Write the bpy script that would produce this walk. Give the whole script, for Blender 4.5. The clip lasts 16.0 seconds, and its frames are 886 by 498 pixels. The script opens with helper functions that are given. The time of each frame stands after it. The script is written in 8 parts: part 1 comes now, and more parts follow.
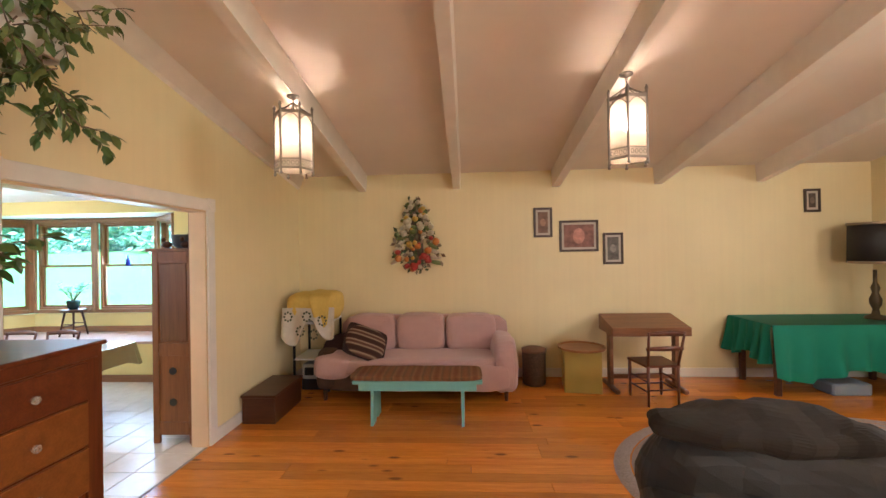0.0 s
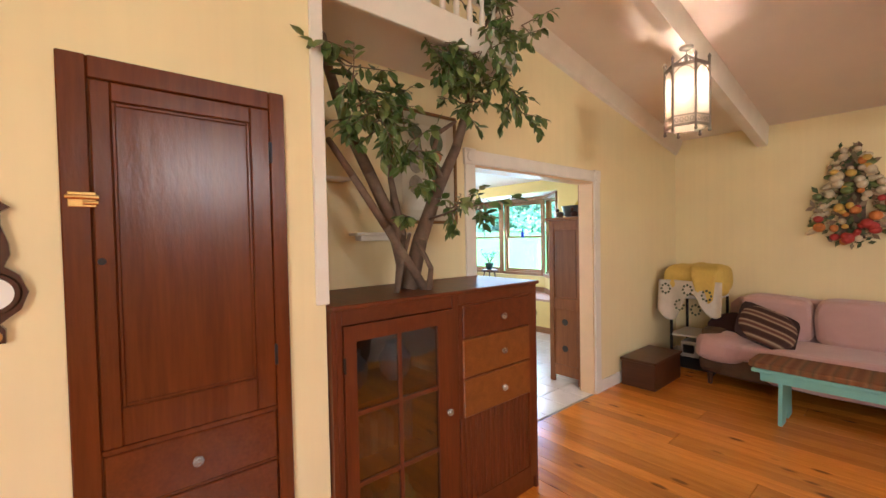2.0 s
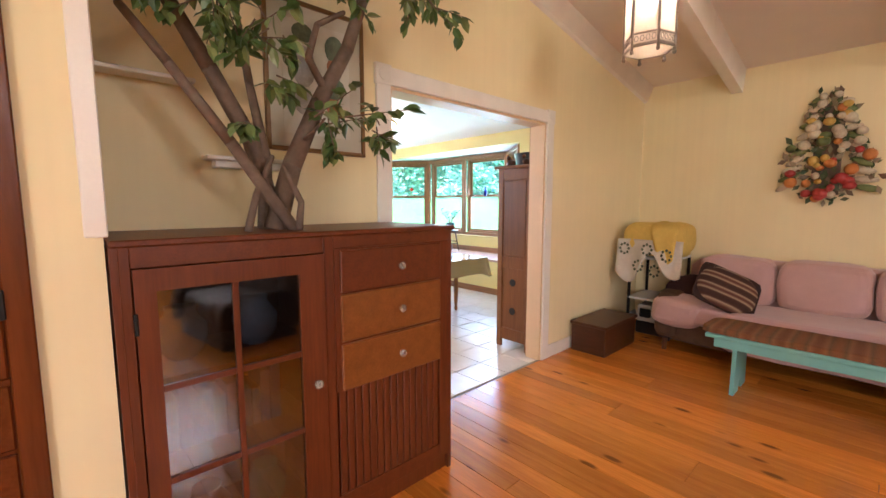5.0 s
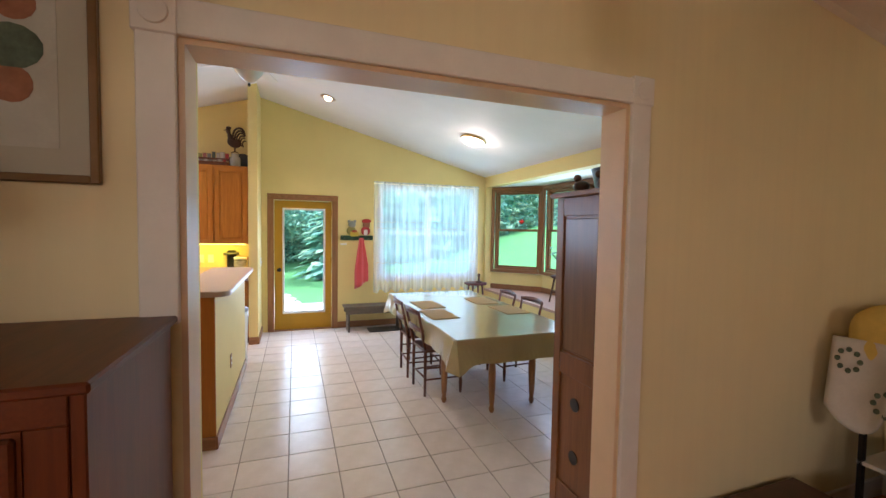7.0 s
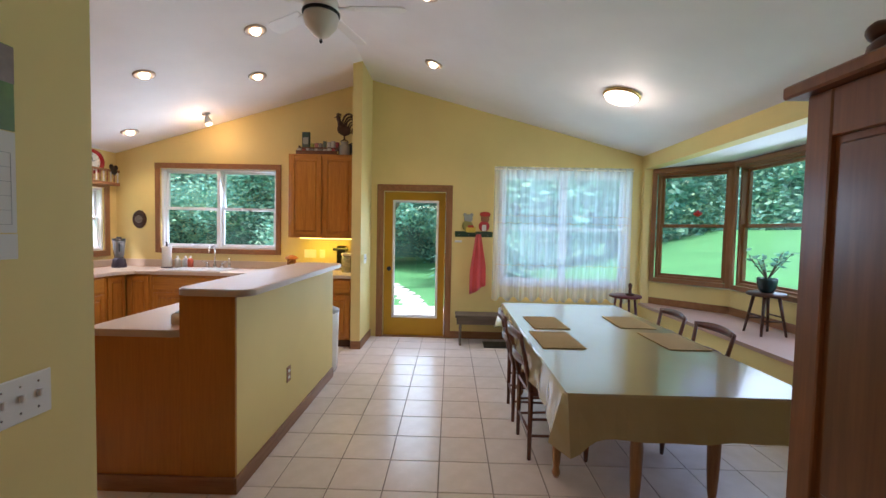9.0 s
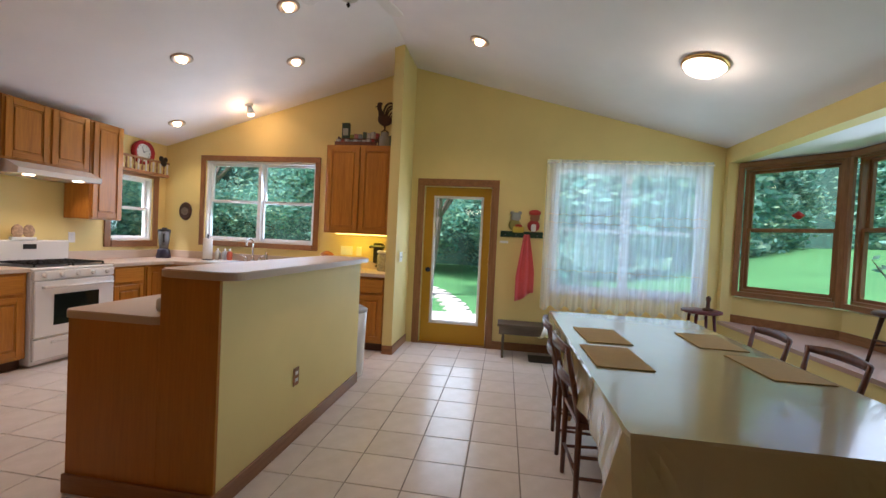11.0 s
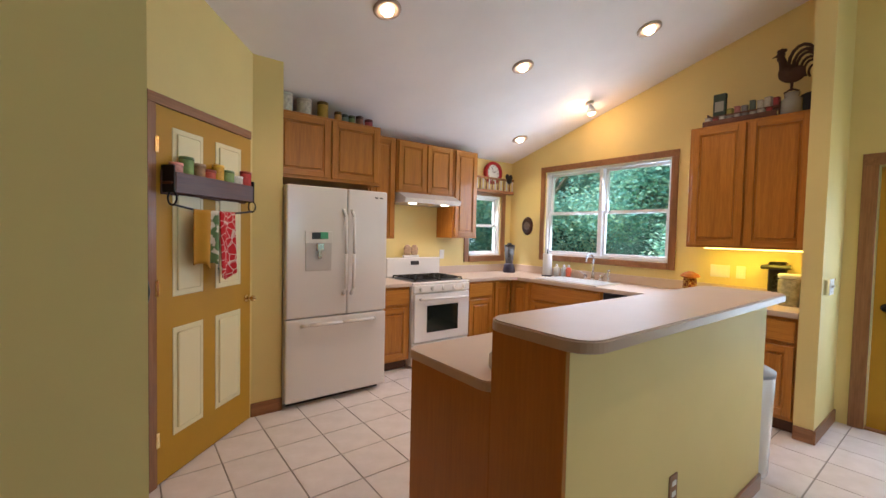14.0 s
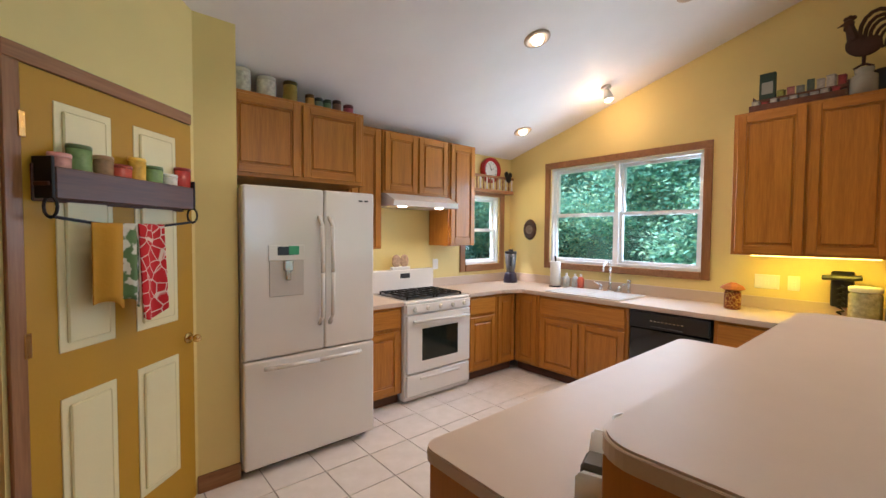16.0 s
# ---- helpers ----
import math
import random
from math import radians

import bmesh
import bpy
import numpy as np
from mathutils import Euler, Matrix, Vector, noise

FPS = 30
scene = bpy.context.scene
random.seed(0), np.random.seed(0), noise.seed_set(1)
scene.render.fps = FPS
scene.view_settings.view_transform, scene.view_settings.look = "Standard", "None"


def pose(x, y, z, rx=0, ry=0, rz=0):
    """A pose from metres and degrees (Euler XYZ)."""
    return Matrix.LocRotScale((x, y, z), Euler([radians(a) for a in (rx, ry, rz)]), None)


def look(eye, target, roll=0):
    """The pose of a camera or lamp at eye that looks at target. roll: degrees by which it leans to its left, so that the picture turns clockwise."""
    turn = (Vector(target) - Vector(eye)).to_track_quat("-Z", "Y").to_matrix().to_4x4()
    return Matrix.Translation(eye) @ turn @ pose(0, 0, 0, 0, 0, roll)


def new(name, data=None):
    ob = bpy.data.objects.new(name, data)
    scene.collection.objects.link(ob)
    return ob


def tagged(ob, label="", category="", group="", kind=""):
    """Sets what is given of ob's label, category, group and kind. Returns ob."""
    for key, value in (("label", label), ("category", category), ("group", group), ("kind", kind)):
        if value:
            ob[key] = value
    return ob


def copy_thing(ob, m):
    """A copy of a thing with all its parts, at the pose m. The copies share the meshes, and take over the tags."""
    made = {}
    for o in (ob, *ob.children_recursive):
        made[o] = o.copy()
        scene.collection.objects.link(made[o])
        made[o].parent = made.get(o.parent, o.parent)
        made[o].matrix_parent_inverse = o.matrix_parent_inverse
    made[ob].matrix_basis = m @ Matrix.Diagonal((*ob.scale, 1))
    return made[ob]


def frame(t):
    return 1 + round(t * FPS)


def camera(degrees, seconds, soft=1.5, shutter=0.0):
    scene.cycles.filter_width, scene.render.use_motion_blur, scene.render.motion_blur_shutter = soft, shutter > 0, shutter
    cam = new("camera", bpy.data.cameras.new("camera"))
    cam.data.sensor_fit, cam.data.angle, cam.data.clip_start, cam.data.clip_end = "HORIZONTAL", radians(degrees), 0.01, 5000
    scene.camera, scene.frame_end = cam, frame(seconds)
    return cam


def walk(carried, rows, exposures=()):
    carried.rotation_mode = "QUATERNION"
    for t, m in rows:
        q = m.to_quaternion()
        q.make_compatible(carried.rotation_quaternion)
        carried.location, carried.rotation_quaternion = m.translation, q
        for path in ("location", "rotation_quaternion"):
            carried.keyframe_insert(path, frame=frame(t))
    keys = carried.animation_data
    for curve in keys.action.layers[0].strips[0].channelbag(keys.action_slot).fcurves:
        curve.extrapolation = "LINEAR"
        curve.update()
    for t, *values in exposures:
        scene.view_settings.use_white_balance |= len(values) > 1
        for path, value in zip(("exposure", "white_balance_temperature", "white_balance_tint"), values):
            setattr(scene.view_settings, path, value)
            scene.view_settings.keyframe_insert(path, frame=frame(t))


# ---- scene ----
cam = camera(94.1, 16.0)
EXPOSURES = [(0.0, 2.68, 5400, 16), (0.5, 2.8, 5350, 16), (1.5, 2.88, 5350, 17), (2.5, 2.8, 5450, 18), (4.7, 3.0, 5300, 21), (7.0, 1.75, 5650, 22), (8.0, 1.42, 5700, 22), (8.7, 1.24, 5750, 23), (11.0, 0.94, 5950, 24), (13.0, 1.06, 6000, 25), (15.0, 1.36, 5850, 19), (16.0, 1.27, 5800, 18)]
PATH = [
    (0, (-0.127, 0.281, 1.759), (-0.24, 2.278, 1.769), -1.0),
    (0.5, (-0.213, 0.27, 1.733), (-0.841, 2.168, 1.72), -1.1),
    (1, (-0.274, 0.222, 1.704), (-1.318, 1.928, 1.68), -1.1),
    (1.5, (-0.299, 0.133, 1.66), (-1.641, 1.616, 1.629), -1.2),
    (2, (-0.32, 0.078, 1.629), (-1.844, 1.373, 1.576), -1.1),
    (2.5, (-0.339, 0.046, 1.588), (-1.957, 1.218, 1.499), -1.1),
    (3, (-0.358, 0.031, 1.548), (-2.022, 1.131, 1.408), -1.1),
    (3.5, (-0.383, 0.043, 1.5), (-2.042, 1.145, 1.315), -1.3),
    (4, (-0.397, 0.134, 1.465), (-1.958, 1.362, 1.233), -0.9),
    (4.5, (-0.386, 0.384, 1.433), (-1.845, 1.731, 1.199), -0.6),
    (4.7, (-0.381, 0.512, 1.438), (-1.827, 1.877, 1.215), -0.1),
    (6.8, (-0.973, 2.428, 1.605), (-2.804, 3.225, 1.495), 0.8),
    (7, (-1.085, 2.585, 1.616), (-2.964, 3.263, 1.521), 0.9),
    (7.2, (-1.219, 2.725, 1.612), (-3.133, 3.298, 1.522), 1.0),
    (7.5, (-1.363, 2.891, 1.593), (-3.322, 3.286, 1.517), 1.3),
    (8, (-1.622, 3.063, 1.565), (-3.613, 3.237, 1.505), 2.2),
    (8.5, (-1.926, 3.152, 1.529), (-3.924, 3.194, 1.452), 1.6),
    (10.8, (-2.593, 3.375, 1.359), (-4.577, 3.124, 1.309), 2.7),
    (11, (-2.644, 3.349, 1.351), (-4.621, 3.051, 1.304), 2.8),
    (11.5, (-2.78, 3.266, 1.368), (-4.727, 2.81, 1.321), 2.7),
    (12, (-2.927, 3.166, 1.375), (-4.77, 2.39, 1.334), 2.5),
    (12.5, (-3.068, 3.126, 1.372), (-4.741, 2.031, 1.331), 2.3),
    (13, (-3.199, 3.089, 1.414), (-4.677, 1.743, 1.358), 2.0),
    (13.5, (-3.297, 2.986, 1.407), (-4.553, 1.432, 1.344), 2.1),
    (14, (-3.356, 2.776, 1.442), (-4.574, 1.192, 1.365), 1.3),
    (14.5, (-3.4, 2.556, 1.485), (-4.644, 0.992, 1.399), 0.2),
    (15, (-3.509, 2.39, 1.485), (-4.735, 0.812, 1.396), 0.0),
    (15.5, (-3.608, 2.246, 1.513), (-4.837, 0.67, 1.432), 0.1),
    (16, (-3.67, 2.118, 1.514), (-4.963, 0.594, 1.439), 0.4),
]
walk(cam, [(t, look(eye, target, roll)) for t, eye, target, roll in PATH], EXPOSURES)

# ---- world and large lights ----
world = bpy.data.worlds.new("world")
scene.world = world
world.use_nodes = True
wn = world.node_tree.nodes
sky = wn.new("ShaderNodeTexSky")
sky.sky_type, sky.sun_disc = "NISHITA", False
sky.sun_elevation, sky.sun_rotation = radians(58), radians(135)
sky.air_density, sky.dust_density = 1.0, 3.0
world.node_tree.links.new(sky.outputs[0], wn["Background"].inputs[0])
wn["Background"].inputs[1].default_value = 0.15


def lamp(name, kind, m, energy, color, **more):
    data = bpy.data.lights.new(name, kind)
    data.energy, data.color = energy, color
    if kind == "AREA":
        data.shape, data.size, data.size_y = "RECTANGLE", more["size"], more["size_y"]
    elif kind == "SUN":
        data.angle = more["angle"]
    else:
        data.shadow_soft_size = more.get("radius", 0.04)
        if kind == "SPOT":
            data.spot_size, data.spot_blend = radians(more["cone"]), 0.6
    ob = new(name, data)
    ob.matrix_world = m
    return ob


lamp("sun", "SUN", look((0, 0, 0), (-0.42, 0.42, -0.95)), 5.0, (1.0, 0.96, 0.90), angle=radians(15))
WARM = (1.0, 0.79, 0.54)
DAY = (0.72, 0.87, 1.0)
lamp("day_kitchen_window", "AREA", look((-8.0, 0.0, 1.75), (-4, 0.6, 0.6)), 14.5, DAY, size=1.5, size_y=1.0)
lamp("day_curtain_window", "AREA", look((-8.0, 4.75, 1.6), (-4, 4.75, 1.5)), 3.6, DAY, size=1.6, size_y=1.3)
lamp("day_bay", "AREA", look((-5.95, 6.62, 1.65), (-5.6, 3.0, 0.5)), 11.0, DAY, size=1.7, size_y=1.2)
lamp("day_door", "AREA", look((-8.0, 2.72, 1.1), (-5, 2.7, 0.3)), 5.4, DAY, size=0.55, size_y=1.5)
lamp("day_living_east", "AREA", look((5.3, 1.9, 2.9), (0, 3.6, 1.2)), 17.0, (1.0, 0.82, 0.58), size=2.0, size_y=0.9)
lamp("day_living_south", "AREA", look((2.3, -3.05, 1.8), (1.4, 3, 1.3)), 22.0, (1.0, 0.82, 0.58), size=2.6, size_y=1.4)

# ---- materials ----


def shade(name, build):
    m = bpy.data.materials.new(name)
    m.use_nodes = True
    nt = m.node_tree
    b = nt.nodes["Principled BSDF"]
    build(nt, b)
    return m


def coords(nt, scale=(1, 1, 1), rot=(0, 0, 0)):
    tc = nt.nodes.new("ShaderNodeTexCoord")
    mp = nt.nodes.new("ShaderNodeMapping")
    mp.inputs["Scale"].default_value = scale
    mp.inputs["Rotation"].default_value = rot
    nt.links.new(tc.outputs["Object"], mp.inputs[0])
    return mp.outputs[0]


def noise_tex(nt, vec, scale, detail=4.0, rough=0.55):
    n = nt.nodes.new("ShaderNodeTexNoise")
    n.inputs["Scale"].default_value, n.inputs["Detail"].default_value, n.inputs["Roughness"].default_value = scale, detail, rough
    nt.links.new(vec, n.inputs["Vector"])
    return n.outputs["Fac"]


def ramp(nt, fac, stops):
    r = nt.nodes.new("ShaderNodeValToRGB")
    while len(r.color_ramp.elements) < len(stops):
        r.color_ramp.elements.new(0.5)
    for e, (p, c) in zip(r.color_ramp.elements, stops):
        e.position, e.color = p, (*c, 1)
    nt.links.new(fac, r.inputs[0])
    return r.outputs[0]


def mixc(nt, fac, a, b, mode="MIX"):
    x = nt.nodes.new("ShaderNodeMix")
    x.data_type, x.blend_type = "RGBA", mode
    for sock, v in ((x.inputs[0], fac), (x.inputs[6], a), (x.inputs[7], b)):
        if isinstance(v, (int, float)):
            sock.default_value = v
        elif isinstance(v, tuple):
            sock.default_value = (*v, 1)
        else:
            nt.links.new(v, sock)
    return x.outputs[2]


def bump(nt, b, fac, strength, dist=0.002):
    n = nt.nodes.new("ShaderNodeBump")
    n.inputs["Strength"].default_value, n.inputs["Distance"].default_value = strength, dist
    nt.links.new(fac, n.inputs["Height"])
    nt.links.new(n.outputs[0], b.inputs["Normal"])


def mul(c, k):
    return tuple(min(1, v * k) for v in c)


def plain(name, col, rough=0.5, metal=0.0, var=0.08, scale=6.0, relief=0.15, fine=90.0, coat=0.0, sheen=0.0):
    """A painted, plastic, cloth or metal surface with slight blotches and fine grain."""
    def build(nt, b):
        v = coords(nt)
        big = noise_tex(nt, v, scale)
        small = noise_tex(nt, v, fine, 2.0)
        c = ramp(nt, big, [(0.3, mul(col, 1 - var)), (0.7, mul(col, 1 + var))])
        nt.links.new(mixc(nt, small, c, mul(col, 1 - var * 0.5)), b.inputs["Base Color"])
        b.inputs["Roughness"].default_value, b.inputs["Metallic"].default_value = rough, metal
        b.inputs["Coat Weight"].default_value = coat
        b.inputs["Sheen Weight"].default_value = sheen
        if relief:
            bump(nt, b, small, relief)
    return shade(name, build)


def wood(name, dark, light, along="z", rough=0.35, scale=1.0, coat=0.2, knots=False, spread=0.0, ripple=0.0):
    """Grained wood whose fibres run along one axis."""
    def build(nt, b):
        s = [14 * scale] * 3
        s["xyz".index(along)] = 0.9 * scale
        v = coords(nt, s)
        if spread:
            info = nt.nodes.new("ShaderNodeObjectInfo")
            add = nt.nodes.new("ShaderNodeVectorMath")
            add.operation = "MULTIPLY_ADD"
            add.inputs[1].default_value = (37, 53, 71)
            nt.links.new(info.outputs["Random"], add.inputs[0])
            nt.links.new(v, add.inputs[2])
            v = add.outputs[0]
        g = noise_tex(nt, v, 1.6, 6.0, 0.62)
        f = noise_tex(nt, v, 9.0, 3.0)
        c = ramp(nt, g, [(0.28, dark), (0.5, tuple((a + d) / 2 for a, d in zip(dark, light))), (0.72, light)])
        c = mixc(nt, 0.22, c, ramp(nt, f, [(0.35, mul(dark, 0.7)), (0.65, mul(light, 1.1))]))
        if spread:
            c = mixc(nt, 1.0, c, ramp(nt, info.outputs["Random"], [(0.0, (1 - spread,) * 3), (0.6, (1, 1, 1)), (1.0, (1.0, 1 - spread * 0.25, 1 - spread * 0.4))]), "MULTIPLY")
        if knots:
            k = nt.nodes.new("ShaderNodeTexVoronoi")
            k.inputs["Scale"].default_value = 1.0
            kv = coords(nt, (2.2, 6.0, 2.2))
            if spread:
                ka = nt.nodes.new("ShaderNodeVectorMath")
                ka.operation = "MULTIPLY_ADD"
                ka.inputs[1].default_value = (91, 77, 13)
                nt.links.new(info.outputs["Random"], ka.inputs[0])
                nt.links.new(kv, ka.inputs[2])
                kv = ka.outputs[0]
            nt.links.new(kv, k.inputs["Vector"])
            c = mixc(nt, ramp(nt, k.outputs["Distance"], [(0.08, (0.9,) * 3), (0.15, (0, 0, 0))]), c, mul(dark, 0.25))
        nt.links.new(c, b.inputs["Base Color"])
        b.inputs["Roughness"].default_value = rough
        b.inputs["Coat Weight"].default_value, b.inputs["Coat Roughness"].default_value = coat, 0.18
        b.inputs["Specular IOR Level"].default_value = 0.36
        bump(nt, b, f, 0.12, 0.001)
        if ripple:
            bump(nt, b, noise_tex(nt, coords(nt, (9, 9, 2.5)), 2.2, 4.0, 0.6), 0.5, ripple)
    return shade(name, build)


def glow(name, col, strength):
    def build(nt, b):
        b.inputs["Base Color"].default_value = (*col, 1)
        b.inputs["Emission Color"].default_value = (*col, 1)
        b.inputs["Emission Strength"].default_value = strength
    return shade(name, build)


def glassy(name, col=(1, 1, 1), rough=0.0, mixin=0.9):
    """Thin window glass: mostly clear, with a faint reflection."""
    m = bpy.data.materials.new(name)
    m.use_nodes = True
    nt = m.node_tree
    nt.nodes.remove(nt.nodes["Principled BSDF"])
    out = nt.nodes["Material Output"]
    t, g, x = nt.nodes.new("ShaderNodeBsdfTransparent"), nt.nodes.new("ShaderNodeBsdfGlossy"), nt.nodes.new("ShaderNodeMixShader")
    t.inputs[0].default_value = (*col, 1)
    g.inputs["Roughness"].default_value = rough
    x.inputs[0].default_value = 1 - mixin
    nt.links.new(t.outputs[0], x.inputs[1])
    nt.links.new(g.outputs[0], x.inputs[2])
    nt.links.new(x.outputs[0], out.inputs[0])
    return m


def plaster(name, col, streak=0.0):
    def build(nt, b):
        v = coords(nt)
        big = noise_tex(nt, v, 1.3, 5.0)
        fine = noise_tex(nt, v, 55, 3.0)
        c = ramp(nt, big, [(0.3, mul(col, 0.95)), (0.7, mul(col, 1.04))])
        if streak:
            s = noise_tex(nt, coords(nt, (26, 26, 0.5)), 1.0, 2.0)
            c = mixc(nt, streak, c, ramp(nt, s, [(0.35, mul(col, 0.86)), (0.65, mul(col, 1.05))]))
        nt.links.new(c, b.inputs["Base Color"])
        b.inputs["Roughness"].default_value = 0.62
        bump(nt, b, fine, 0.18, 0.002)
    return shade(name, build)


M = {}
M["yellow"] = plaster("yellow_wall_paint", (0.77, 0.625, 0.25))
M["cream"] = plaster("cream_wall_paint", (0.80, 0.685, 0.405), 0.12)
M["white_ceiling"] = plaster("white_ceiling_paint", (0.86, 0.84, 0.85))
M["taupe_ceiling"] = plaster("pale_grey_ceiling_paint", (0.78, 0.69, 0.62))
M["beam"] = plain("painted_beam", (0.80, 0.74, 0.67), 0.55)
M["trim_white"] = plain("white_gloss_trim", (0.78, 0.74, 0.68), 0.35)
# white jamb paint with its warm shade put into the base colour
M["jamb_warm_shade"] = plain("white_jamb_warm_shade", (0.72, 0.51, 0.31), 0.4)
M["oak"] = wood("honey_oak", (0.34, 0.120, 0.014), (0.54, 0.225, 0.030), "z", 0.36, 1.0, 0.25)
M["oak_h"] = wood("honey_oak_level", (0.34, 0.120, 0.014), (0.54, 0.225, 0.030), "y", 0.36, 1.0, 0.25)
M["oak_x"] = wood("honey_oak_lengthwise", (0.34, 0.120, 0.014), (0.54, 0.225, 0.030), "x", 0.36, 1.0, 0.25)
M["trim_oak"] = wood("brown_wood_trim", (0.20, 0.085, 0.03), (0.36, 0.17, 0.07), "z", 0.42, 1.0, 0.15)
M["trim_oak_x"] = wood("brown_wood_trim_x", (0.20, 0.085, 0.03), (0.36, 0.17, 0.07), "x", 0.42, 1.0, 0.15)
M["trim_oak_y"] = wood("brown_wood_trim_y", (0.20, 0.085, 0.03), (0.36, 0.17, 0.07), "y", 0.42, 1.0, 0.15)
M["red_wood"] = wood("red_brown_varnished_wood", (0.084, 0.0165, 0.0025), (0.136, 0.031, 0.005), "z", 0.26, 0.6, 0.12, ripple=0.004)
M["red_wood_y"] = wood("red_brown_varnished_wood_level", (0.084, 0.0165, 0.0025), (0.136, 0.031, 0.005), "y", 0.26, 0.6, 0.12, ripple=0.004)
M["book_wood"] = wood("amber_varnished_wood", (0.080, 0.016, 0.0025), (0.150, 0.034, 0.006), "z", 0.42, 0.9, 0.04)
M["book_wood_y"] = wood("amber_varnished_wood_level", (0.080, 0.016, 0.0025), (0.150, 0.034, 0.006), "y", 0.42, 0.9, 0.06)
M["dark_wood"] = wood("dark_brown_wood", (0.040, 0.013, 0.005), (0.095, 0.032, 0.012), "x", 0.4, 1.0, 0.2)
M["chair_wood"] = wood("reddish_chair_wood", (0.075, 0.020, 0.010), (0.17, 0.055, 0.024), "z", 0.35, 1.2, 0.3)
M["leg_wood"] = wood("golden_turned_wood", (0.22, 0.09, 0.03), (0.40, 0.19, 0.07), "z", 0.35, 1.2, 0.3)
M["hutch_wood"] = wood("brown_pine", (0.13, 0.042, 0.010), (0.24, 0.088, 0.022), "z", 0.38, 0.8, 0.25)
M["pine"] = wood("orange_pine_board", (0.60, 0.185, 0.011), (0.84, 0.31, 0.026), "x", 0.24, 0.8, 0.35, True, 0.32)
M["mustard"] = plain("mustard_door_paint", (0.48, 0.255, 0.004), 0.58, var=0.05)
M["panel_cream"] = plain("cream_panel_paint", (0.80, 0.72, 0.42), 0.45, var=0.04)
M["laminate"] = plain("pale_beige_laminate", (0.60, 0.47, 0.37), 0.48, var=0.05, fine=300)
M["appliance"] = plain("white_enamel", (0.80, 0.77, 0.73), 0.2, var=0.015, relief=0.02, coat=0.4)
M["vinyl"] = plain("white_vinyl", (0.80, 0.82, 0.84), 0.4, var=0.02)
M["black"] = plain("black_plastic", (0.012, 0.012, 0.014), 0.3, var=0.1)
M["iron"] = plain("dark_cast_iron", (0.022, 0.02, 0.02), 0.5, 0.6)
M["chrome"] = plain("brushed_chrome", (0.62, 0.62, 0.62), 0.2, 1.0, 0.03)
M["brass"] = plain("polished_brass", (0.72, 0.50, 0.20), 0.22, 1.0, 0.05)
M["white"] = plain("white_paint", (0.80, 0.79, 0.76), 0.4, var=0.03)
M["grout"] = plain("grey_beige_grout", (0.30, 0.26, 0.22), 0.85, var=0.15)
M["glass"] = glassy("window_glass", (0.98, 1.0, 0.99), 0.0, 0.97)
M["dark_glass"] = plain("dark_oven_glass", (0.012, 0.016, 0.012), 0.06, var=0.02, relief=0.0)


def tile_build(nt, b):
    info = nt.nodes.new("ShaderNodeObjectInfo")
    v = coords(nt)
    n = noise_tex(nt, v, 9.0, 5.0)
    c = ramp(nt, n, [(0.3, (0.75, 0.68, 0.63)), (0.7, (0.84, 0.77, 0.73))])
    c = mixc(nt, 1.0, c, ramp(nt, info.outputs["Random"], [(0.0, (0.93, 0.92, 0.91)), (1.0, (1, 1, 1))]), "MULTIPLY")
    nt.links.new(c, b.inputs["Base Color"])
    b.inputs["Roughness"].default_value = 0.24
    bump(nt, b, noise_tex(nt, v, 30.0, 3.0), 0.12, 0.002)


M["tile"] = shade("glazed_beige_tile", tile_build)

# ---- mesh helpers ----


def box(bm, x0, y0, z0, x1, y1, z1, bev=0.0, seg=1):
    a = bmesh.ops.create_cube(bm, size=1.0, matrix=Matrix.LocRotScale(((x0 + x1) / 2, (y0 + y1) / 2, (z0 + z1) / 2), None, (abs(x1 - x0), abs(y1 - y0), abs(z1 - z0))))
    if bev:
        edges = {e for v in a["verts"] for e in v.link_edges}
        bmesh.ops.bevel(bm, geom=list(edges), offset=bev, segments=seg, affect="EDGES", profile=0.5)
    return bm


def rod(bm, p0, p1, r0, r1=None, seg=10):
    p0, p1 = Vector(p0), Vector(p1)
    d = p1 - p0
    m = Matrix.Translation((p0 + p1) / 2) @ d.to_track_quat("Z", "Y").to_matrix().to_4x4()
    bmesh.ops.create_cone(bm, cap_ends=True, segments=seg, radius1=r0, radius2=r0 if r1 is None else r1, depth=d.length, matrix=m)
    return bm


def lathe(bm, profile, seg=16, at=(0, 0, 0), m=None):
    """A turned solid from (radius, height) pairs."""
    rings = []
    for r, z in profile:
        ring = []
        for i in range(seg):
            a = 2 * math.pi * i / seg
            p = Vector((at[0] + r * math.cos(a), at[1] + r * math.sin(a), at[2] + z))
            ring.append(bm.verts.new(m @ p if m else p))
        rings.append(ring)
    for a, b in zip(rings, rings[1:]):
        for i in range(seg):
            bm.faces.new((a[i], a[(i + 1) % seg], b[(i + 1) % seg], b[i]))
    bm.faces.new(rings[0][::-1])
    bm.faces.new(rings[-1])
    return bm


def ball(bm, at, r, seg=10, squash=1.0):
    bmesh.ops.create_uvsphere(bm, u_segments=seg, v_segments=max(6, seg // 2 + 2), radius=r, matrix=Matrix.Translation(at) @ Matrix.Diagonal((1, 1, squash, 1)))
    return bm


def tube(bm, points, radius, seg=8):
    for a, b in zip(points, points[1:]):
        rod(bm, a, b, radius, radius, seg)
    for p in points[1:-1]:
        ball(bm, p, radius, seg)
    return bm


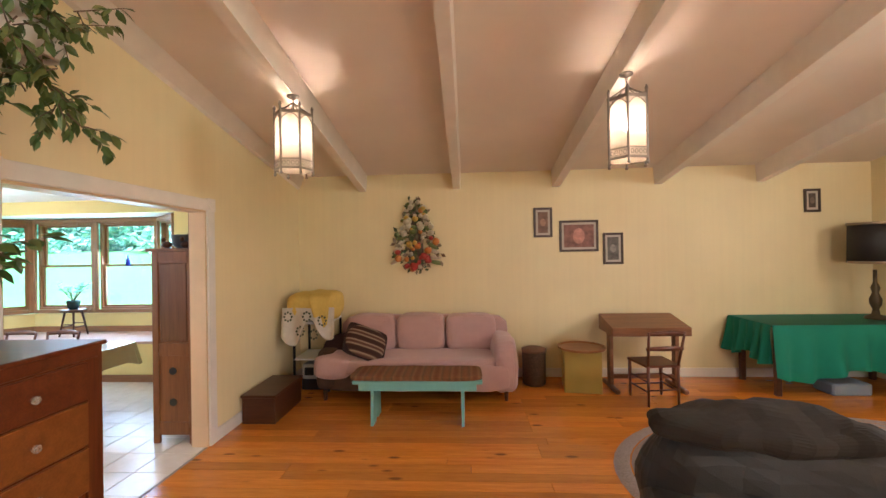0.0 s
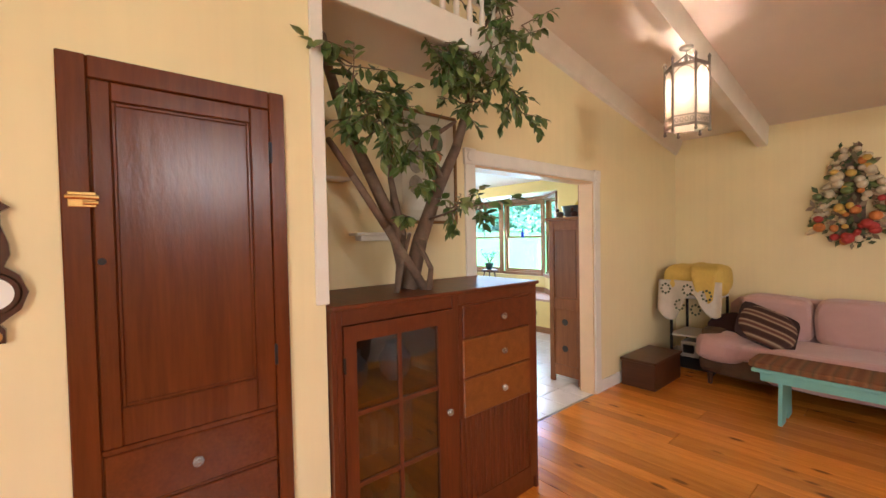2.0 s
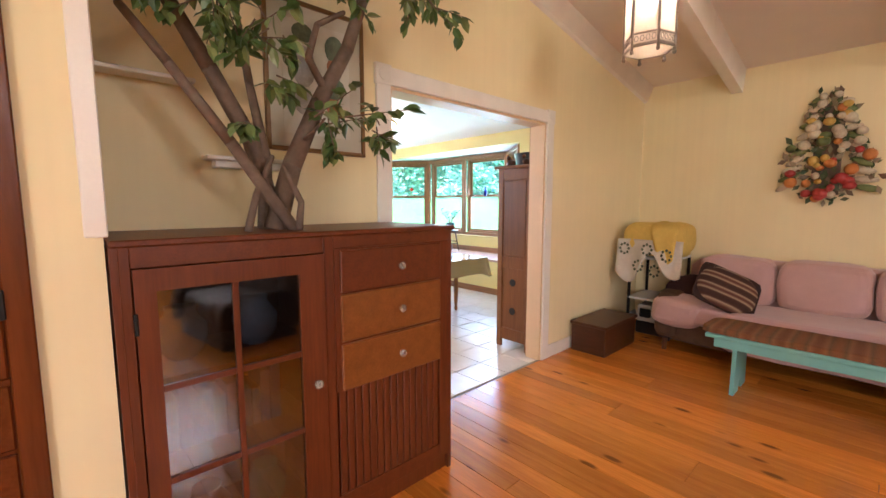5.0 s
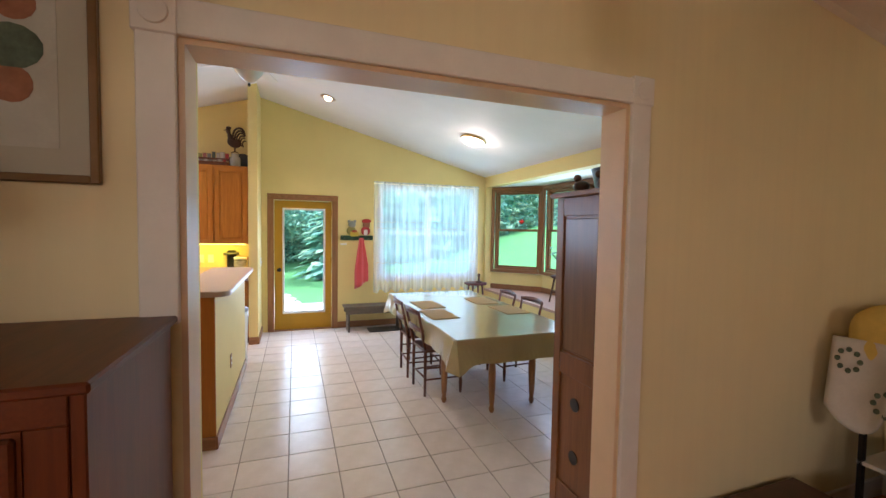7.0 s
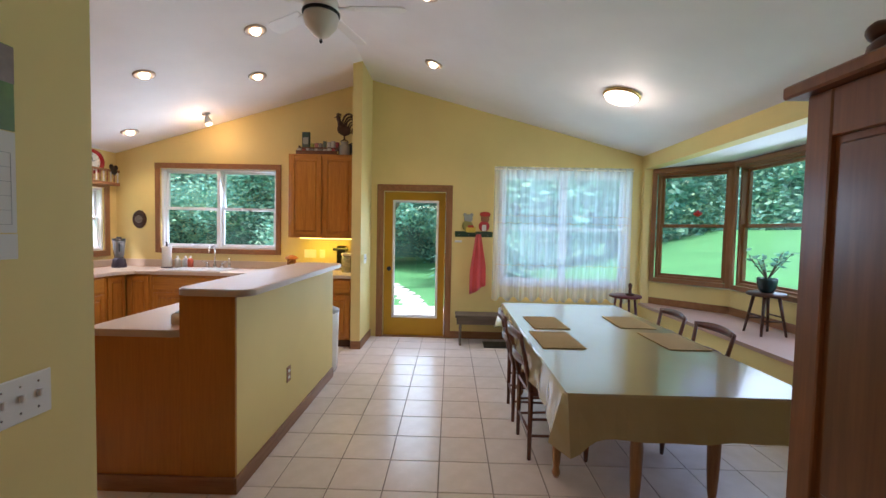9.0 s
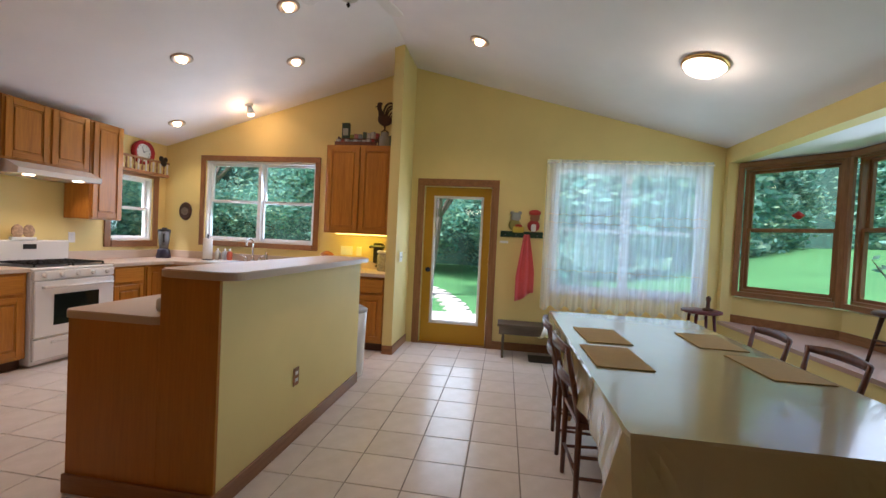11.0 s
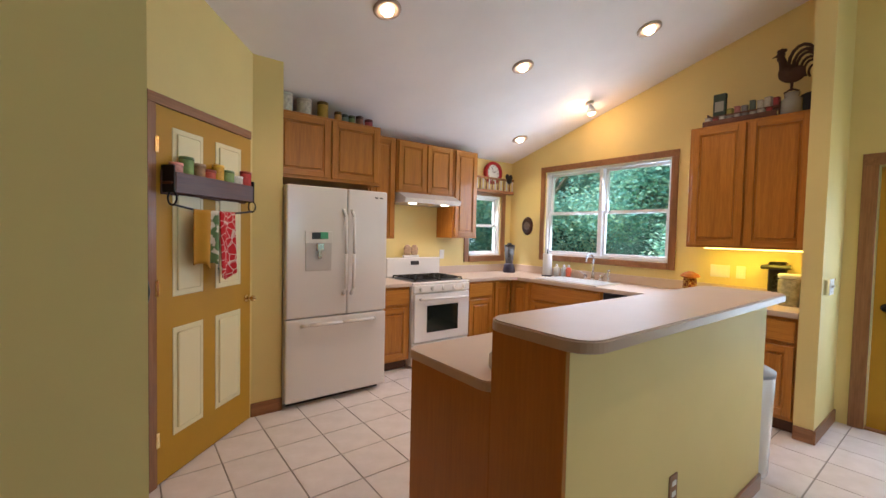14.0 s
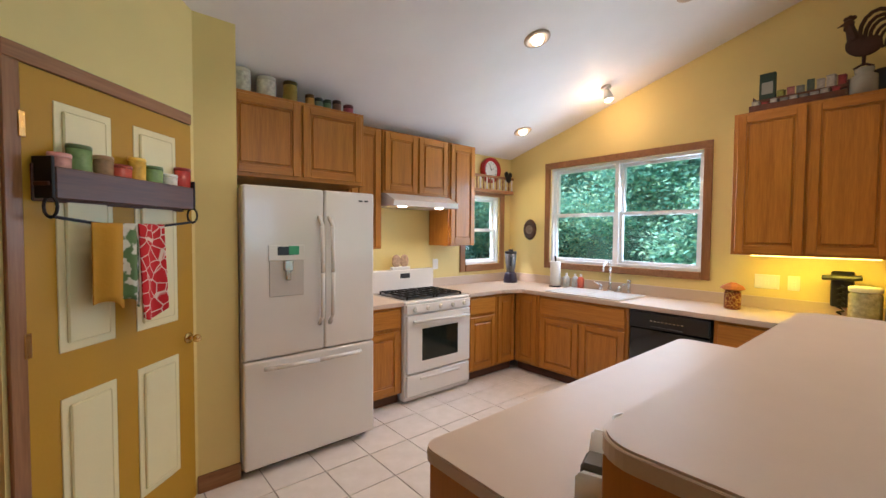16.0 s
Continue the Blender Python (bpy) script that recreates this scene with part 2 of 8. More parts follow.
def slab(bm, outline, z0, z1):
    """An upright prism over a plan outline."""
    lo = [bm.verts.new((x, y, z0)) for x, y in outline]
    hi = [bm.verts.new((x, y, z1)) for x, y in outline]
    bm.faces.new(lo[::-1]), bm.faces.new(hi)
    n = len(lo)
    for i in range(n):
        bm.faces.new((lo[i], lo[(i + 1) % n], hi[(i + 1) % n], hi[i]))
    bmesh.ops.recalc_face_normals(bm, faces=bm.faces)
    return bm


def round_rect(x0, y0, x1, y1, r, seg=5):
    pts = []
    for cx, cy, a0 in ((x1 - r, y1 - r, 0), (x0 + r, y1 - r, 90), (x0 + r, y0 + r, 180), (x1 - r, y0 + r, 270)):
        for i in range(seg + 1):
            a = radians(a0 + 90 * i / seg)
            pts.append((cx + r * math.cos(a), cy + r * math.sin(a)))
    return pts


def link(name, bm, material, smooth=False):
    me = bpy.data.meshes.new(name)
    bm.to_mesh(me)
    bm.free()
    me.materials.append(material)
    if smooth:
        for p in me.polygons:
            p.use_smooth = True
    return new(name, me)


def part(name, bm, material, parent, label="", smooth=False):
    ob = link(name, bm, material, smooth)
    ob.parent = parent
    return tagged(ob, label) if label else ob


def thing(name, label, category, at=(0, 0, 0), rz=0.0, group="", kind=""):
    ob = new(name)
    ob.empty_display_size = 0.1
    ob.matrix_world = pose(*at, 0, 0, rz)
    return tagged(ob, label, category, group, kind)


def single(name, bm, material, label, category, at=(0, 0, 0), rz=0.0, group="", kind="", smooth=False):
    ob = link(name, bm, material, smooth)
    ob.matrix_world = pose(*at, 0, 0, rz)
    return tagged(ob, label, category, group, kind)


def bx(*a):
    return box(bmesh.new(), *a)


def rd(*a):
    return rod(bmesh.new(), *a)


def turned(profile, seg=16, at=(0, 0, 0)):
    return lathe(bmesh.new(), profile, seg, at)


def wall_mesh(axis, p0, p1, a0, a1, z0, z1, holes=()):
    """A wall of real thickness with holes (a0, z0, a1, z1) right through it; axis is the way it runs."""
    av = sorted({a0, a1, *(h[0] for h in holes), *(h[2] for h in holes)})
    zv = sorted({z0, z1, *(h[1] for h in holes), *(h[3] for h in holes)})
    av, zv = [a for a in av if a0 <= a <= a1], [z for z in zv if z0 <= z <= z1]
    full = {}
    for i in range(len(av) - 1):
        for j in range(len(zv) - 1):
            ca, cz = (av[i] + av[i + 1]) / 2, (zv[j] + zv[j + 1]) / 2
            full[i, j] = not any(h[0] < ca < h[2] and h[1] < cz < h[3] for h in holes)
    bm = bmesh.new()
    cache = {}

    def v(p, a, z):
        key = (p, a, z)
        if key not in cache:
            cache[key] = bm.verts.new((a, p, z) if axis == "x" else (p, a, z))
        return cache[key]

    for (i, j), on in full.items():
        if not on:
            continue
        A, B, C, D = av[i], av[i + 1], zv[j], zv[j + 1]
        for p in (p0, p1):
            bm.faces.new((v(p, A, C), v(p, B, C), v(p, B, D), v(p, A, D)))
        for di, dj, e in ((-1, 0, ((A, C), (A, D))), (1, 0, ((B, C), (B, D))), (0, -1, ((A, C), (B, C))), (0, 1, ((A, D), (B, D)))):
            if not full.get((i + di, j + dj)):
                (a, b), (c, d) = e
                bm.faces.new((v(p0, a, b), v(p0, c, d), v(p1, c, d), v(p1, a, b)))
    bmesh.ops.recalc_face_normals(bm, faces=bm.faces)
    return bm


def clip(bm, co, no):
    """Cut away what lies on the normal's side of a plane, and close the cut."""
    r = bmesh.ops.bisect_plane(bm, geom=bm.verts[:] + bm.edges[:] + bm.faces[:], plane_co=co, plane_no=no, clear_outer=True)
    bmesh.ops.holes_fill(bm, edges=[e for e in r["geom_cut"] if isinstance(e, bmesh.types.BMEdge)])
    return bm


def setting(name, bm, material, label, category):
    return tagged(link(name, bm, material), label, category, "", "structure")


# ---- large structure ----
WX, SY, NY = -7.87, -1.47, 5.82          # kitchen: west, south, north inner faces
DX0, DX1 = -2.67, -2.52                  # dividing wall: kitchen face, living face
LY = 6.06                                # living room's north wall
RIDGE_Y, RIDGE_Z, FALL_S, FALL_N = 2.12, 3.53, 0.292, 0.262
CUP_X = -1.985                           # face of the built-in cupboard's wall
EX, LSY = 5.25, -3.0                     # living room: east and south walls


def kz(y):
    return RIDGE_Z - (FALL_S * (RIDGE_Y - y) if y < RIDGE_Y else FALL_N * (y - RIDGE_Y))


def lz(y):
    return 2.85 + 0.183 * (LY - y)


def gable(bm):
    clip(bm, (0, RIDGE_Y, RIDGE_Z + 0.05), (0, -FALL_S, 1))
    return clip(bm, (0, RIDGE_Y, RIDGE_Z + 0.05), (0, FALL_N, 1))


W_HOLES = [(-0.84, 1.18, 0.79, 2.29), (2.29, 0.0, 3.15, 2.03), (3.93, 0.80, 5.62, 2.30)]
wall_west = setting("wall_west", gable(wall_mesh("y", WX - 0.15, WX, SY - 0.15, NY + 0.15, 0, 3.7, W_HOLES)), M["yellow"], "pale yellow painted gable wall with windows and a door", "wall")
setting("wall_south", wall_mesh("x", SY - 0.15, SY, WX, -2.0, 0, 2.6, [(-7.66, 1.14, -7.05, 1.98)]), M["yellow"], "pale yellow painted kitchen wall behind the cabinets", "wall")
setting("wall_north", wall_mesh("x", NY, NY + 0.15, WX, DX0, 0, 2.66, [(-7.80, 0.53, -4.20, 2.38)]), M["yellow"], "pale yellow wall opening into a bay window", "wall")
b = wall_mesh("y", DX0, DX1, 0.83, LY + 0.15, 0, 4.2, [(2.262, -0.1, 3.952, 2.17)])
clip(b, (0, LY, lz(LY) + 0.05), (0, 0.183, 1))
setting("wall_dividing", b, M["cream"], "cream painted wall with a wide cased opening", "wall")
setting("wall_living_north", wall_mesh("x", LY, LY + 0.15, DX1, EX + 0.15, 0, 2.95), M["cream"], "plain cream painted living room wall", "wall")
b = wall_mesh("y", CUP_X - 0.12, CUP_X, LSY, 0.83, 0, 4.8, [(0.035, 0.1, 0.65, 2.18)])
clip(b, (0, LY, lz(LY) + 0.05), (0, 0.183, 1))
setting("wall_cupboard", b, M["cream"], "cream painted wall around a built-in cupboard", "wall")
setting("wall_nook_side", wall_mesh("x", 0.71, 0.83, DX0, CUP_X - 0.12, 0, 3.85), M["cream"], "cream side wall of the shallow nook", "wall")
b = wall_mesh("x", LSY - 0.15, LSY, CUP_X - 0.12, EX + 0.15, 0, 4.55, [(0.7, 0.9, 3.3, 2.5)])
setting("wall_living_south", b, M["cream"], "cream painted wall with a wide window", "wall")
b = wall_mesh("y", EX, EX + 0.15, LSY, LY, 0, 4.5, [(0.9, 2.45, 2.9, 3.35)])
clip(b, (0, LY, lz(LY) + 0.05), (0, 0.183, 1))
setting("wall_east", b, M["cream"], "cream painted wall with a wide window", "wall")
# stub wall beside the opening, the oven cabinet's niche and the slanted pantry wall
setting("wall_stub", gable(wall_mesh("x", 2.03, 2.15, -3.377, DX0, 0, 3.7)), M["yellow"], "short pale yellow wall beside the opening", "wall")


def slant_wall(p, q, thick, z0, z1, s_hole=None):
    """A wall along any plan line, with at most one door hole (start, end, height) along it."""
    p, q = Vector(p), Vector(q)
    d = (q - p).normalized()
    n = Vector((-d.y, d.x)) * thick
    L = (q - p).length
    bm = bmesh.new()
    runs = [(0, L, z0, z1)] if not s_hole else [(0, s_hole[0], z0, z1), (s_hole[1], L, z0, z1), (s_hole[0], s_hole[1], s_hole[2], z1)]
    for a, c, lo, hi in runs:
        if c - a > 0.001:
            o = [p + d * a, p + d * c, p + d * c + n, p + d * a + n]
            slab(bm, [tuple(v) for v in o], lo, hi)
    return bm


PA, PB = Vector((-3.425, 0.11)), Vector((-4.11, -0.575))     # pantry wall, oven end and fridge end
setting("wall_pantry", gable(slant_wall(PA, PB, 0.12, 0, 3.7, (0.07, 0.935, 2.10))), M["yellow"], "slanted pale yellow wall with the pantry door", "wall")
setting("wall_fridge_side", gable(wall_mesh("y", -4.30, -4.18, SY, -0.64, 0, 3.7)), M["yellow"], "narrow yellow return wall beside the refrigerator", "wall")
setting("wall_fridge_front", gable(slant_wall((-4.11, -0.575), (-4.335, -0.58), 0.06, 0, 3.7)), M["yellow"], "narrow yellow wall face beside the refrigerator", "wall")
setting("wall_oven", gable(wall_mesh("y", -2.8, -2.67, LSY, 2.03, 0, 3.7)), M["yellow"], "pale yellow wall behind the tall oven cabinet", "wall")
setting("wall_pier", gable(wall_mesh("x", 2.0, 2.115, WX, -7.22, 0, 3.7)), M["yellow"], "yellow pier wall dividing the kitchen counter from the door", "wall")


def roof_slab(name, x0, x1, pts, material, label, thick=0.12):
    bm = bmesh.new()
    for (ya, za), (yb, zb) in zip(pts, pts[1:]):
        vs = [bm.verts.new(v) for v in ((x0, ya, za), (x1, ya, za), (x1, yb, zb), (x0, yb, zb), (x0, ya, za + thick), (x1, ya, za + thick), (x1, yb, zb + thick), (x0, yb, zb + thick))]
        for f in ((0, 1, 2, 3), (4, 7, 6, 5), (0, 4, 5, 1), (1, 5, 6, 2), (2, 6, 7, 3), (3, 7, 4, 0)):
            bm.faces.new([vs[i] for i in f])
    bmesh.ops.recalc_face_normals(bm, faces=bm.faces)
    return setting(name, bm, material, label, "ceiling")


roof_slab("ceiling_kitchen", WX - 0.3, DX0 + 0.02, [(SY - 0.3, kz(SY - 0.3)), (RIDGE_Y, RIDGE_Z), (NY + 0.3, kz(NY + 0.3))], M["white_ceiling"], "white vaulted kitchen ceiling with a ridge")
roof_slab("ceiling_living", DX0 + 0.03, EX + 0.3, [(LSY - 0.3, lz(LSY - 0.3)), (LY + 0.3, lz(LY + 0.3))], M["taupe_ceiling"], "sloping pale ceiling between painted beams")
setting("floor_living_base", bx(DX1, LSY, -0.12, EX, LY, -0.02), M["dark_wood"], "subfloor under the pine boards", "floor")
setting("floor_kitchen_base", bx(WX, SY, -0.12, DX1, NY, -0.006), M["grout"], "grey-beige grout bed under the kitchen tiles", "floor")
for k, x in enumerate((-1.58, -0.25, 1.125, 2.5, 3.84)):
    bm = bmesh.new()
    y0, y1 = LSY, LY
    vs = [bm.verts.new((x + dx, y, lz(y) - dz)) for y in (y0, y1) for dx, dz in ((-0.065, 0.0), (0.065, 0.0), (0.05, 0.23), (-0.05, 0.23))]
    for f in ((0, 1, 2, 3), (4, 7, 6, 5), (0, 4, 5, 1), (1, 5, 6, 2), (2, 6, 7, 3), (3, 7, 4, 0)):
        bm.faces.new([vs[i] for i in f])
    bmesh.ops.recalc_face_normals(bm, faces=bm.faces)
    setting("ceiling_beam", bm, M["beam"], "painted ceiling beam running up the slope", "beam")

# ---- trim, openings, windows and doors ----
def casing(name, label, at, rz, w, h, width, mats, sill=True, thick=0.02, both=True):
    """Boards round an opening w x h whose lower corner is the origin; local -y faces the room."""
    t = thing(name, label, "window trim", at, rz, "", "structure")
    part("side_board", bx(-width, -thick, -width if sill else 0, 0, 0, h, 0.003), mats[0], t)
    if both:
        part("side_board", bx(w, -thick, -width if sill else 0, w + width, 0, h, 0.003), mats[0], t)
    part("head_board", bx(-width, -thick - 0.002, h, w + width * both, 0, h + width, 0.003), mats[1], t)
    if sill:
        part("sill_board", bx(0, -thick - 0.012, -width, w, 0, 0, 0.004), mats[1], t)
    return t


def sash_window(name, label, at, rz, w, h, units, frame_m, depth=0.15):
    """Double-hung units side by side in a hole w x h; local y runs outwards."""
    t = thing(name, label, "window", at, rz, "", "structure")
    f = 0.03
    part("window_frame", bx(0, 0.02, 0, f, depth - 0.02, h), frame_m, t)
    part("window_frame", bx(w - f, 0.02, 0, w, depth - 0.02, h), frame_m, t)
    part("window_frame", bx(f, 0.02, h - f, w - f, depth - 0.02, h), frame_m, t)
    part("window_sill", bx(f, 0.0, 0, w - f, depth - 0.02, f), frame_m, t)
    uw = (w - 2 * f) / units
    for k in range(units):
        x0, x1 = f + k * uw, f + (k + 1) * uw
        if k:
            part("mullion", bx(x0 - 0.022, 0.012, f, x0 + 0.022, depth - 0.025, h - f), frame_m, t)
            x0 += 0.022
        if k < units - 1:
            x1 -= 0.022
        mid = f + (h - 2 * f) * 0.5
        for z0, z1, y in ((f, mid + 0.02, 0.05), (mid - 0.02, h - f, 0.085)):
            s = 0.03
            bm = bmesh.new()
            box(bm, x0, y, z0, x0 + s, y + 0.032, z1)
            box(bm, x1 - s, y, z0, x1, y + 0.032, z1)
            box(bm, x0 + s, y, z0, x1 - s, y + 0.032, z0 + s)
            box(bm, x0 + s, y, z1 - s, x1 - s, y + 0.032, z1)
            sash = part("sash", bm, frame_m, t)
            pane = part("pane", bx(x0 + s - 0.004, y + 0.012, z0 + s - 0.004, x1 - s + 0.004, y + 0.018, z1 - s + 0.004), M["glass"], sash)
            pane.visible_shadow = False
    return t


WM = (M["trim_oak"], M["trim_oak_y"])
casing("window_trim_1", "brown wood trim around the sink window", (WX, -0.84, 1.18), 90, 1.63, 1.11, 0.07, WM)
sash_window("window_1", "white vinyl double window above the sink", (WX, -0.84, 1.18), 90, 1.63, 1.11, 2, M["vinyl"])
sash_window("window_2", "white vinyl double window behind a sheer curtain", (WX, 3.93, 0.80), 90, 1.69, 1.50, 2, M["vinyl"])
casing("window_trim_2", "white trim around the curtained window", (WX, 3.93, 0.80), 90, 1.69, 1.50, 0.05, (M["trim_white"], M["trim_white"]), thick=0.012)
casing("window_trim_3", "brown wood trim around the small window", (-7.05, SY, 1.14), 180, 0.61, 0.84, 0.08, (M["trim_oak"], M["trim_oak_x"]))
sash_window("window_3", "small white vinyl window beside the wall cabinets", (-7.05, SY, 1.14), 180, 0.61, 0.84, 1, M["vinyl"])

# bay: seat, low walls, soffit and four wood-framed windows
BAY = [(-7.86, 5.83), (-7.78, 5.93), (-7.10, 6.56), (-5.00, 6.56), (-4.28, 5.93), (-4.20, 5.83)]
SEAT_Z, SOFFIT = 0.57, 2.38
setting("bay_floor", slab(bmesh.new(), [(-7.80, NY - 0.02)] + BAY[1:5] + [(-4.20, NY - 0.02)], SEAT_Z - 0.036, SEAT_Z), plain("pinkish_seat_tile", (0.50, 0.33, 0.26), 0.4), "pinkish window-seat top inside the bay", "window seat")
setting("bay_soffit", slab(bmesh.new(), [(-7.80, NY + 0.15), (-7.9, 6.0), (-7.2, 6.75), (-4.9, 6.75), (-4.15, 6.0), (-4.20, NY + 0.15)], SOFFIT, SOFFIT + 0.08), M["white_ceiling"], "white soffit over the bay window", "ceiling")
BM = (M["trim_oak"], M["trim_oak_x"])
for k, (p, q) in enumerate(zip(BAY[1:4], BAY[2:5])):
    p, q = Vector(p), Vector(q)
    d, L = (q - p).normalized(), (q - p).length
    ang = math.degrees(math.atan2(d.y, d.x))
    n = 2 if k == 1 else 1
    low = slant_wall(p, q, 0.12, 0.0, 0.86)
    setting("wall_bay_low", low, M["yellow"], "pale yellow wall below a bay window", "wall")
    hi = slant_wall(p, q, 0.12, 2.30, SOFFIT)
    setting("wall_bay_head", hi, M["trim_oak_x"], "wood header above a bay window", "wall")
    part_w = L / n
    for j in range(n):
        o = p + d * (j * part_w + 0.055)
        casing("window_trim_bay", "brown wood trim around a bay window", (o.x, o.y, 0.93), ang, part_w - 0.11, 1.38, 0.055, BM, thick=0.03)
        sash_window("window_bay", "wood-framed double-hung bay window", (o.x, o.y, 0.93), ang, part_w - 0.11, 1.38, 1, M["trim_oak"], 0.13)
    bm = bx(0.0, -0.018, SEAT_Z, L, 0.0, SEAT_Z + 0.09, 0.004)
    bmesh.ops.transform(bm, matrix=pose(p.x, p.y, 0, 0, 0, ang), verts=bm.verts)
    setting("baseboard_bay", bm, M["trim_oak_x"], "brown wood baseboard round the window seat", "baseboard")
setting("wall_bay_return_1", slab(bmesh.new(), [(-7.86, 5.84), (-7.80, 5.97), (-7.78, 5.93), (-7.80, 5.83)], 0.0, SOFFIT), M["yellow"], "narrow yellow bay return", "wall")

# glazed door to the garden
t = thing("door_1", "mustard painted glazed garden door, closed", "door", (WX, 2.29, 0), 90, "", "structure")
leaf = part("door_leaf", wall_mesh("x", 0.055, 0.10, 0.006, 0.854, 0.012, 2.022, [(0.15, 0.29, 0.73, 1.88)]), M["mustard"], t)
bm = bmesh.new()
for a in ((0.12, 0.26, 0.15, 1.91), (0.73, 0.26, 0.76, 1.91), (0.15, 1.88, 0.73, 1.91), (0.15, 0.26, 0.73, 0.29)):
    box(bm, a[0], 0.043, a[1], a[2], 0.11, a[3], 0.003)
part("glazing_frame", bm, M["white"], t, "white glazing frame")
pane = part("pane", bx(0.15, 0.074, 0.29, 0.73, 0.080, 1.88), M["glass"], t)
pane.visible_shadow = False
bm = rd((0.075, 0.055, 0.95), (0.075, 0.01, 0.95), 0.014)
ball(bm, (0.075, 0.0, 0.95), 0.022, 12)
rod(bm, (0.075, 0.055, 0.95), (0.075, 0.048, 0.95), 0.032, 0.032, 16)
part("knob", bm, M["iron"], t, "dark bronze knob", True)
for z in (0.25, 1.05, 1.8):
    part("hinge", bx(0.843, 0.042, z, 0.858, 0.056, z + 0.09, 0.002), M["brass"], t)
part("threshold", bx(0.0, 0.0, -0.004, 0.86, 0.15, 0.012, 0.003), M["trim_oak_x"], t)
casing("door_trim_1", "brown wood trim around the garden door", (WX, 2.29, 0), 90, 0.86, 2.03, 0.09, WM, False)

# cased opening between the rooms
t = thing("opening_trim", "white painted casing with corner blocks round the wide opening", "door trim", (0, 0, 0), 0, "", "structure")
for x0, x1, mm in ((DX1, DX1 + 0.022, M["trim_white"]), (DX0 - 0.022, DX0, M["trim_oak"])):
    part("side_board", bx(x0, 3.952, 0, x1, 4.055, 2.17, 0.004), mm, t)
    part("side_board", bx(x0, 2.16, 1.32 if x1 > DX1 else 0, x1, 2.262, 2.17, 0.004), mm, t)
    part("head_board", bx(x0, 2.262, 2.17, x1, 3.952, 2.275, 0.004), mm, t)
    for y0 in (2.152, 3.947):
        bm = bx(x0 - 0.002, y0, 2.165, x1 + 0.006 if x1 > DX1 else x1, y0 + 0.115, 2.285, 0.004)
        if x1 > DX1:
            rod(bm, (x1, y0 + 0.057, 2.225), (x1 + 0.012, y0 + 0.057, 2.225), 0.042, 0.036, 20)
        part("corner_block", bm, mm, t)
# jambs are white like the casing; the peach tone is painted shade
part("jamb", bx(DX0, 3.934, 0, DX1, 3.952, 2.17), M["jamb_warm_shade"], t, "white jamb coloured peach for warm shade")
part("jamb", bx(DX0, 2.262, 0, DX1, 2.28, 2.17), M["jamb_warm_shade"], t, "white jamb coloured peach for warm shade")
part("jamb", bx(DX0, 2.28, 2.152, DX1, 3.934, 2.17), M["jamb_warm_shade"], t, "white head jamb coloured peach for warm shade")

# baseboards, crown and white trims
for nm, a, mm, lab in (
    ("baseboard_living_north", (DX1, LY - 0.018, 0, EX, LY, 0.12), M["trim_white"], "white baseboard along the living room wall"),
    ("baseboard_dividing", (DX1, 4.055, 0, DX1 + 0.018, LY - 0.018, 0.12), M["trim_white"], "white baseboard beside the opening"),
    ("baseboard_west", (WX, 3.24, 0, WX + 0.015, NY, 0.10), M["trim_oak_y"], "brown wood baseboard under the curtained window"),
    ("baseboard_pier", (WX, 2.115, 0, -7.205, 2.13, 0.10), M["trim_oak_x"], "brown wood baseboard on the pier"),
    ("baseboard_pier_end", (-7.22, 2.0, 0, -7.205, 2.115, 0.10), M["trim_oak_y"], "brown wood baseboard on the pier's end"),
    ("baseboard_bay_front", (-7.80, NY - 0.015, 0, -4.2, NY, 0.10), M["trim_oak_x"], "brown wood baseboard below the window seat"),
    ("baseboard_stub", (-3.39, 2.15, 0, DX0 - 0.022, 2.165, 0.10), M["trim_oak_x"], "brown wood baseboard below the calendar"),
):
    setting(nm, bx(*a, 0.003), mm, lab, "baseboard")
setting("baseboard_fridge_wall", slant_wall((-4.104, -0.573), (-4.335, -0.578), -0.015, 0, 0.10), M["trim_oak_x"], "brown wood baseboard beside the refrigerator", "baseboard")
bm = bmesh.new()
for y0, y1 in ((0.845, LY),):
    vs = [bm.verts.new((x, y, lz(y) - dz)) for y in (y0, y1) for x, dz in ((DX1, 0.0), (DX1 + 0.09, 0.0), (DX1 + 0.075, 0.05), (DX1 + 0.03, 0.16), (DX1, 0.18))]
    for i in range(5):
        bm.faces.new((vs[i], vs[(i + 1) % 5], vs[5 + (i + 1) % 5], vs[5 + i]))
    bm.faces.new(vs[:5]), bm.faces.new(vs[5:])
bmesh.ops.recalc_face_normals(bm, faces=bm.faces)
setting("crown_trim", bm, M["beam"], "painted trim board climbing along the sloping ceiling", "trim")
setting("nook_corner_trim", bx(CUP_X - 0.02, 0.786, 1.356, CUP_X + 0.016, 0.842, 3.74, 0.004), M["trim_white"], "white corner trim at the nook", "trim")

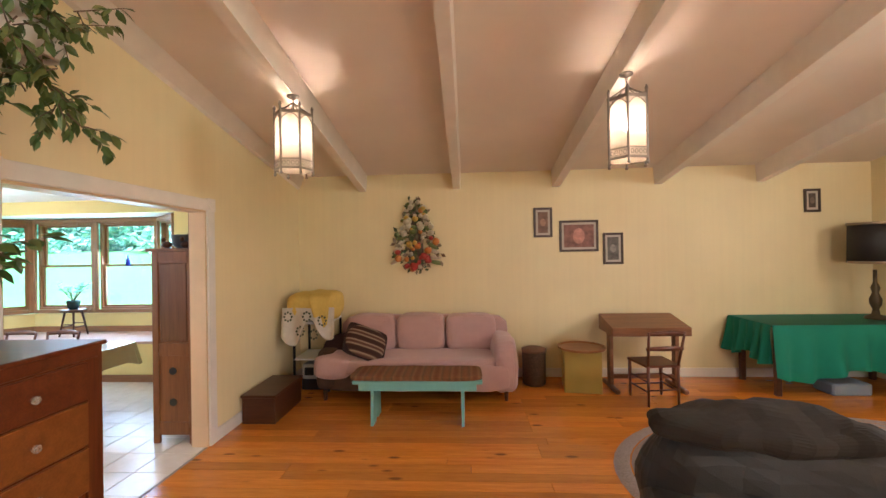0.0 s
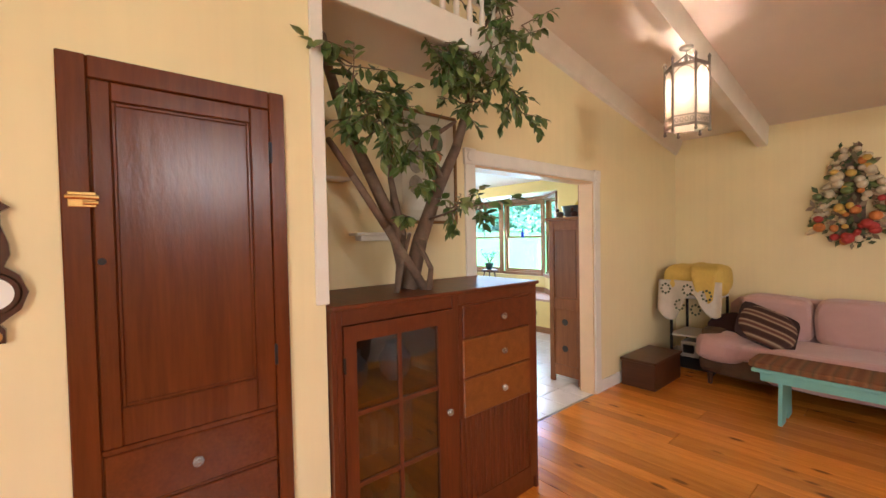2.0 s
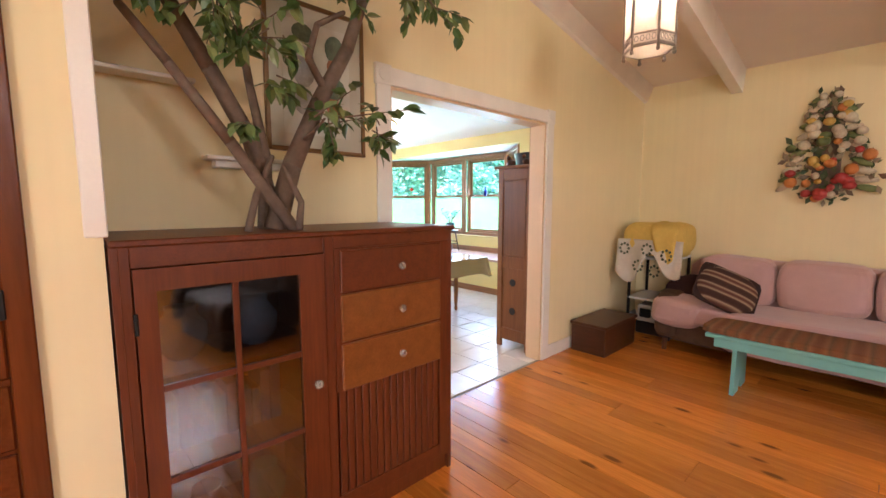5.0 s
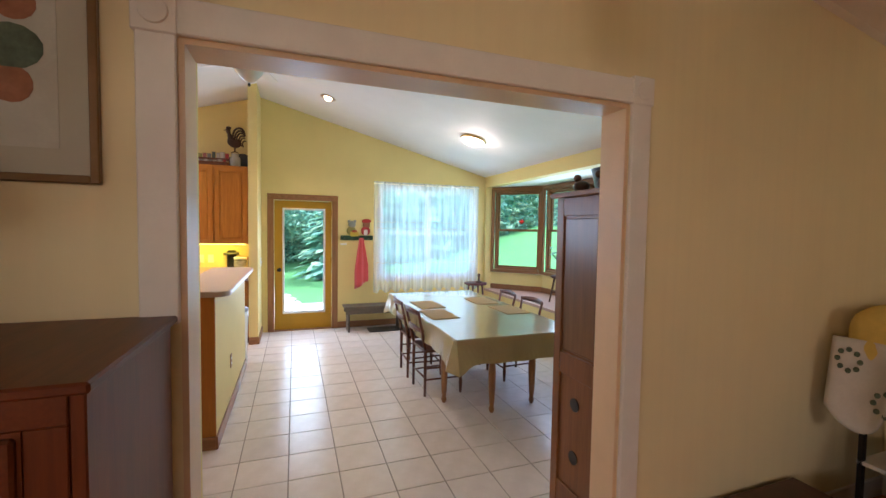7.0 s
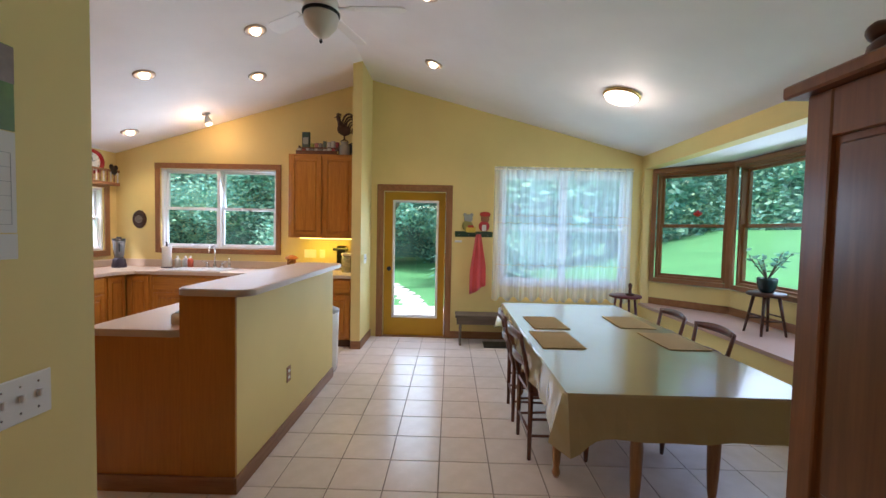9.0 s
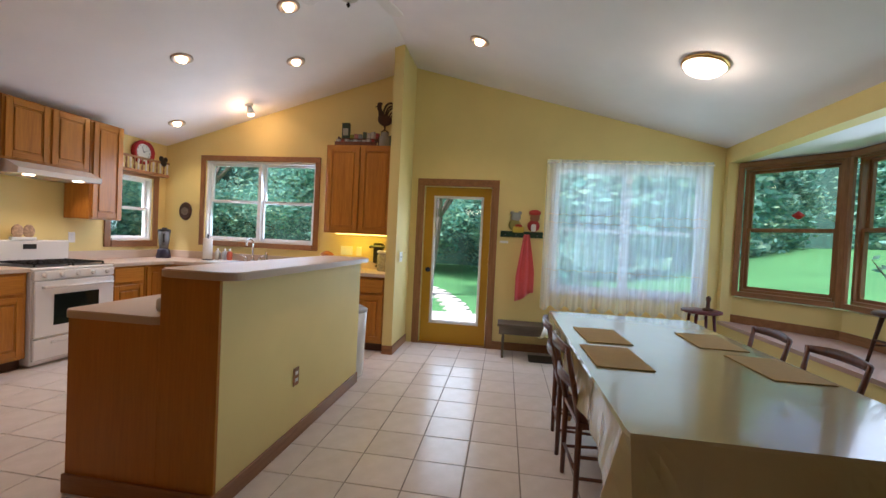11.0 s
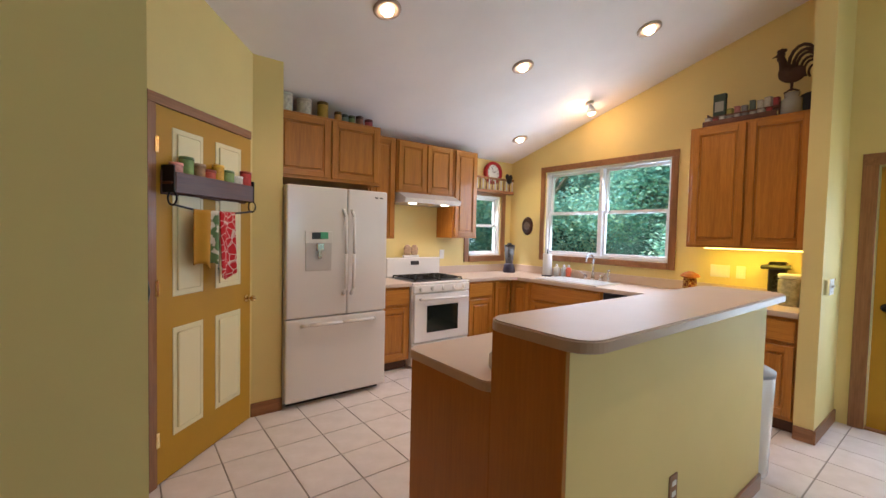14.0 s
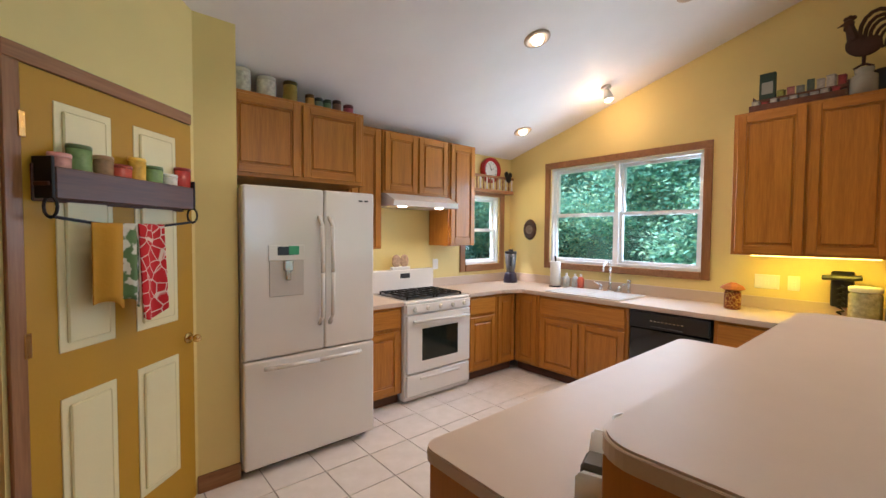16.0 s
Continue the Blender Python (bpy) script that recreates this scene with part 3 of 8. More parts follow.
# loft over the nook
t = thing("loft", "small loft with a white edge board and balusters over the nook", "loft", (0, 0, 0), 0, "", "structure")
part("loft_floor", bx(DX1 + 0.002, 0.834, 2.70, CUP_X - 0.03, 2.10, 2.82), M["taupe_ceiling"], t)
part("edge_board", bx(CUP_X - 0.03, 0.846, 2.67, CUP_X, 2.10, 2.84, 0.004), M["trim_white"], t)
part("edge_board", bx(DX1 + 0.092, 2.10, 2.67, CUP_X, 2.128, 2.84, 0.004), M["trim_white"], t)
part("rail", bx(CUP_X - 0.05, 0.846, 3.42, CUP_X + 0.01, 2.10, 3.46, 0.006), M["trim_white"], t)
for k in range(12):
    y = 0.94 + k * 0.1
    part("baluster", turned([(0.016, 0), (0.018, 0.08), (0.011, 0.11), (0.02, 0.28), (0.011, 0.46), (0.018, 0.5), (0.016, 0.58)], 8, (CUP_X - 0.02, y, 2.84)), M["trim_white"], t, "", True)

# ---- kitchen ----
def panel_door(parent, x0, z0, x1, z1, wood_m, wood_rail, knob=None, y=0.0):
    """A framed cabinet door with a raised field on the front plane y, which faces -y."""
    s = 0.055
    d = part("door", bx(x0 + 0.002, y - 0.008, z0 + 0.002, x1 - 0.002, y, z1 - 0.002), wood_m, parent)
    part("stile", bx(x0, y - 0.021, z0, x0 + s, y - 0.008, z1, 0.003), wood_m, d)
    part("stile", bx(x1 - s, y - 0.021, z0, x1, y - 0.008, z1, 0.003), wood_m, d)
    part("rail", bx(x0 + s, y - 0.02, z0, x1 - s, y - 0.008, z0 + s, 0.003), wood_rail, d)
    part("rail", bx(x0 + s, y - 0.02, z1 - s, x1 - s, y - 0.008, z1, 0.003), wood_rail, d)
    if x1 - x0 > 0.2:
        part("panel", bx(x0 + s + 0.014, y - 0.018, z0 + s + 0.014, x1 - s - 0.014, y - 0.008, z1 - s - 0.014, 0.008), wood_m, d)
    return d


def drawer_front(parent, x0, z0, x1, z1, m, y=0.0):
    return part("drawer", bx(x0, y - 0.02, z0, x1, y, z1, 0.005), m, parent)


def cabinet(name, label, at, rz, w, d, h, doors=(), drawers=(), kick=0.0, rail=None):
    t = thing(name, label, "cabinet", at, rz)
    part("body", bx(0, 0.0, kick, w, d, h, 0.002), M["oak"], t)
    if kick:
        part("kickboard", bx(0.0, 0.06, 0, w, 0.075, kick), M["dark_wood"], t)
    for a in doors:
        panel_door(t, *a, M["oak"], rail or M["oak_x"])
    for a in drawers:
        drawer_front(t, *a, rail or M["oak_x"])
    return t


g = 0.006
UY = -1.14
cabinet("wall_cabinet", "honey oak two-door cabinet above the refrigerator", (-4.32, -0.86, 1.89), 180, 1.03, 0.59, 0.57, [(0.03, 0.025, 0.505, 0.545), (0.525, 0.025, 1.0, 0.545)])
cabinet("wall_cabinet", "tall narrow honey oak wall cabinet beside the refrigerator", (-5.36, UY, 1.37), 180, 0.33, 0.32, 1.09, [(0.02, 0.02, 0.31, 1.07)])
cabinet("wall_cabinet", "honey oak two-door cabinet above the range hood", (-5.70, UY, 1.885), 180, 0.795, 0.32, 0.575, [(0.02, 0.02, 0.385, 0.555), (0.41, 0.02, 0.775, 0.555)])
cabinet("wall_cabinet", "honey oak wall cabinet beside the small window", (-6.50, UY, 1.385), 180, 0.39, 0.32, 1.075, [(0.025, 0.02, 0.365, 1.055)])
cabinet("wall_cabinet", "honey oak two-door wall cabinet over a lit counter", (-7.50, 1.105, 1.367), 90, 0.89, 0.365, 1.083, [(0.03, 0.02, 0.435, 1.06), (0.455, 0.02, 0.86, 1.06)], rail=M["oak_x"])
CH = 0.875
cabinet("base_cabinet", "narrow honey oak base cabinet beside the range", (-5.27, -0.86, 0), 180, 0.455, 0.60, CH, [(0.03, 0.13, 0.425, 0.66)], [(0.03, 0.69, 0.425, 0.85)], 0.10)
cabinet("base_cabinet", "honey oak base cabinet with a drawer beside the range", (-6.52, -0.86, 0), 180, 0.42, 0.60, CH, [(0.03, 0.13, 0.40, 0.66)], [(0.03, 0.69, 0.40, 0.85)], 0.10)
cabinet("base_cabinet", "honey oak corner base cabinet under the counter", (-6.945, -0.86, 0), 180, 0.31, 0.60, CH, [(0.02, 0.13, 0.285, 0.85)], (), 0.10)
cabinet("base_cabinet", "honey oak corner base cabinet facing the room", (-7.255, -0.855, 0), 90, 0.325, 0.60, CH, [(0.03, 0.13, 0.30, 0.85)], (), 0.10)
cabinet("sink_cabinet", "honey oak two-door sink base cabinet", (-7.255, -0.525, 0), 90, 0.955, 0.60, CH, [(0.03, 0.13, 0.465, 0.65), (0.49, 0.13, 0.925, 0.65)], [(0.03, 0.68, 0.925, 0.85)], 0.10)
t = thing("dishwasher", "black dishwasher built in under the counter", "dishwasher", (-7.255, 0.435, 0), 90)
part("body", bx(0.003, 0.0, 0.10, 0.637, 0.58, 0.868), M["black"], t)
part("door", bx(0.012, -0.022, 0.11, 0.628, 0.0, 0.72, 0.006), plain("gloss_black", (0.008, 0.008, 0.01), 0.12, coat=0.5), t)
cp = part("control_panel", bx(0.012, -0.03, 0.728, 0.628, 0.0, 0.862, 0.008), M["black"], t)
for k in range(9):
    part("button", bx(0.19 + k * 0.03, -0.033, 0.79, 0.205 + k * 0.03, -0.03, 0.798), M["chrome"], cp)
part("handle", bx(0.20, -0.05, 0.735, 0.44, -0.03, 0.752, 0.006), M["black"], t)
cabinet("base_cabinet", "honey oak base cabinet beside the dishwasher", (-7.255, 1.08, 0), 90, 0.915, 0.60, CH, [(0.03, 0.13, 0.455, 0.66), (0.475, 0.13, 0.90, 0.66)], [(0.03, 0.69, 0.455, 0.85), (0.475, 0.69, 0.90, 0.85)], 0.10)

t = thing("counter", "pale beige laminate worktop with a low backsplash", "worktop")
bm = slab(bmesh.new(), [(-6.525, -0.825), (-7.0, -0.825), (-7.22, -0.72), (-7.22, 1.997), (WX + 0.002, 1.997), (WX + 0.002, SY + 0.002), (-6.525, SY + 0.002)], CH, CH + 0.04)
bmesh.ops.bevel(bm, geom=[e for e in bm.edges], offset=0.006, segments=2, affect="EDGES")
part("top", bm, M["laminate"], t)
part("backsplash", bx(WX + 0.002, SY + 0.02, CH + 0.04, WX + 0.02, 1.997, CH + 0.14, 0.003), M["laminate"], t)
part("backsplash", bx(WX + 0.02, SY + 0.002, CH + 0.04, -6.525, SY + 0.02, CH + 0.14, 0.003), M["laminate"], t)
t = thing("counter", "short laminate worktop between refrigerator and range", "worktop")
part("top", bx(-5.73, SY + 0.002, CH, -5.265, -0.825, CH + 0.04, 0.006), M["laminate"], t)
part("backsplash", bx(-5.73, SY + 0.002, CH + 0.04, -5.265, SY + 0.02, CH + 0.14, 0.003), M["laminate"], t)

# sink, tap
t = thing("sink", "white double-bowl drop-in kitchen sink", "sink", (-7.49, -0.05, CH + 0.04))
part("rim", wall_mesh("x", -0.40, 0.40, -0.25, 0.25, 0.0, 0.014), M["appliance"], t)
# bowls are flat plates; darker enamel colour paints the shade inside them
for y0, y1 in ((-0.37, -0.02), (0.02, 0.37)):
    bm = bx(-0.21, y0, 0.0145, 0.16, y1, 0.016, 0.0)
    part("bowl", bm, plain("shaded_enamel", (0.66, 0.66, 0.64), 0.25), t)
t = thing("kitchen_tap", "chrome gooseneck tap with two side handles", "tap", (-7.77, -0.02, CH + 0.054))
part("base", turned([(0.03, 0), (0.022, 0.03), (0.014, 0.05), (0.012, 0.09)]), M["chrome"], t, "", True)
pts = [(0, 0, 0.08), (0, 0, 0.24)] + [(0.07 - 0.07 * math.cos(radians(a)), 0, 0.24 + 0.06 * math.sin(radians(a))) for a in range(20, 181, 20)] + [(0.14, 0, 0.21)]
part("spout", tube(bmesh.new(), pts, 0.011), M["chrome"], t, "", True)
for s in (-0.1, 0.1):
    bm = turned([(0.024, 0), (0.02, 0.04), (0.01, 0.06)], 12, (0, s, 0))
    rod(bm, (0, s, 0.05), (0.02, s * 1.7, 0.085), 0.009, 0.006)
    part("handle", bm, M["chrome"], t, "", True)
part("sprayer", turned([(0.02, 0), (0.014, 0.03), (0.016, 0.09), (0.02, 0.12), (0.012, 0.13)], 12, (0, 0.2, 0)), M["chrome"], t, "", True)

# range and hood
t = thing("range", "white free-standing gas range with a dark oven window", "stove", (-5.735, -0.83, 0), 180)
part("body", bx(0, 0.0, 0.02, 0.775, 0.62, 0.885, 0.004), M["appliance"], t)
part("cooktop", bx(-0.003, -0.015, 0.885, 0.778, 0.60, 0.912, 0.008), M["appliance"], t)
part("back_panel", bx(0, 0.55, 0.912, 0.775, 0.62, 1.14, 0.012), M["appliance"], t)
part("display", bx(0.33, 0.545, 1.05, 0.45, 0.55, 1.10, 0.002), M["black"], t)
part("burner_plate", bx(0.05, 0.04, 0.912, 0.725, 0.52, 0.918, 0.003), M["black"], t)
for k in range(2):
    bm = bmesh.new()
    x0 = 0.06 + k * 0.34
    for i in range(4):
        box(bm, x0 + 0.02 + i * 0.09, 0.05, 0.935, x0 + 0.032 + i * 0.09, 0.51, 0.947)
    for y in (0.05, 0.16, 0.28, 0.40, 0.498):
        box(bm, x0, y, 0.933, x0 + 0.32, y + 0.012, 0.945)
    for px in (x0, x0 + 0.308):
        for py in (0.05, 0.498):
            box(bm, px, py, 0.918, px + 0.012, py + 0.012, 0.935)
    part("grate", bm, M["iron"], t, "black cast-iron grate")
door = part("oven_door", bx(0.008, -0.035, 0.27, 0.767, 0.0, 0.79, 0.008), M["appliance"], t)
part("oven_window", bx(0.17, -0.038, 0.37, 0.60, -0.034, 0.66, 0.003), M["dark_glass"], door, "dark oven glass")
bm = rd((0.06, -0.075, 0.735), (0.715, -0.075, 0.735), 0.013)
for x in (0.08, 0.695):
    box(bm, x - 0.012, -0.075, 0.725, x + 0.012, -0.03, 0.745)
part("handle", bm, M["appliance"], door, "", True)
panel = part("control_strip", bx(0.004, -0.03, 0.80, 0.771, 0.0, 0.884, 0.006), M["appliance"], t)
for k in range(5):
    bm = rd((0.09 + k * 0.149, -0.03, 0.842), (0.09 + k * 0.149, -0.055, 0.842), 0.024, 0.02, 16)
    box(bm, 0.085 + k * 0.149, -0.062, 0.825, 0.095 + k * 0.149, -0.05, 0.859)
    part("knob", bm, M["appliance"], panel)
part("drawer", bx(0.008, -0.03, 0.06, 0.767, 0.0, 0.255, 0.008), M["appliance"], t)
part("drawer_lip", bx(0.15, -0.042, 0.20, 0.625, -0.03, 0.225, 0.005), M["appliance"], t)
t = thing("range_hood", "white range hood with two lit lamps", "range hood", (-5.72, -1.14, 1.765), 180)
bm = bmesh.new()
vs = [bm.verts.new((x, y, z)) for x in (0, 0.77) for y, z in ((0.32, 0), (-0.16, 0), (-0.17, 0.05), (-0.02, 0.118), (0.32, 0.118))]
for i in range(5):
    bm.faces.new((vs[i], vs[(i + 1) % 5], vs[5 + (i + 1) % 5], vs[5 + i]))
bm.faces.new(vs[:5]), bm.faces.new(vs[5:])
bmesh.ops.recalc_face_normals(bm, faces=bm.faces)
part("shell", bm, M["appliance"], t)
for x in (0.16, 0.61):
    part("lamp_lens", rd((x, -0.06, -0.006), (x, -0.06, 0.0), 0.04, 0.045, 16), glow("hood_lens", (1, 0.8, 0.5), 5.4), t, "glowing lens")
    lamp("hood_light", "SPOT", look((-5.72 - x, -1.08, 1.745), (-5.72 - x, -1.08, 0)), 2.4, WARM, radius=0.03, cone=120)

# refrigerator
t = thing("refrigerator", "white french-door refrigerator with bottom freezer drawer", "refrigerator", (-4.345, -0.515, 0), 180)
part("body", bx(0, 0.07, 0.03, 0.895, 0.86, 1.785, 0.006), M["appliance"], t)
part("plinth", bx(0.03, 0.09, 0.0, 0.865, 0.5, 0.03), M["black"], t)
l = part("door", bx(0.0, 0.0, 0.73, 0.508, 0.068, 1.80, 0.014, 3), M["appliance"], t)
r = part("door", bx(0.514, 0.0, 0.73, 0.895, 0.068, 1.80, 0.014, 3), M["appliance"], t)
f = part("freezer_drawer", bx(0.0, 0.0, 0.05, 0.895, 0.068, 0.722, 0.014, 3), M["appliance"], t)
for x, own in ((0.475, l), (0.548, r)):
    pts = [(x, 0.0, 0.90), (x, -0.05, 0.96), (x, -0.058, 1.25), (x, -0.05, 1.56), (x, 0.0, 1.62)]
    part("handle", tube(bmesh.new(), pts, 0.014), M["appliance"], own, "", True)
part("handle", tube(bmesh.new(), [(0.12, 0, 0.665), (0.17, -0.045, 0.675), (0.45, -0.055, 0.675), (0.73, -0.045, 0.675), (0.78, 0, 0.665)], 0.014), M["appliance"], f, "", True)
# no real recess: a flat plate with the recess's shade as its grey
part("dispenser_recess", bx(0.15, -0.004, 1.11, 0.37, 0.003, 1.36, 0.004), plain("dispenser_shade_grey", (0.58, 0.55, 0.51), 0.35), l, "flat grey plate toned for the shade in the recess")
part("dispenser_panel", bx(0.145, -0.008, 1.335, 0.375, 0.003, 1.435, 0.004), M["appliance"], l)
part("display", bx(0.20, -0.011, 1.37, 0.30, -0.006, 1.425, 0.002), M["black"], l, "dark display")
part("sticker", bx(0.27, -0.013, 1.372, 0.335, -0.009, 1.428, 0.001), plain("green_label", (0.05, 0.36, 0.18), 0.4), l, "green label")
bm = bx(0.235, -0.03, 1.27, 0.295, 0.0, 1.34, 0.006)
box(bm, 0.248, -0.022, 1.21, 0.282, -0.008, 1.275, 0.006)
part("dispenser_spout", bm, M["chrome"], l)
for k in range(2):
    part("badge", bx(0.77 + k * 0.045, -0.002, 1.735, 0.80 + k * 0.045, 0.001, 1.745), M["iron"], r)

# island: half wall, end panel, low counter, raised bar
t = thing("island", "kitchen island with a yellow half wall and a raised bar", "island")
part("half_wall", bx(-6.26, 1.98, 0, -4.40, 2.05, 1.11), M["yellow"], t, "pale yellow half wall")
part("end_panel", bx(-4.40, 1.74, 0, -4.38, 2.05, 1.11, 0.002), wood("brown_end_panel", (0.40, 0.155, 0.014), (0.46, 0.185, 0.020), "z", 0.45, 0.6, 0.1), t, "brown wood end panel")
ep = bpy.data.materials["brown_end_panel"]
part("end_panel", bx(-4.40, 1.23, 0, -4.38, 1.74, 0.875, 0.002), ep, t, "brown wood end panel")
part("cabinet_body", bx(-6.26, 1.26, 0.1, -4.40, 1.98, 0.875), M["oak"], t)
part("kickboard", bx(-6.26, 1.32, 0.0, -4.42, 1.33, 0.1), M["dark_wood"], t)
for k in range(4):
    x = -6.24 + k * 0.46
    d = part("door", bx(x, 1.24, 0.13, x + 0.44, 1.26, 0.66, 0.005), M["oak"], t)
    part("drawer", bx(x, 1.24, 0.69, x + 0.44, 1.26, 0.85, 0.005), M["oak_x"], t)
part("bar_support", bx(-6.26, 1.74, 0.875, -4.40, 1.98, 1.11), ep, t)
part("baseboard", bx(-6.26, 2.05, 0, -4.365, 2.065, 0.095, 0.003), M["trim_oak_x"], t)
part("baseboard", bx(-4.38, 1.225, 0, -4.365, 2.05, 0.095, 0.003), M["trim_oak_y"], t)
o = part("outlet", bx(-5.165, 2.05, 0.36, -5.095, 2.056, 0.475, 0.002), M["trim_oak"], t, "brown wood outlet plate")
for z in (0.385, 0.43):
    part("socket", bx(-5.148, 2.056, z, -5.112, 2.059, z + 0.022, 0.002), M["white"], o)
bm = slab(bmesh.new(), round_rect(-6.275, 1.20, -4.372, 1.74, 0.05), 0.875, 0.915)
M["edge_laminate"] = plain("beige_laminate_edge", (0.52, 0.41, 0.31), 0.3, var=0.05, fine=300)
t = thing("counter", "lower pale beige laminate island worktop", "worktop")
part("top", bm, M["laminate"], t)
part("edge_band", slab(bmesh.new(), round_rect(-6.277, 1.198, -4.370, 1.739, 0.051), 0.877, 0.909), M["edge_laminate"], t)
t = thing("tape_dispenser", "white rounded tape dispenser on the lower worktop", "dispenser", (-4.58, 1.635, 0.9155), 18)
t.matrix_world = t.matrix_world @ Matrix.Diagonal((1.3, 1.3, 1.6, 1))
bm = slab(bmesh.new(), [(-0.075, 0.0), (0.075, 0.0), (0.075, 0.045), (0.03, 0.03), (0.0, 0.025), (-0.03, 0.035), (-0.055, 0.062), (-0.075, 0.058), (-0.088, 0.03)], -0.032, 0.032)
bmesh.ops.transform(bm, matrix=Matrix.Rotation(radians(90), 4, "X"), verts=bm.verts)
bmesh.ops.bevel(bm, geom=bm.edges[:], offset=0.005, segments=2, affect="EDGES")
part("body", bm, M["white"], t, "", True)
# solid block whose dark colour paints the shade of the open hollow
part("hollow", bx(-0.03, -0.0335, 0.012, 0.03, 0.0335, 0.04, 0.006), plain("hollow_shade_grey", (0.10, 0.09, 0.07), 0.5), t, "dark grey block for the shade in the hollow")
bm = slab(bmesh.new(), round_rect(-6.275, 1.722, -4.350, 2.145, 0.09, 8), 1.11, 1.15)
bmesh.ops.bevel(bm, geom=[e for e in bm.edges if abs((e.verts[0].co.z - e.verts[1].co.z)) < 1e-5], offset=0.005, segments=2, affect="EDGES")
t = thing("bar_counter", "raised pale beige laminate bar top with rounded corners", "worktop")
part("top", bm, M["laminate"], t)
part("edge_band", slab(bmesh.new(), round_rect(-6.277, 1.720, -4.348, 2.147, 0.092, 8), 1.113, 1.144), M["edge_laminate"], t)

# pantry door on the slanted wall
pd = (PB - PA).normalized()
pang = math.degrees(math.atan2(pd.y, pd.x))


def on_pantry(s, z=0.0, off=0.0):
    """A pose on the pantry wall, s metres from its oven end; local -y faces the kitchen, local x runs towards the refrigerator."""
    p = PA + pd * s + Vector((pd.y, -pd.x)) * off
    return (p.x, p.y, z)


t = thing("door_2", "mustard pantry door with cream raised panels, closed", "door", on_pantry(0.072), pang, "", "structure")
DW = 0.858
leaf = part("door_leaf", bx(0.0, -0.012, 0.01, DW, 0.03, 2.097, 0.002), M["mustard"], t)
for x0, x1, z0, z1 in ((0.11, 0.355, 1.045, 2.0), (0.47, 0.735, 1.045, 2.0), (0.11, 0.355, 0.24, 0.865), (0.47, 0.735, 0.24, 0.865)):
    bm = bx(x0, -0.016, z0, x1, -0.012, z1, 0.003)
    box(bm, x0 + 0.03, -0.024, z0 + 0.03, x1 - 0.03, -0.014, z1 - 0.03, 0.008)
    part("panel", bm, M["panel_cream"], leaf, "cream raised panel")
bm = rd((0.812, -0.012, 0.93), (0.812, -0.05, 0.93), 0.012)
ball(bm, (0.812, -0.065, 0.93), 0.022, 14)
rod(bm, (0.812, -0.012, 0.93), (0.812, -0.02, 0.93), 0.03, 0.03, 18)
part("knob", bm, M["brass"], t, "polished brass knob", True)
for z in (0.22, 1.06, 1.84):
    part("hinge", bx(-0.012, -0.02, z, 0.012, -0.012, z + 0.09, 0.002), M["brass"], t)
casing("door_trim_2", "brown wood trim around the pantry door", on_pantry(0.072), pang, DW, 2.10, 0.058, (M["trim_oak"], M["trim_oak_x"]), False, 0.016, False)

# ---- outdoors ----
def land(x, y):
    """Height of the lawn: flat by the house, rising to the north and gently to the west."""
    z = -0.22
    if y > 7.5:
        z += 0.085 * min(y - 7.5, 26) + 0.02 * max(0, y - 33)
    if x < -9:
        z += 0.012 * min(-9 - x, 20)
    return z


def grass_build(nt, b):
    v = coords(nt)
    c = ramp(nt, noise_tex(nt, v, 0.6, 5.0), [(0.3, (0.035, 0.16, 0.05)), (0.7, (0.065, 0.24, 0.075))])
    c = mixc(nt, 0.35, c, ramp(nt, noise_tex(nt, v, 25.0, 4.0), [(0.3, (0.04, 0.14, 0.04)), (0.7, (0.085, 0.26, 0.085))]))
    nt.links.new(c, b.inputs["Base Color"])
    b.inputs["Roughness"].default_value = 0.8
    bump(nt, b, noise_tex(nt, v, 60.0, 3.0), 0.5, 0.02)


M["grass"] = shade("bright_lawn_grass", grass_build)
bm = bmesh.new()
xs = [-400, -200, -120, -80, -60, -45] + list(range(-40, 21, 2)) + [30, 60, 120, 400]
ys = [-400, -200, -100, -60, -40] + list(range(-30, 50, 2)) + [60, 90, 150, 250, 400]
grid = [[bm.verts.new((x, y, land(x, y))) for y in ys] for x in xs]
for i in range(len(xs) - 1):
    for j in range(len(ys) - 1):
        bm.faces.new((grid[i][j], grid[i + 1][j], grid[i + 1][j + 1], grid[i][j + 1]))
setting("ground", bm, M["grass"], "bright green lawn rising behind the house", "ground")
M["concrete"] = plain("pale_concrete", (0.58, 0.55, 0.50), 0.85, var=0.12, scale=3.0, relief=0.4)
t = thing("patio", "pale concrete slab and stepping path outside the garden door", "path", (0, 0, 0), 0, "", "structure")
part("slab", bx(-11.05, 1.75, -0.25, WX - 0.16, 3.6, -0.14, 0.01), M["concrete"], t)
rnd = random.Random(4)
for k in range(13):
    u = k * 0.52
    x, y = -11.30 - u, 2.46 - 0.16 * u - 0.055 * u * u
    w = 0.27 + rnd.uniform(-0.03, 0.03)
    sl = -0.16 - 0.11 * u
    pts = [(x + 0.255, y - sl * -0.255 - w), (x + 0.255, y - sl * -0.255 + w), (x, y + w * 1.08), (x - 0.255, y + sl * 0.255 + w), (x - 0.255, y + sl * 0.255 - w), (x, y - w * 1.04)]
    part("path_stone", slab(bmesh.new(), pts, land(x, y) - 0.03, land(x, y) + 0.03), M["concrete"], t)


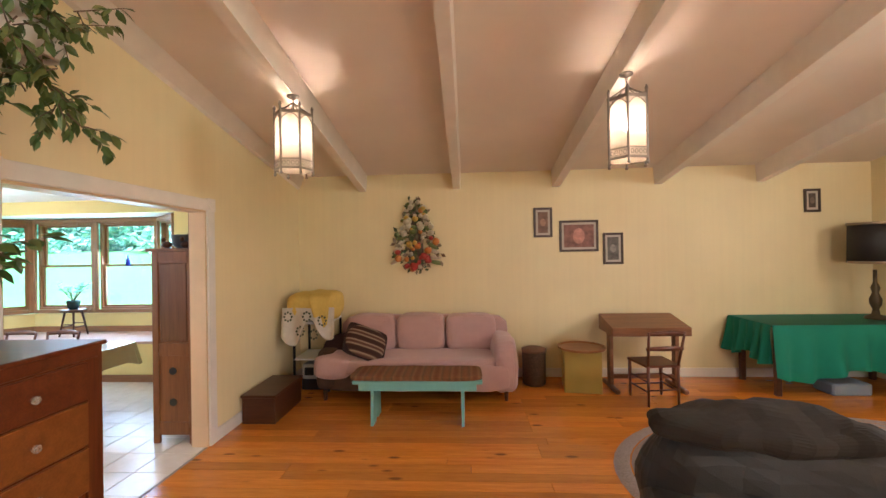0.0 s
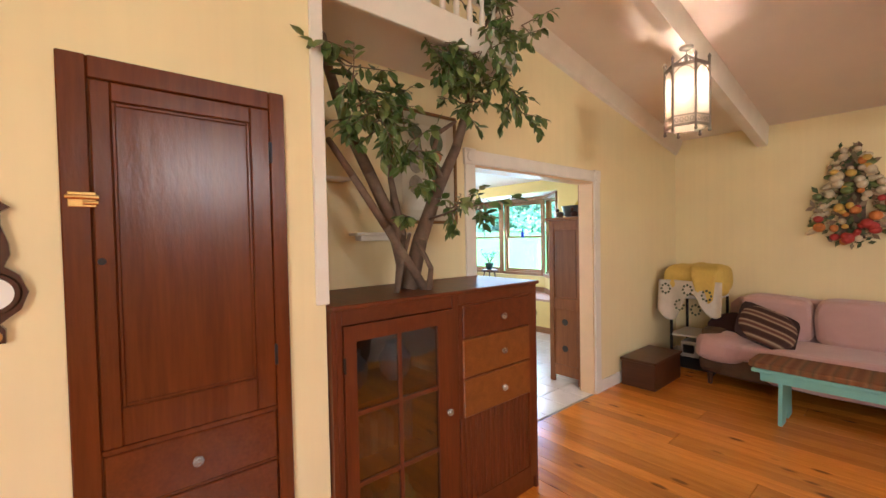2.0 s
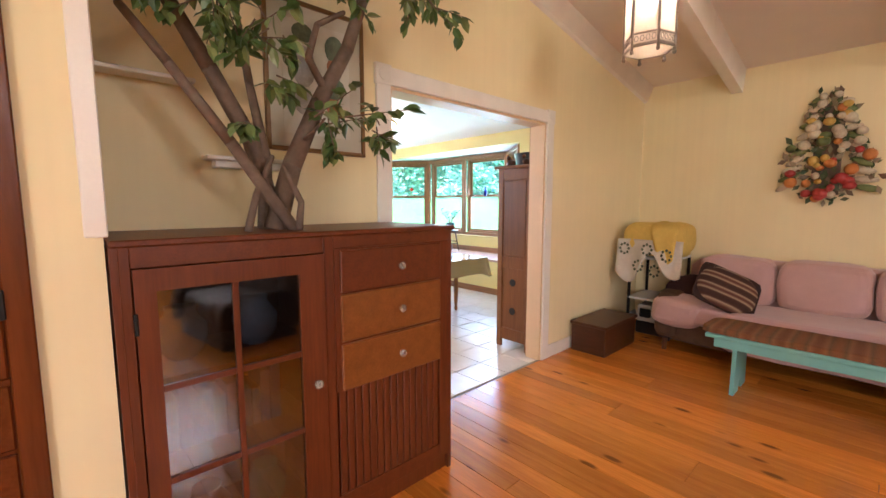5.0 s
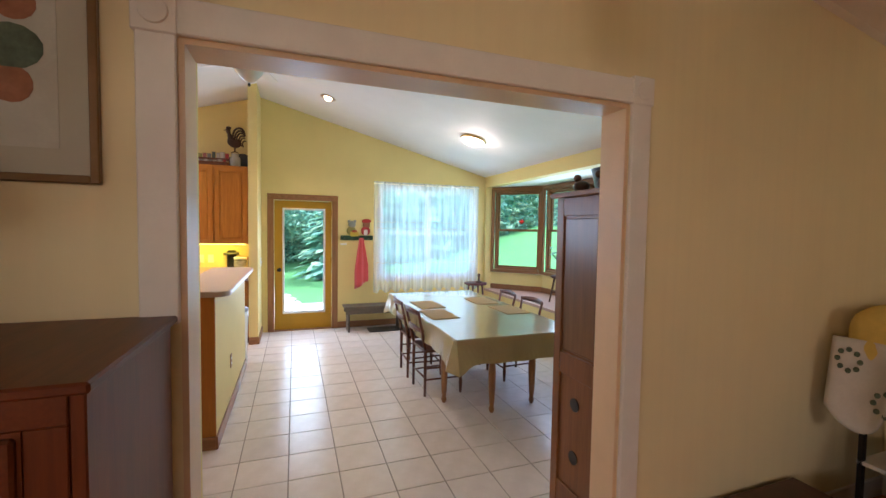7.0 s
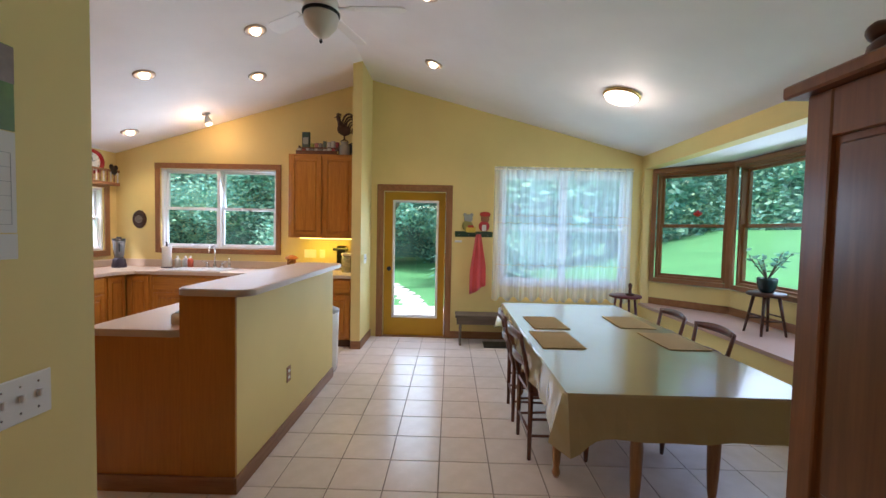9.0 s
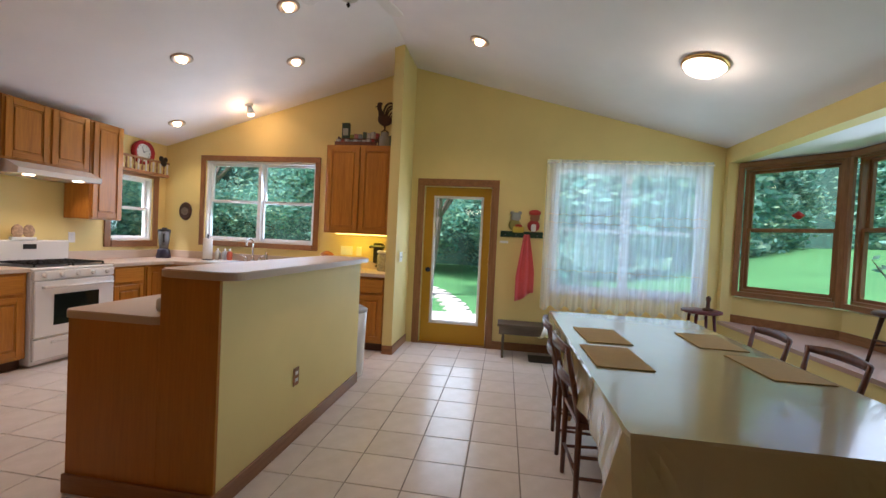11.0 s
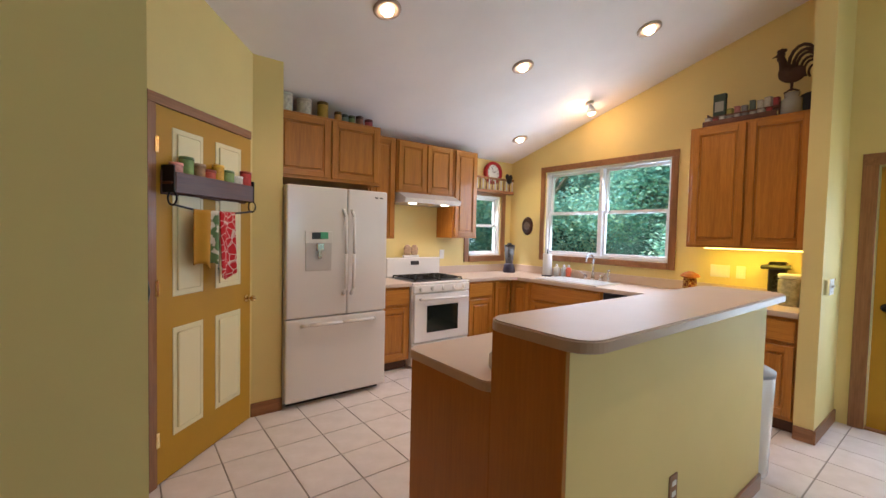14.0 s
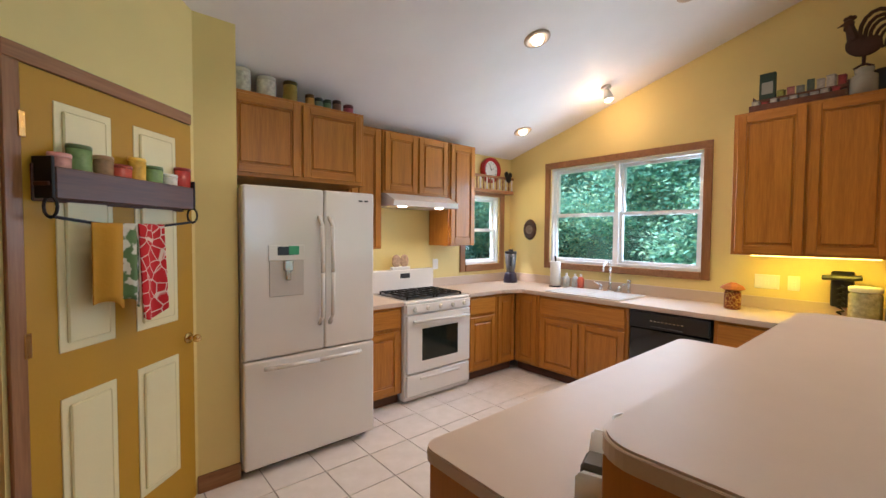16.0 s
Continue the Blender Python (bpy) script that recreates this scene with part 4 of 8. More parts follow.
def leaf_build(nt, b):
    geo = nt.nodes.new("ShaderNodeNewGeometry")
    c = ramp(nt, geo.outputs["Random Per Island"], [(0.0, (0.14, 0.36, 0.31)), (0.5, (0.24, 0.50, 0.41)), (1.0, (0.40, 0.60, 0.40))])
    nt.links.new(c, b.inputs["Base Color"])
    b.inputs["Roughness"].default_value = 0.8
    b.inputs["Specular IOR Level"].default_value = 0.08
    thin, mix = nt.nodes.new("ShaderNodeBsdfTranslucent"), nt.nodes.new("ShaderNodeMixShader")
    mix.inputs[0].default_value = 0.4
    nt.links.new(c, thin.inputs[0])
    nt.links.new(b.outputs[0], mix.inputs[1])
    nt.links.new(thin.outputs[0], mix.inputs[2])
    nt.links.new(mix.outputs[0], nt.nodes["Material Output"].inputs[0])


M["leaf"] = shade("summer_leaves", leaf_build)
# dark green that paints the shade seen between the leaves
M["shade_leaf"] = plain("thicket_shade", (0.06, 0.16, 0.12), 0.9, var=0.5, scale=1.5)
M["bark"] = plain("grey_brown_bark", (0.16, 0.12, 0.09), 0.9, var=0.35, scale=9.0, relief=0.8)


def leaves(name, spots, count, size, seed, label, category, spread=0.8, kind="stuff", parent=None):
    """Many small folded leaf cards gathered in clumps."""
    r = np.random.default_rng(seed)
    spots = np.array(spots)
    pick = spots[r.integers(0, len(spots), count)]
    c = pick[:, :3] + r.normal(0, 1, (count, 3)) * pick[:, 3:4] * spread * np.array([0.5, 0.5, 0.42])
    a = r.normal(0, 1, (count, 3))
    a[:, 2] *= 0.45
    a /= np.linalg.norm(a, axis=1)[:, None]
    up = np.cross(a, r.normal(0, 1, (count, 3)))
    up /= np.linalg.norm(up, axis=1)[:, None]
    s = size * r.uniform(0.6, 1.35, (count, 1))
    v = np.stack([c - a * s, c + up * s * 0.45, c + a * s, c - up * s * 0.45], 1).reshape(-1, 3)
    f = np.arange(count * 4).reshape(-1, 4)
    me = bpy.data.meshes.new(name)
    me.from_pydata(v.tolist(), [], f.tolist())
    me.materials.append(M["leaf"])
    ob = new(name, me)
    if parent:
        ob.parent = parent
        return ob
    return tagged(ob, label, category, "", kind)


rnd = random.Random(11)
west = []
for k in range(260):
    y = rnd.uniform(-22, 8)
    x = -16.5 - rnd.uniform(0, 5) - (2.5 if y > 2 else 0)
    h = rnd.uniform(0.0, 1.0) ** 0.8 * 8.5
    west.append((x - h * 0.25, y, land(x, y) + 0.2 + h, rnd.uniform(0.9, 1.7)))
leaves("woods_west", west, 230000, 0.095, 3, "dense green shrubs and trees behind the lawn", "woods")
far = []
for k in range(420):
    y = rnd.uniform(6, 38)
    x = -21.5 - (y - 8) * 1.2 - rnd.uniform(0, 4)
    far.append((x, y, land(x, y) + rnd.uniform(0.0, 1.0) * 12.0, rnd.uniform(1.4, 2.4)))
leaves("woods_north_west", far, 110000, 0.30, 13, "tall green trees along the edge of the lawn", "woods")
south = [(rnd.uniform(-16, -5), -10.5 - rnd.uniform(0, 4), rnd.uniform(0, 7), rnd.uniform(0.9, 1.6)) for k in range(90)]
leaves("woods_south", south, 70000, 0.095, 5, "dense green trees beside the kitchen", "woods")
north = []
for k in range(240):
    x = rnd.uniform(-48, 18)
    y = 30 + rnd.uniform(0, 6) + 0.1 * abs(x + 8)
    north.append((x, y, land(x, y) + rnd.uniform(0.0, 11), rnd.uniform(1.5, 2.8)))
leaves("woods_north", north, 60000, 0.30, 7, "far dark green wood above the lawn", "woods")
# added flat slabs close the gaps between leaf cards with shade-dark colour
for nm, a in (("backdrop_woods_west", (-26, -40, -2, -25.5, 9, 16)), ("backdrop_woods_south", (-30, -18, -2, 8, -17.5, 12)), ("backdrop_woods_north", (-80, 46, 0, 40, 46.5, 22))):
    setting(nm, bx(*a), M["shade_leaf"], "plain slab coloured dark for the shade deep in the woods", "backdrop")
setting("backdrop_woods_north_west", slab(bmesh.new(), [(-26.6, 6), (-26.1, 6), (-66, 40), (-66.5, 40)], 0, 22), M["shade_leaf"], "plain slab coloured dark for the shade deep in the woods", "backdrop")


def limb_tree(name, label, at, height, seed, lean=(0, 0)):
    t = thing(name, label, "tree", at)
    r = random.Random(seed)
    bm = bmesh.new()
    p = Vector((0, 0, -0.1))
    q = Vector((lean[0], lean[1], height * 0.38))
    rod(bm, p, q, height * 0.022, height * 0.016, 8)
    spots = []
    for k in range(7):
        a = r.uniform(0, 6.28)
        e = q + Vector((math.cos(a) * height * 0.2, math.sin(a) * height * 0.2, height * r.uniform(0.15, 0.42)))
        rod(bm, q, e, height * 0.011, height * 0.005, 6)
        for j in range(3):
            u = e + Vector((r.uniform(-1, 1), r.uniform(-1, 1), r.uniform(0.1, 1))) * height * 0.12
            rod(bm, e, u, height * 0.005, height * 0.002, 5)
            spots.append((*u, height * 0.09))
    part("trunk", bm, M["bark"], t)
    leaves("crown", spots, 1500, 0.09, seed, "", "", 1.0, parent=t)
    return t


limb_tree("tree", "slender forked tree with pale grey bark in the lawn", (-13.6, 1.3, land(-13.6, 1.3)), 5.5, 21, (0.25, 0.3))
limb_tree("tree", "broad leafy tree beside the house", (-13.0, -5.0, land(-13.0, -5.0)), 6.5, 24)
# spruce beyond the garden door
t = thing("spruce_tree", "dense green spruce tree beyond the garden path", "tree", (-16.5, 4.2, land(-16.5, 4.2)))
part("trunk", rd((0, 0, -0.1), (0, 0, 5.2), 0.11, 0.02, 8), M["bark"], t)
bm = bmesh.new()
r = random.Random(9)
for k in range(34):
    z = 0.3 + k * 0.148
    L = 1.75 * (1 - z / 5.6) + 0.12
    for i in range(15):
        a = r.uniform(0, 6.283)
        d = Vector((math.cos(a), math.sin(a), -0.28))
        s = d.cross(Vector((0, 0, 1))).normalized()
        for j in range(5):
            c = Vector((0, 0, z)) + d * L * (0.3 + 0.16 * j) * r.uniform(0.9, 1.1)
            w = L * 0.11
            bm.faces.new([bm.verts.new(v) for v in (c - s * w, c + d * 0.2 * L + Vector((0, 0, -0.04)), c + s * w, c - d * 0.1)])
part("crown", bm, M["leaf"], t)

# ---- dining corner ----
M["cloth_table"] = plain("pale_grey_green_oilcloth", (0.40, 0.33, 0.18), 0.16, var=0.04, relief=0.05, coat=0.3)
t = thing("dining_table", "long dining table on turned golden wood legs", "table", (-5.28, 4.37, 0))
part("tabletop", bx(-1.20, -0.56, 0.715, 1.20, 0.56, 0.738, 0.004), M["leg_wood"], t)
part("apron", bx(-1.05, -0.42, 0.62, 1.05, 0.42, 0.715), M["leg_wood"], t)
LEG = [(0.016, 0), (0.026, 0.03), (0.018, 0.06), (0.024, 0.10), (0.03, 0.22), (0.034, 0.36), (0.026, 0.47), (0.038, 0.50), (0.03, 0.53), (0.036, 0.56), (0.036, 0.72)]
for x, y in ((0.64, -0.47), (0.97, -0.14), (0.90, 0.31), (-0.64, -0.47), (-0.97, -0.14), (-0.90, 0.31)):
    part("leg", turned(LEG, 12, (x, y, 0)), M["leg_wood"], t, "", True)
# oilcloth with a hanging, slightly rippled border
bm = bmesh.new()
hx, hy = 1.22, 0.59
n = 160
per = round_rect(-hx, -hy, hx, hy, 0.02, 2)
ring = []
L = 2 * (2 * hx + 2 * hy)
pts = []
for k in range(n):
    s = L * k / n
    if s < 2 * hx:
        p, nn, e = (-hx + s, -hy), (0, -1), min(s, 2 * hx - s)
    elif s < 2 * hx + 2 * hy:
        q = s - 2 * hx
        p, nn, e = (hx, -hy + q), (1, 0), min(q, 2 * hy - q)
    elif s < 4 * hx + 2 * hy:
        q = s - 2 * hx - 2 * hy
        p, nn, e = (hx - q, hy), (0, 1), min(q, 2 * hx - q)
    else:
        q = s - 4 * hx - 2 * hy
        p, nn, e = (-hx, hy - q), (-1, 0), min(q, 2 * hy - q)
    c = math.exp(-(e / 0.09) ** 2)
    pts.append((Vector(p), Vector(nn), c, s))
rows = []
for d in (0.0, 0.012, 0.05, 0.12, 0.21):
    row = []
    for p, nn, c, s in pts:
        out = 0.004 + d * 0.10 + d * (0.05 * math.sin(s * 9) + 0.035 * math.sin(s * 23)) + c * d * 0.28
        v = p + nn * out * (0 if d == 0 else 1)
        row.append(bm.verts.new((v.x, v.y, 0.748 - d - (0.06 * c * (d / 0.21)))))
    rows.append(row)
bm.faces.new(rows[0])
for a, b2 in zip(rows, rows[1:]):
    for i in range(n):
        bm.faces.new((a[i], a[(i + 1) % n], b2[(i + 1) % n], b2[i]))
bmesh.ops.recalc_face_normals(bm, faces=bm.faces)
single("tablecloth", bm, M["cloth_table"], "glossy pale grey-green oilcloth hanging over the dining table", "tablecloth", (-5.28, 4.37, 0))
M["mat"] = plain("woven_tan_mat", (0.36, 0.23, 0.07), 0.8, var=0.12, scale=40, relief=0.5, fine=240)
for x, y, rz in ((-5.56, 4.02, 2), (-5.02, 3.97, 1), (-5.64, 4.73, -2), (-5.05, 4.79, 1)):
    single("placemat", bx(-0.225, -0.14, 0, 0.225, 0.14, 0.006, 0.002), M["mat"], "woven tan rectangular placemat on the tablecloth", "placemat", (x, y, 0.7495), rz, "placemats on the dining table")


def dining_chair():
    t = thing("dining_chair", "reddish-brown wooden dining chair with ladder back and spindle legs", "chair", (0, 0, 0), 0, "chairs round the dining table")
    m = M["chair_wood"]
    part("seat", slab(bmesh.new(), [(-0.19, -0.2), (0.19, -0.2), (0.21, 0.2), (-0.21, 0.2)], 0.43, 0.455), m, t)
    for s in (-1, 1):
        part("front_leg", turned([(0.012, 0), (0.019, 0.1), (0.014, 0.16), (0.02, 0.3), (0.018, 0.43)], 10, (s * 0.19, 0.18, 0)), m, t, "", True)
        bm = rd((s * 0.17, -0.19, 0), (s * 0.17, -0.19, 0.45), 0.013, 0.018)
        rod(bm, (s * 0.17, -0.19, 0.45), (s * 0.20, -0.275, 0.83), 0.017, 0.013)
        part("back_post", bm, m, t, "", True)
        part("stretcher", rd((s * 0.187, 0.18, 0.16), (s * 0.17, -0.19, 0.16), 0.009), m, t, "", True)
        part("stretcher", rd((s * 0.187, 0.18, 0.27), (s * 0.17, -0.19, 0.27), 0.009), m, t, "", True)
    for z in (0.14, 0.25):
        part("stretcher", rd((-0.187, 0.18, z), (0.187, 0.18, z), 0.009), m, t, "", True)
    part("stretcher", rd((-0.17, -0.19, 0.18), (0.17, -0.19, 0.18), 0.009), m, t, "", True)
    for z, h in ((0.80, 0.055), (0.63, 0.05)):
        bm = bmesh.new()
        N = 8
        vs = []
        for i in range(N + 1):
            u = i / N
            x = (u - 0.5) * 0.42
            y = -0.19 - (z - 0.45) * 0.225 - 0.035 * math.sin(math.pi * u)
            top = h * (0.65 + 0.35 * math.sin(math.pi * u))
            vs.append([bm.verts.new(v) for v in ((x, y - 0.008, z), (x, y + 0.008, z), (x, y + 0.008, z + top), (x, y - 0.008, z + top))])
        for a, b2 in zip(vs, vs[1:]):
            for i in range(4):
                bm.faces.new((a[i], a[(i + 1) % 4], b2[(i + 1) % 4], b2[i]))
        bm.faces.new(vs[0]), bm.faces.new(vs[-1])
        bmesh.ops.recalc_face_normals(bm, faces=bm.faces)
        part("back_slat", bm, m, t, "", True)
    return t


ch = dining_chair()
ch.matrix_world = pose(-5.0, 3.95, 0, 0, 0, 3)
copy_thing(ch, pose(-5.53, 3.94, 0, 0, 0, -2))
copy_thing(ch, pose(-5.70, 4.86, 0, 0, 0, 178))
copy_thing(ch, pose(-5.14, 4.87, 0, 0, 0, 182))


def bench_like(name, label, at, rz, L, W, H, m, cat="bench"):
    t = thing(name, label, cat, at, rz)
    part("seat", bx(-L / 2, -W / 2, H - 0.03, L / 2, W / 2, H, 0.004), m, t)
    for s in (-1, 1):
        part("end_board", bx(s * (L / 2 - 0.07) - 0.015, -W / 2 + 0.02, 0, s * (L / 2 - 0.07) + 0.015, W / 2 - 0.02, H - 0.03, 0.003), m, t)
        part("apron", bx(-L / 2 + 0.02, s * (W / 2 - 0.02) - 0.008, H - 0.12, L / 2 - 0.02, s * (W / 2 - 0.02) + 0.008, H - 0.03, 0.003), m, t)
    return t


bench_like("bench", "low weathered grey-brown wooden bench under the coat hooks", (-7.62, 3.78, 0), 90, 0.95, 0.30, 0.40, wood("weathered_bench", (0.06, 0.045, 0.03), (0.16, 0.12, 0.08), "x", 0.6, 1, 0.0))
single("doormat", bx(-0.3, -0.14, 0, 0.3, 0.14, 0.012, 0.003), M["black"], "black floor register grille beside the bench", "mat", (-7.55, 3.98, 0.002), 90)
# coat rack with two painted figures and a towel
t = thing("coat_rack", "dark green coat rack with painted cut-out figures", "coat rack", (WX + 0.002, 3.54, 1.42), 90)
part("board", bx(-0.26, -0.022, 0.0, 0.26, 0, 0.075, 0.004), plain("dark_green_paint", (0.012, 0.05, 0.022), 0.5), t)
for x, c, hc in ((-0.09, (0.26, 0.24, 0.06), (0.30, 0.31, 0.28)), (0.14, (0.42, 0.03, 0.03), (0.30, 0.12, 0.05))):
    bm = bmesh.new()
    ball(bm, (x, -0.014, 0.15), 0.075, 12)
    bmesh.ops.scale(bm, vec=(1, 0.15, 1), space=Matrix.Translation((0, 0.014, 0)), verts=bm.verts)
    part("figure_body", bm, plain("figure_paint", c, 0.6), t, "painted cut-out figure", True)
    bm = bmesh.new()
    ball(bm, (x + 0.01, -0.014, 0.25), 0.06, 12)
    for s in (-1, 1):
        ball(bm, (x + 0.01 + s * 0.045, -0.014, 0.30), 0.025, 8)
    bmesh.ops.scale(bm, vec=(1, 0.15, 1), space=Matrix.Translation((0, 0.014, 0)), verts=bm.verts)
    part("figure_head", bm, plain("figure_head_paint", hc, 0.6), t, "", True)
part("heart_sign", bx(-0.11, -0.034, 0.06, 0.025, -0.024, 0.135, 0.01), plain("yellow_sign", (0.66, 0.48, 0.06), 0.6), t, "yellow painted basket")
part("basket_fruit", bx(-0.085, -0.036, 0.125, 0.0, -0.026, 0.16, 0.012), plain("red_fruit_paint", (0.42, 0.03, 0.02), 0.6), t, "painted red fruit")
part("apron", bx(0.11, -0.034, 0.08, 0.17, -0.026, 0.17, 0.012), M["white"], t, "white painted apron")
bm = ball(bmesh.new(), (0.0, 0.0, 0.0), 0.075, 12)
bmesh.ops.transform(bm, matrix=Matrix.Translation((0.15, -0.022, 0.315)) @ Matrix.Diagonal((1, 0.15, 0.45, 1)), verts=bm.verts)
part("hat", bm, plain("red_hat_paint", (0.45, 0.03, 0.02), 0.6), t, "red painted hat", True)
for x in (-0.2, -0.07, 0.06, 0.19):
    part("peg", rd((x, -0.02, 0.03), (x, -0.07, 0.04), 0.008), M["black"], t)


def hanging_cloth(name, label, at, rz, w0, w1, h, m, folds=5, depth=0.03, seed=1, category="towel"):
    r = random.Random(seed)
    bm = bmesh.new()
    nx, nz = 22, 14
    ph = r.uniform(0, 6)
    g = []
    for j in range(nz + 1):
        v = j / nz
        w = w0 + (w1 - w0) * min(1, v * 1.6)
        g.append([bm.verts.new(((i / nx - 0.5) * w, -0.012 - depth * (0.5 + 0.5 * math.sin(folds * 6.283 * i / nx + ph + 0.6 * v)) * (0.5 + 0.5 * v), -h * v * (1 + 0.08 * math.sin(3 * i / nx + ph)))) for i in range(nx + 1)])
    for j in range(nz):
        for i in range(nx):
            bm.faces.new((g[j][i], g[j][i + 1], g[j + 1][i + 1], g[j + 1][i]))
    bmesh.ops.recalc_face_normals(bm, faces=bm.faces)
    bmesh.ops.solidify(bm, geom=bm.faces[:], thickness=0.004)
    return single(name, bm, m, label, category, at, rz, smooth=True)


hanging_cloth("towel", "coral pink towel hanging from a rack peg", (WX + 0.06, 3.60, 1.46), 90, 0.07, 0.22, 0.76, plain("coral_towel", (0.70, 0.10, 0.10), 0.9, var=0.1, relief=0.5, sheen=0.4), 2, 0.05, 3)
single("thermostat", bx(-0.05, -0.014, 0, 0.05, 0, 0.03, 0.004), M["white"], "small white wall thermostat below the rack", "thermostat", (WX, 3.33, 1.34), 90)

# sheer curtain
def sheer_build(name):
    m = bpy.data.materials.new(name)
    m.use_nodes = True
    nt = m.node_tree
    nt.nodes.remove(nt.nodes["Principled BSDF"])
    out = nt.nodes["Material Output"]
    tr, df, tl, a, c = (nt.nodes.new(k) for k in ("ShaderNodeBsdfTransparent", "ShaderNodeBsdfDiffuse", "ShaderNodeBsdfTranslucent", "ShaderNodeAddShader", "ShaderNodeMixShader"))
    df.inputs[0].default_value = (0.46, 0.47, 0.50, 1)
    tl.inputs[0].default_value = (0.72, 0.83, 0.95, 1)
    v = coords(nt, (16, 16, 0.7))
    nt.links.new(ramp(nt, noise_tex(nt, v, 1.0, 3.0), [(0.3, (0.24,) * 3), (0.7, (0.52,) * 3)]), c.inputs[0])
    nt.links.new(df.outputs[0], a.inputs[0])
    nt.links.new(tl.outputs[0], a.inputs[1])
    nt.links.new(tr.outputs[0], c.inputs[1])
    nt.links.new(a.outputs[0], c.inputs[2])
    nt.links.new(c.outputs[0], out.inputs[0])
    return m


M["sheer"] = sheer_build("white_sheer_voile")
t = thing("curtain", "white sheer voile curtain with faint embroidered bands", "curtain", (WX + 0.05, 3.80, 0.0), 90)
part("rod", rd((0.0, -0.03, 2.345), (1.87, -0.03, 2.345), 0.009), M["white"], t)
for k in range(2):
    bm = bmesh.new()
    x0, x1 = (0.0, 0.95) if k == 0 else (0.935, 1.86)
    nx = 70
    g = []
    for j in range(17):
        v = j / 16
        g.append([bm.verts.new((x0 + (x1 - x0) * i / nx, -0.03 + (0.006 + 0.012 * v) * math.sin(i * 0.95 + k) + 0.008 * math.sin(i * 0.37 + 3 * v), 2.38 - v * (1.80 + 0.03 * math.sin(i * 0.5)))) for i in range(nx + 1)])
    for j in range(16):
        for i in range(nx):
            bm.faces.new((g[j][i], g[j][i + 1], g[j + 1][i + 1], g[j + 1][i]))
    pn = part("panel", bm, M["sheer"], t, "", True)
    emb = plain("embroidery_thread", (0.55, 0.42, 0.30), 0.8)
    for z in (1.72, 1.62, 1.05):
        part("embroidery_band", tube(bmesh.new(), [(x0 + 0.04 + i * 0.03, -0.062, z + 0.008 * math.sin(i * 1.3)) for i in range(29)], 0.003, 4), emb, pn)

# stools, plants, bay ornaments
def stool(name, label, at, h, r, m, back=False):
    t = thing(name, label, "stool", at)
    part("seat", turned([(r * 0.85, h - 0.035), (r, h - 0.025), (r, h - 0.008), (r * 0.94, h)], 20), m, t, "", True)
    for k in range(4):
        a = radians(45 + 90 * k)
        part("leg", rd((r * 1.02 * math.cos(a), r * 1.02 * math.sin(a), 0), (r * 0.6 * math.cos(a), r * 0.6 * math.sin(a), h - 0.03), 0.011, 0.015), m, t, "", True)
        a2 = radians(135 + 90 * k)
        z = h * (0.35 if k % 2 else 0.45)
        f = 1.02 - 0.42 * z / h
        part("rung", rd((r * f * math.cos(a), r * f * math.sin(a), z), (r * f * math.cos(a2), r * f * math.sin(a2), z), 0.008), m, t, "", True)
    return t


stool("stool", "dark red painted round wooden stool in the corner", (-7.28, 5.40, 0), 0.75, 0.19, plain("dark_red_paint", (0.11, 0.014, 0.018), 0.4))
t = thing("wooden_mill", "dark wooden peg mill standing on the stool", "ornament", (-7.24, 5.44, 0.75))
part("body", turned([(0.05, 0), (0.05, 0.02), (0.02, 0.03), (0.018, 0.08), (0.026, 0.13), (0.012, 0.15)], 12), M["dark_wood"], t, "", True)
stool("plant_stand", "dark wooden folding stool holding a plant in the bay", (-6.12, 6.24, SEAT_Z), 0.40, 0.16, M["dark_wood"])


def potted_plant(name, label, at, h, r, count, seed, leaf_len, pot_m):
    t = thing(name, label, "plant", at)
    part("pot", turned([(0.05, 0), (0.075, 0.05), (0.085, 0.12), (0.08, 0.14), (0.07, 0.14), (0.065, 0.115)], 16), pot_m, t, "", True)
    rr = random.Random(seed)
    bm = bmesh.new()
    lf = bmesh.new()
    for k in range(count):
        a, e = rr.uniform(0, 6.28), rr.uniform(0.25, 1.0)
        p = Vector((0, 0, 0.12))
        q = Vector((math.cos(a) * r * e, math.sin(a) * r * e, 0.12 + h * rr.uniform(0.45, 1.0)))
        rod(bm, p, q, 0.006, 0.003, 5)
        for j in range(6):
            c = p.lerp(q, 0.5 + 0.1 * j)
            d = Vector((rr.uniform(-1, 1), rr.uniform(-1, 1), rr.uniform(-0.2, 0.8))).normalized()
            s = d.cross(Vector((rr.uniform(-1, 1), rr.uniform(-1, 1), 1))).normalized()
            L = leaf_len * rr.uniform(0.7, 1.2)
            lf.faces.new([lf.verts.new(v) for v in (c, c + d * L * 0.5 + s * L * 0.24, c + d * L, c + d * L * 0.5 - s * L * 0.24)])
    part("stem", bm, M["bark"], t)
    part("leaf", lf, M["leaf"], t)
    return t


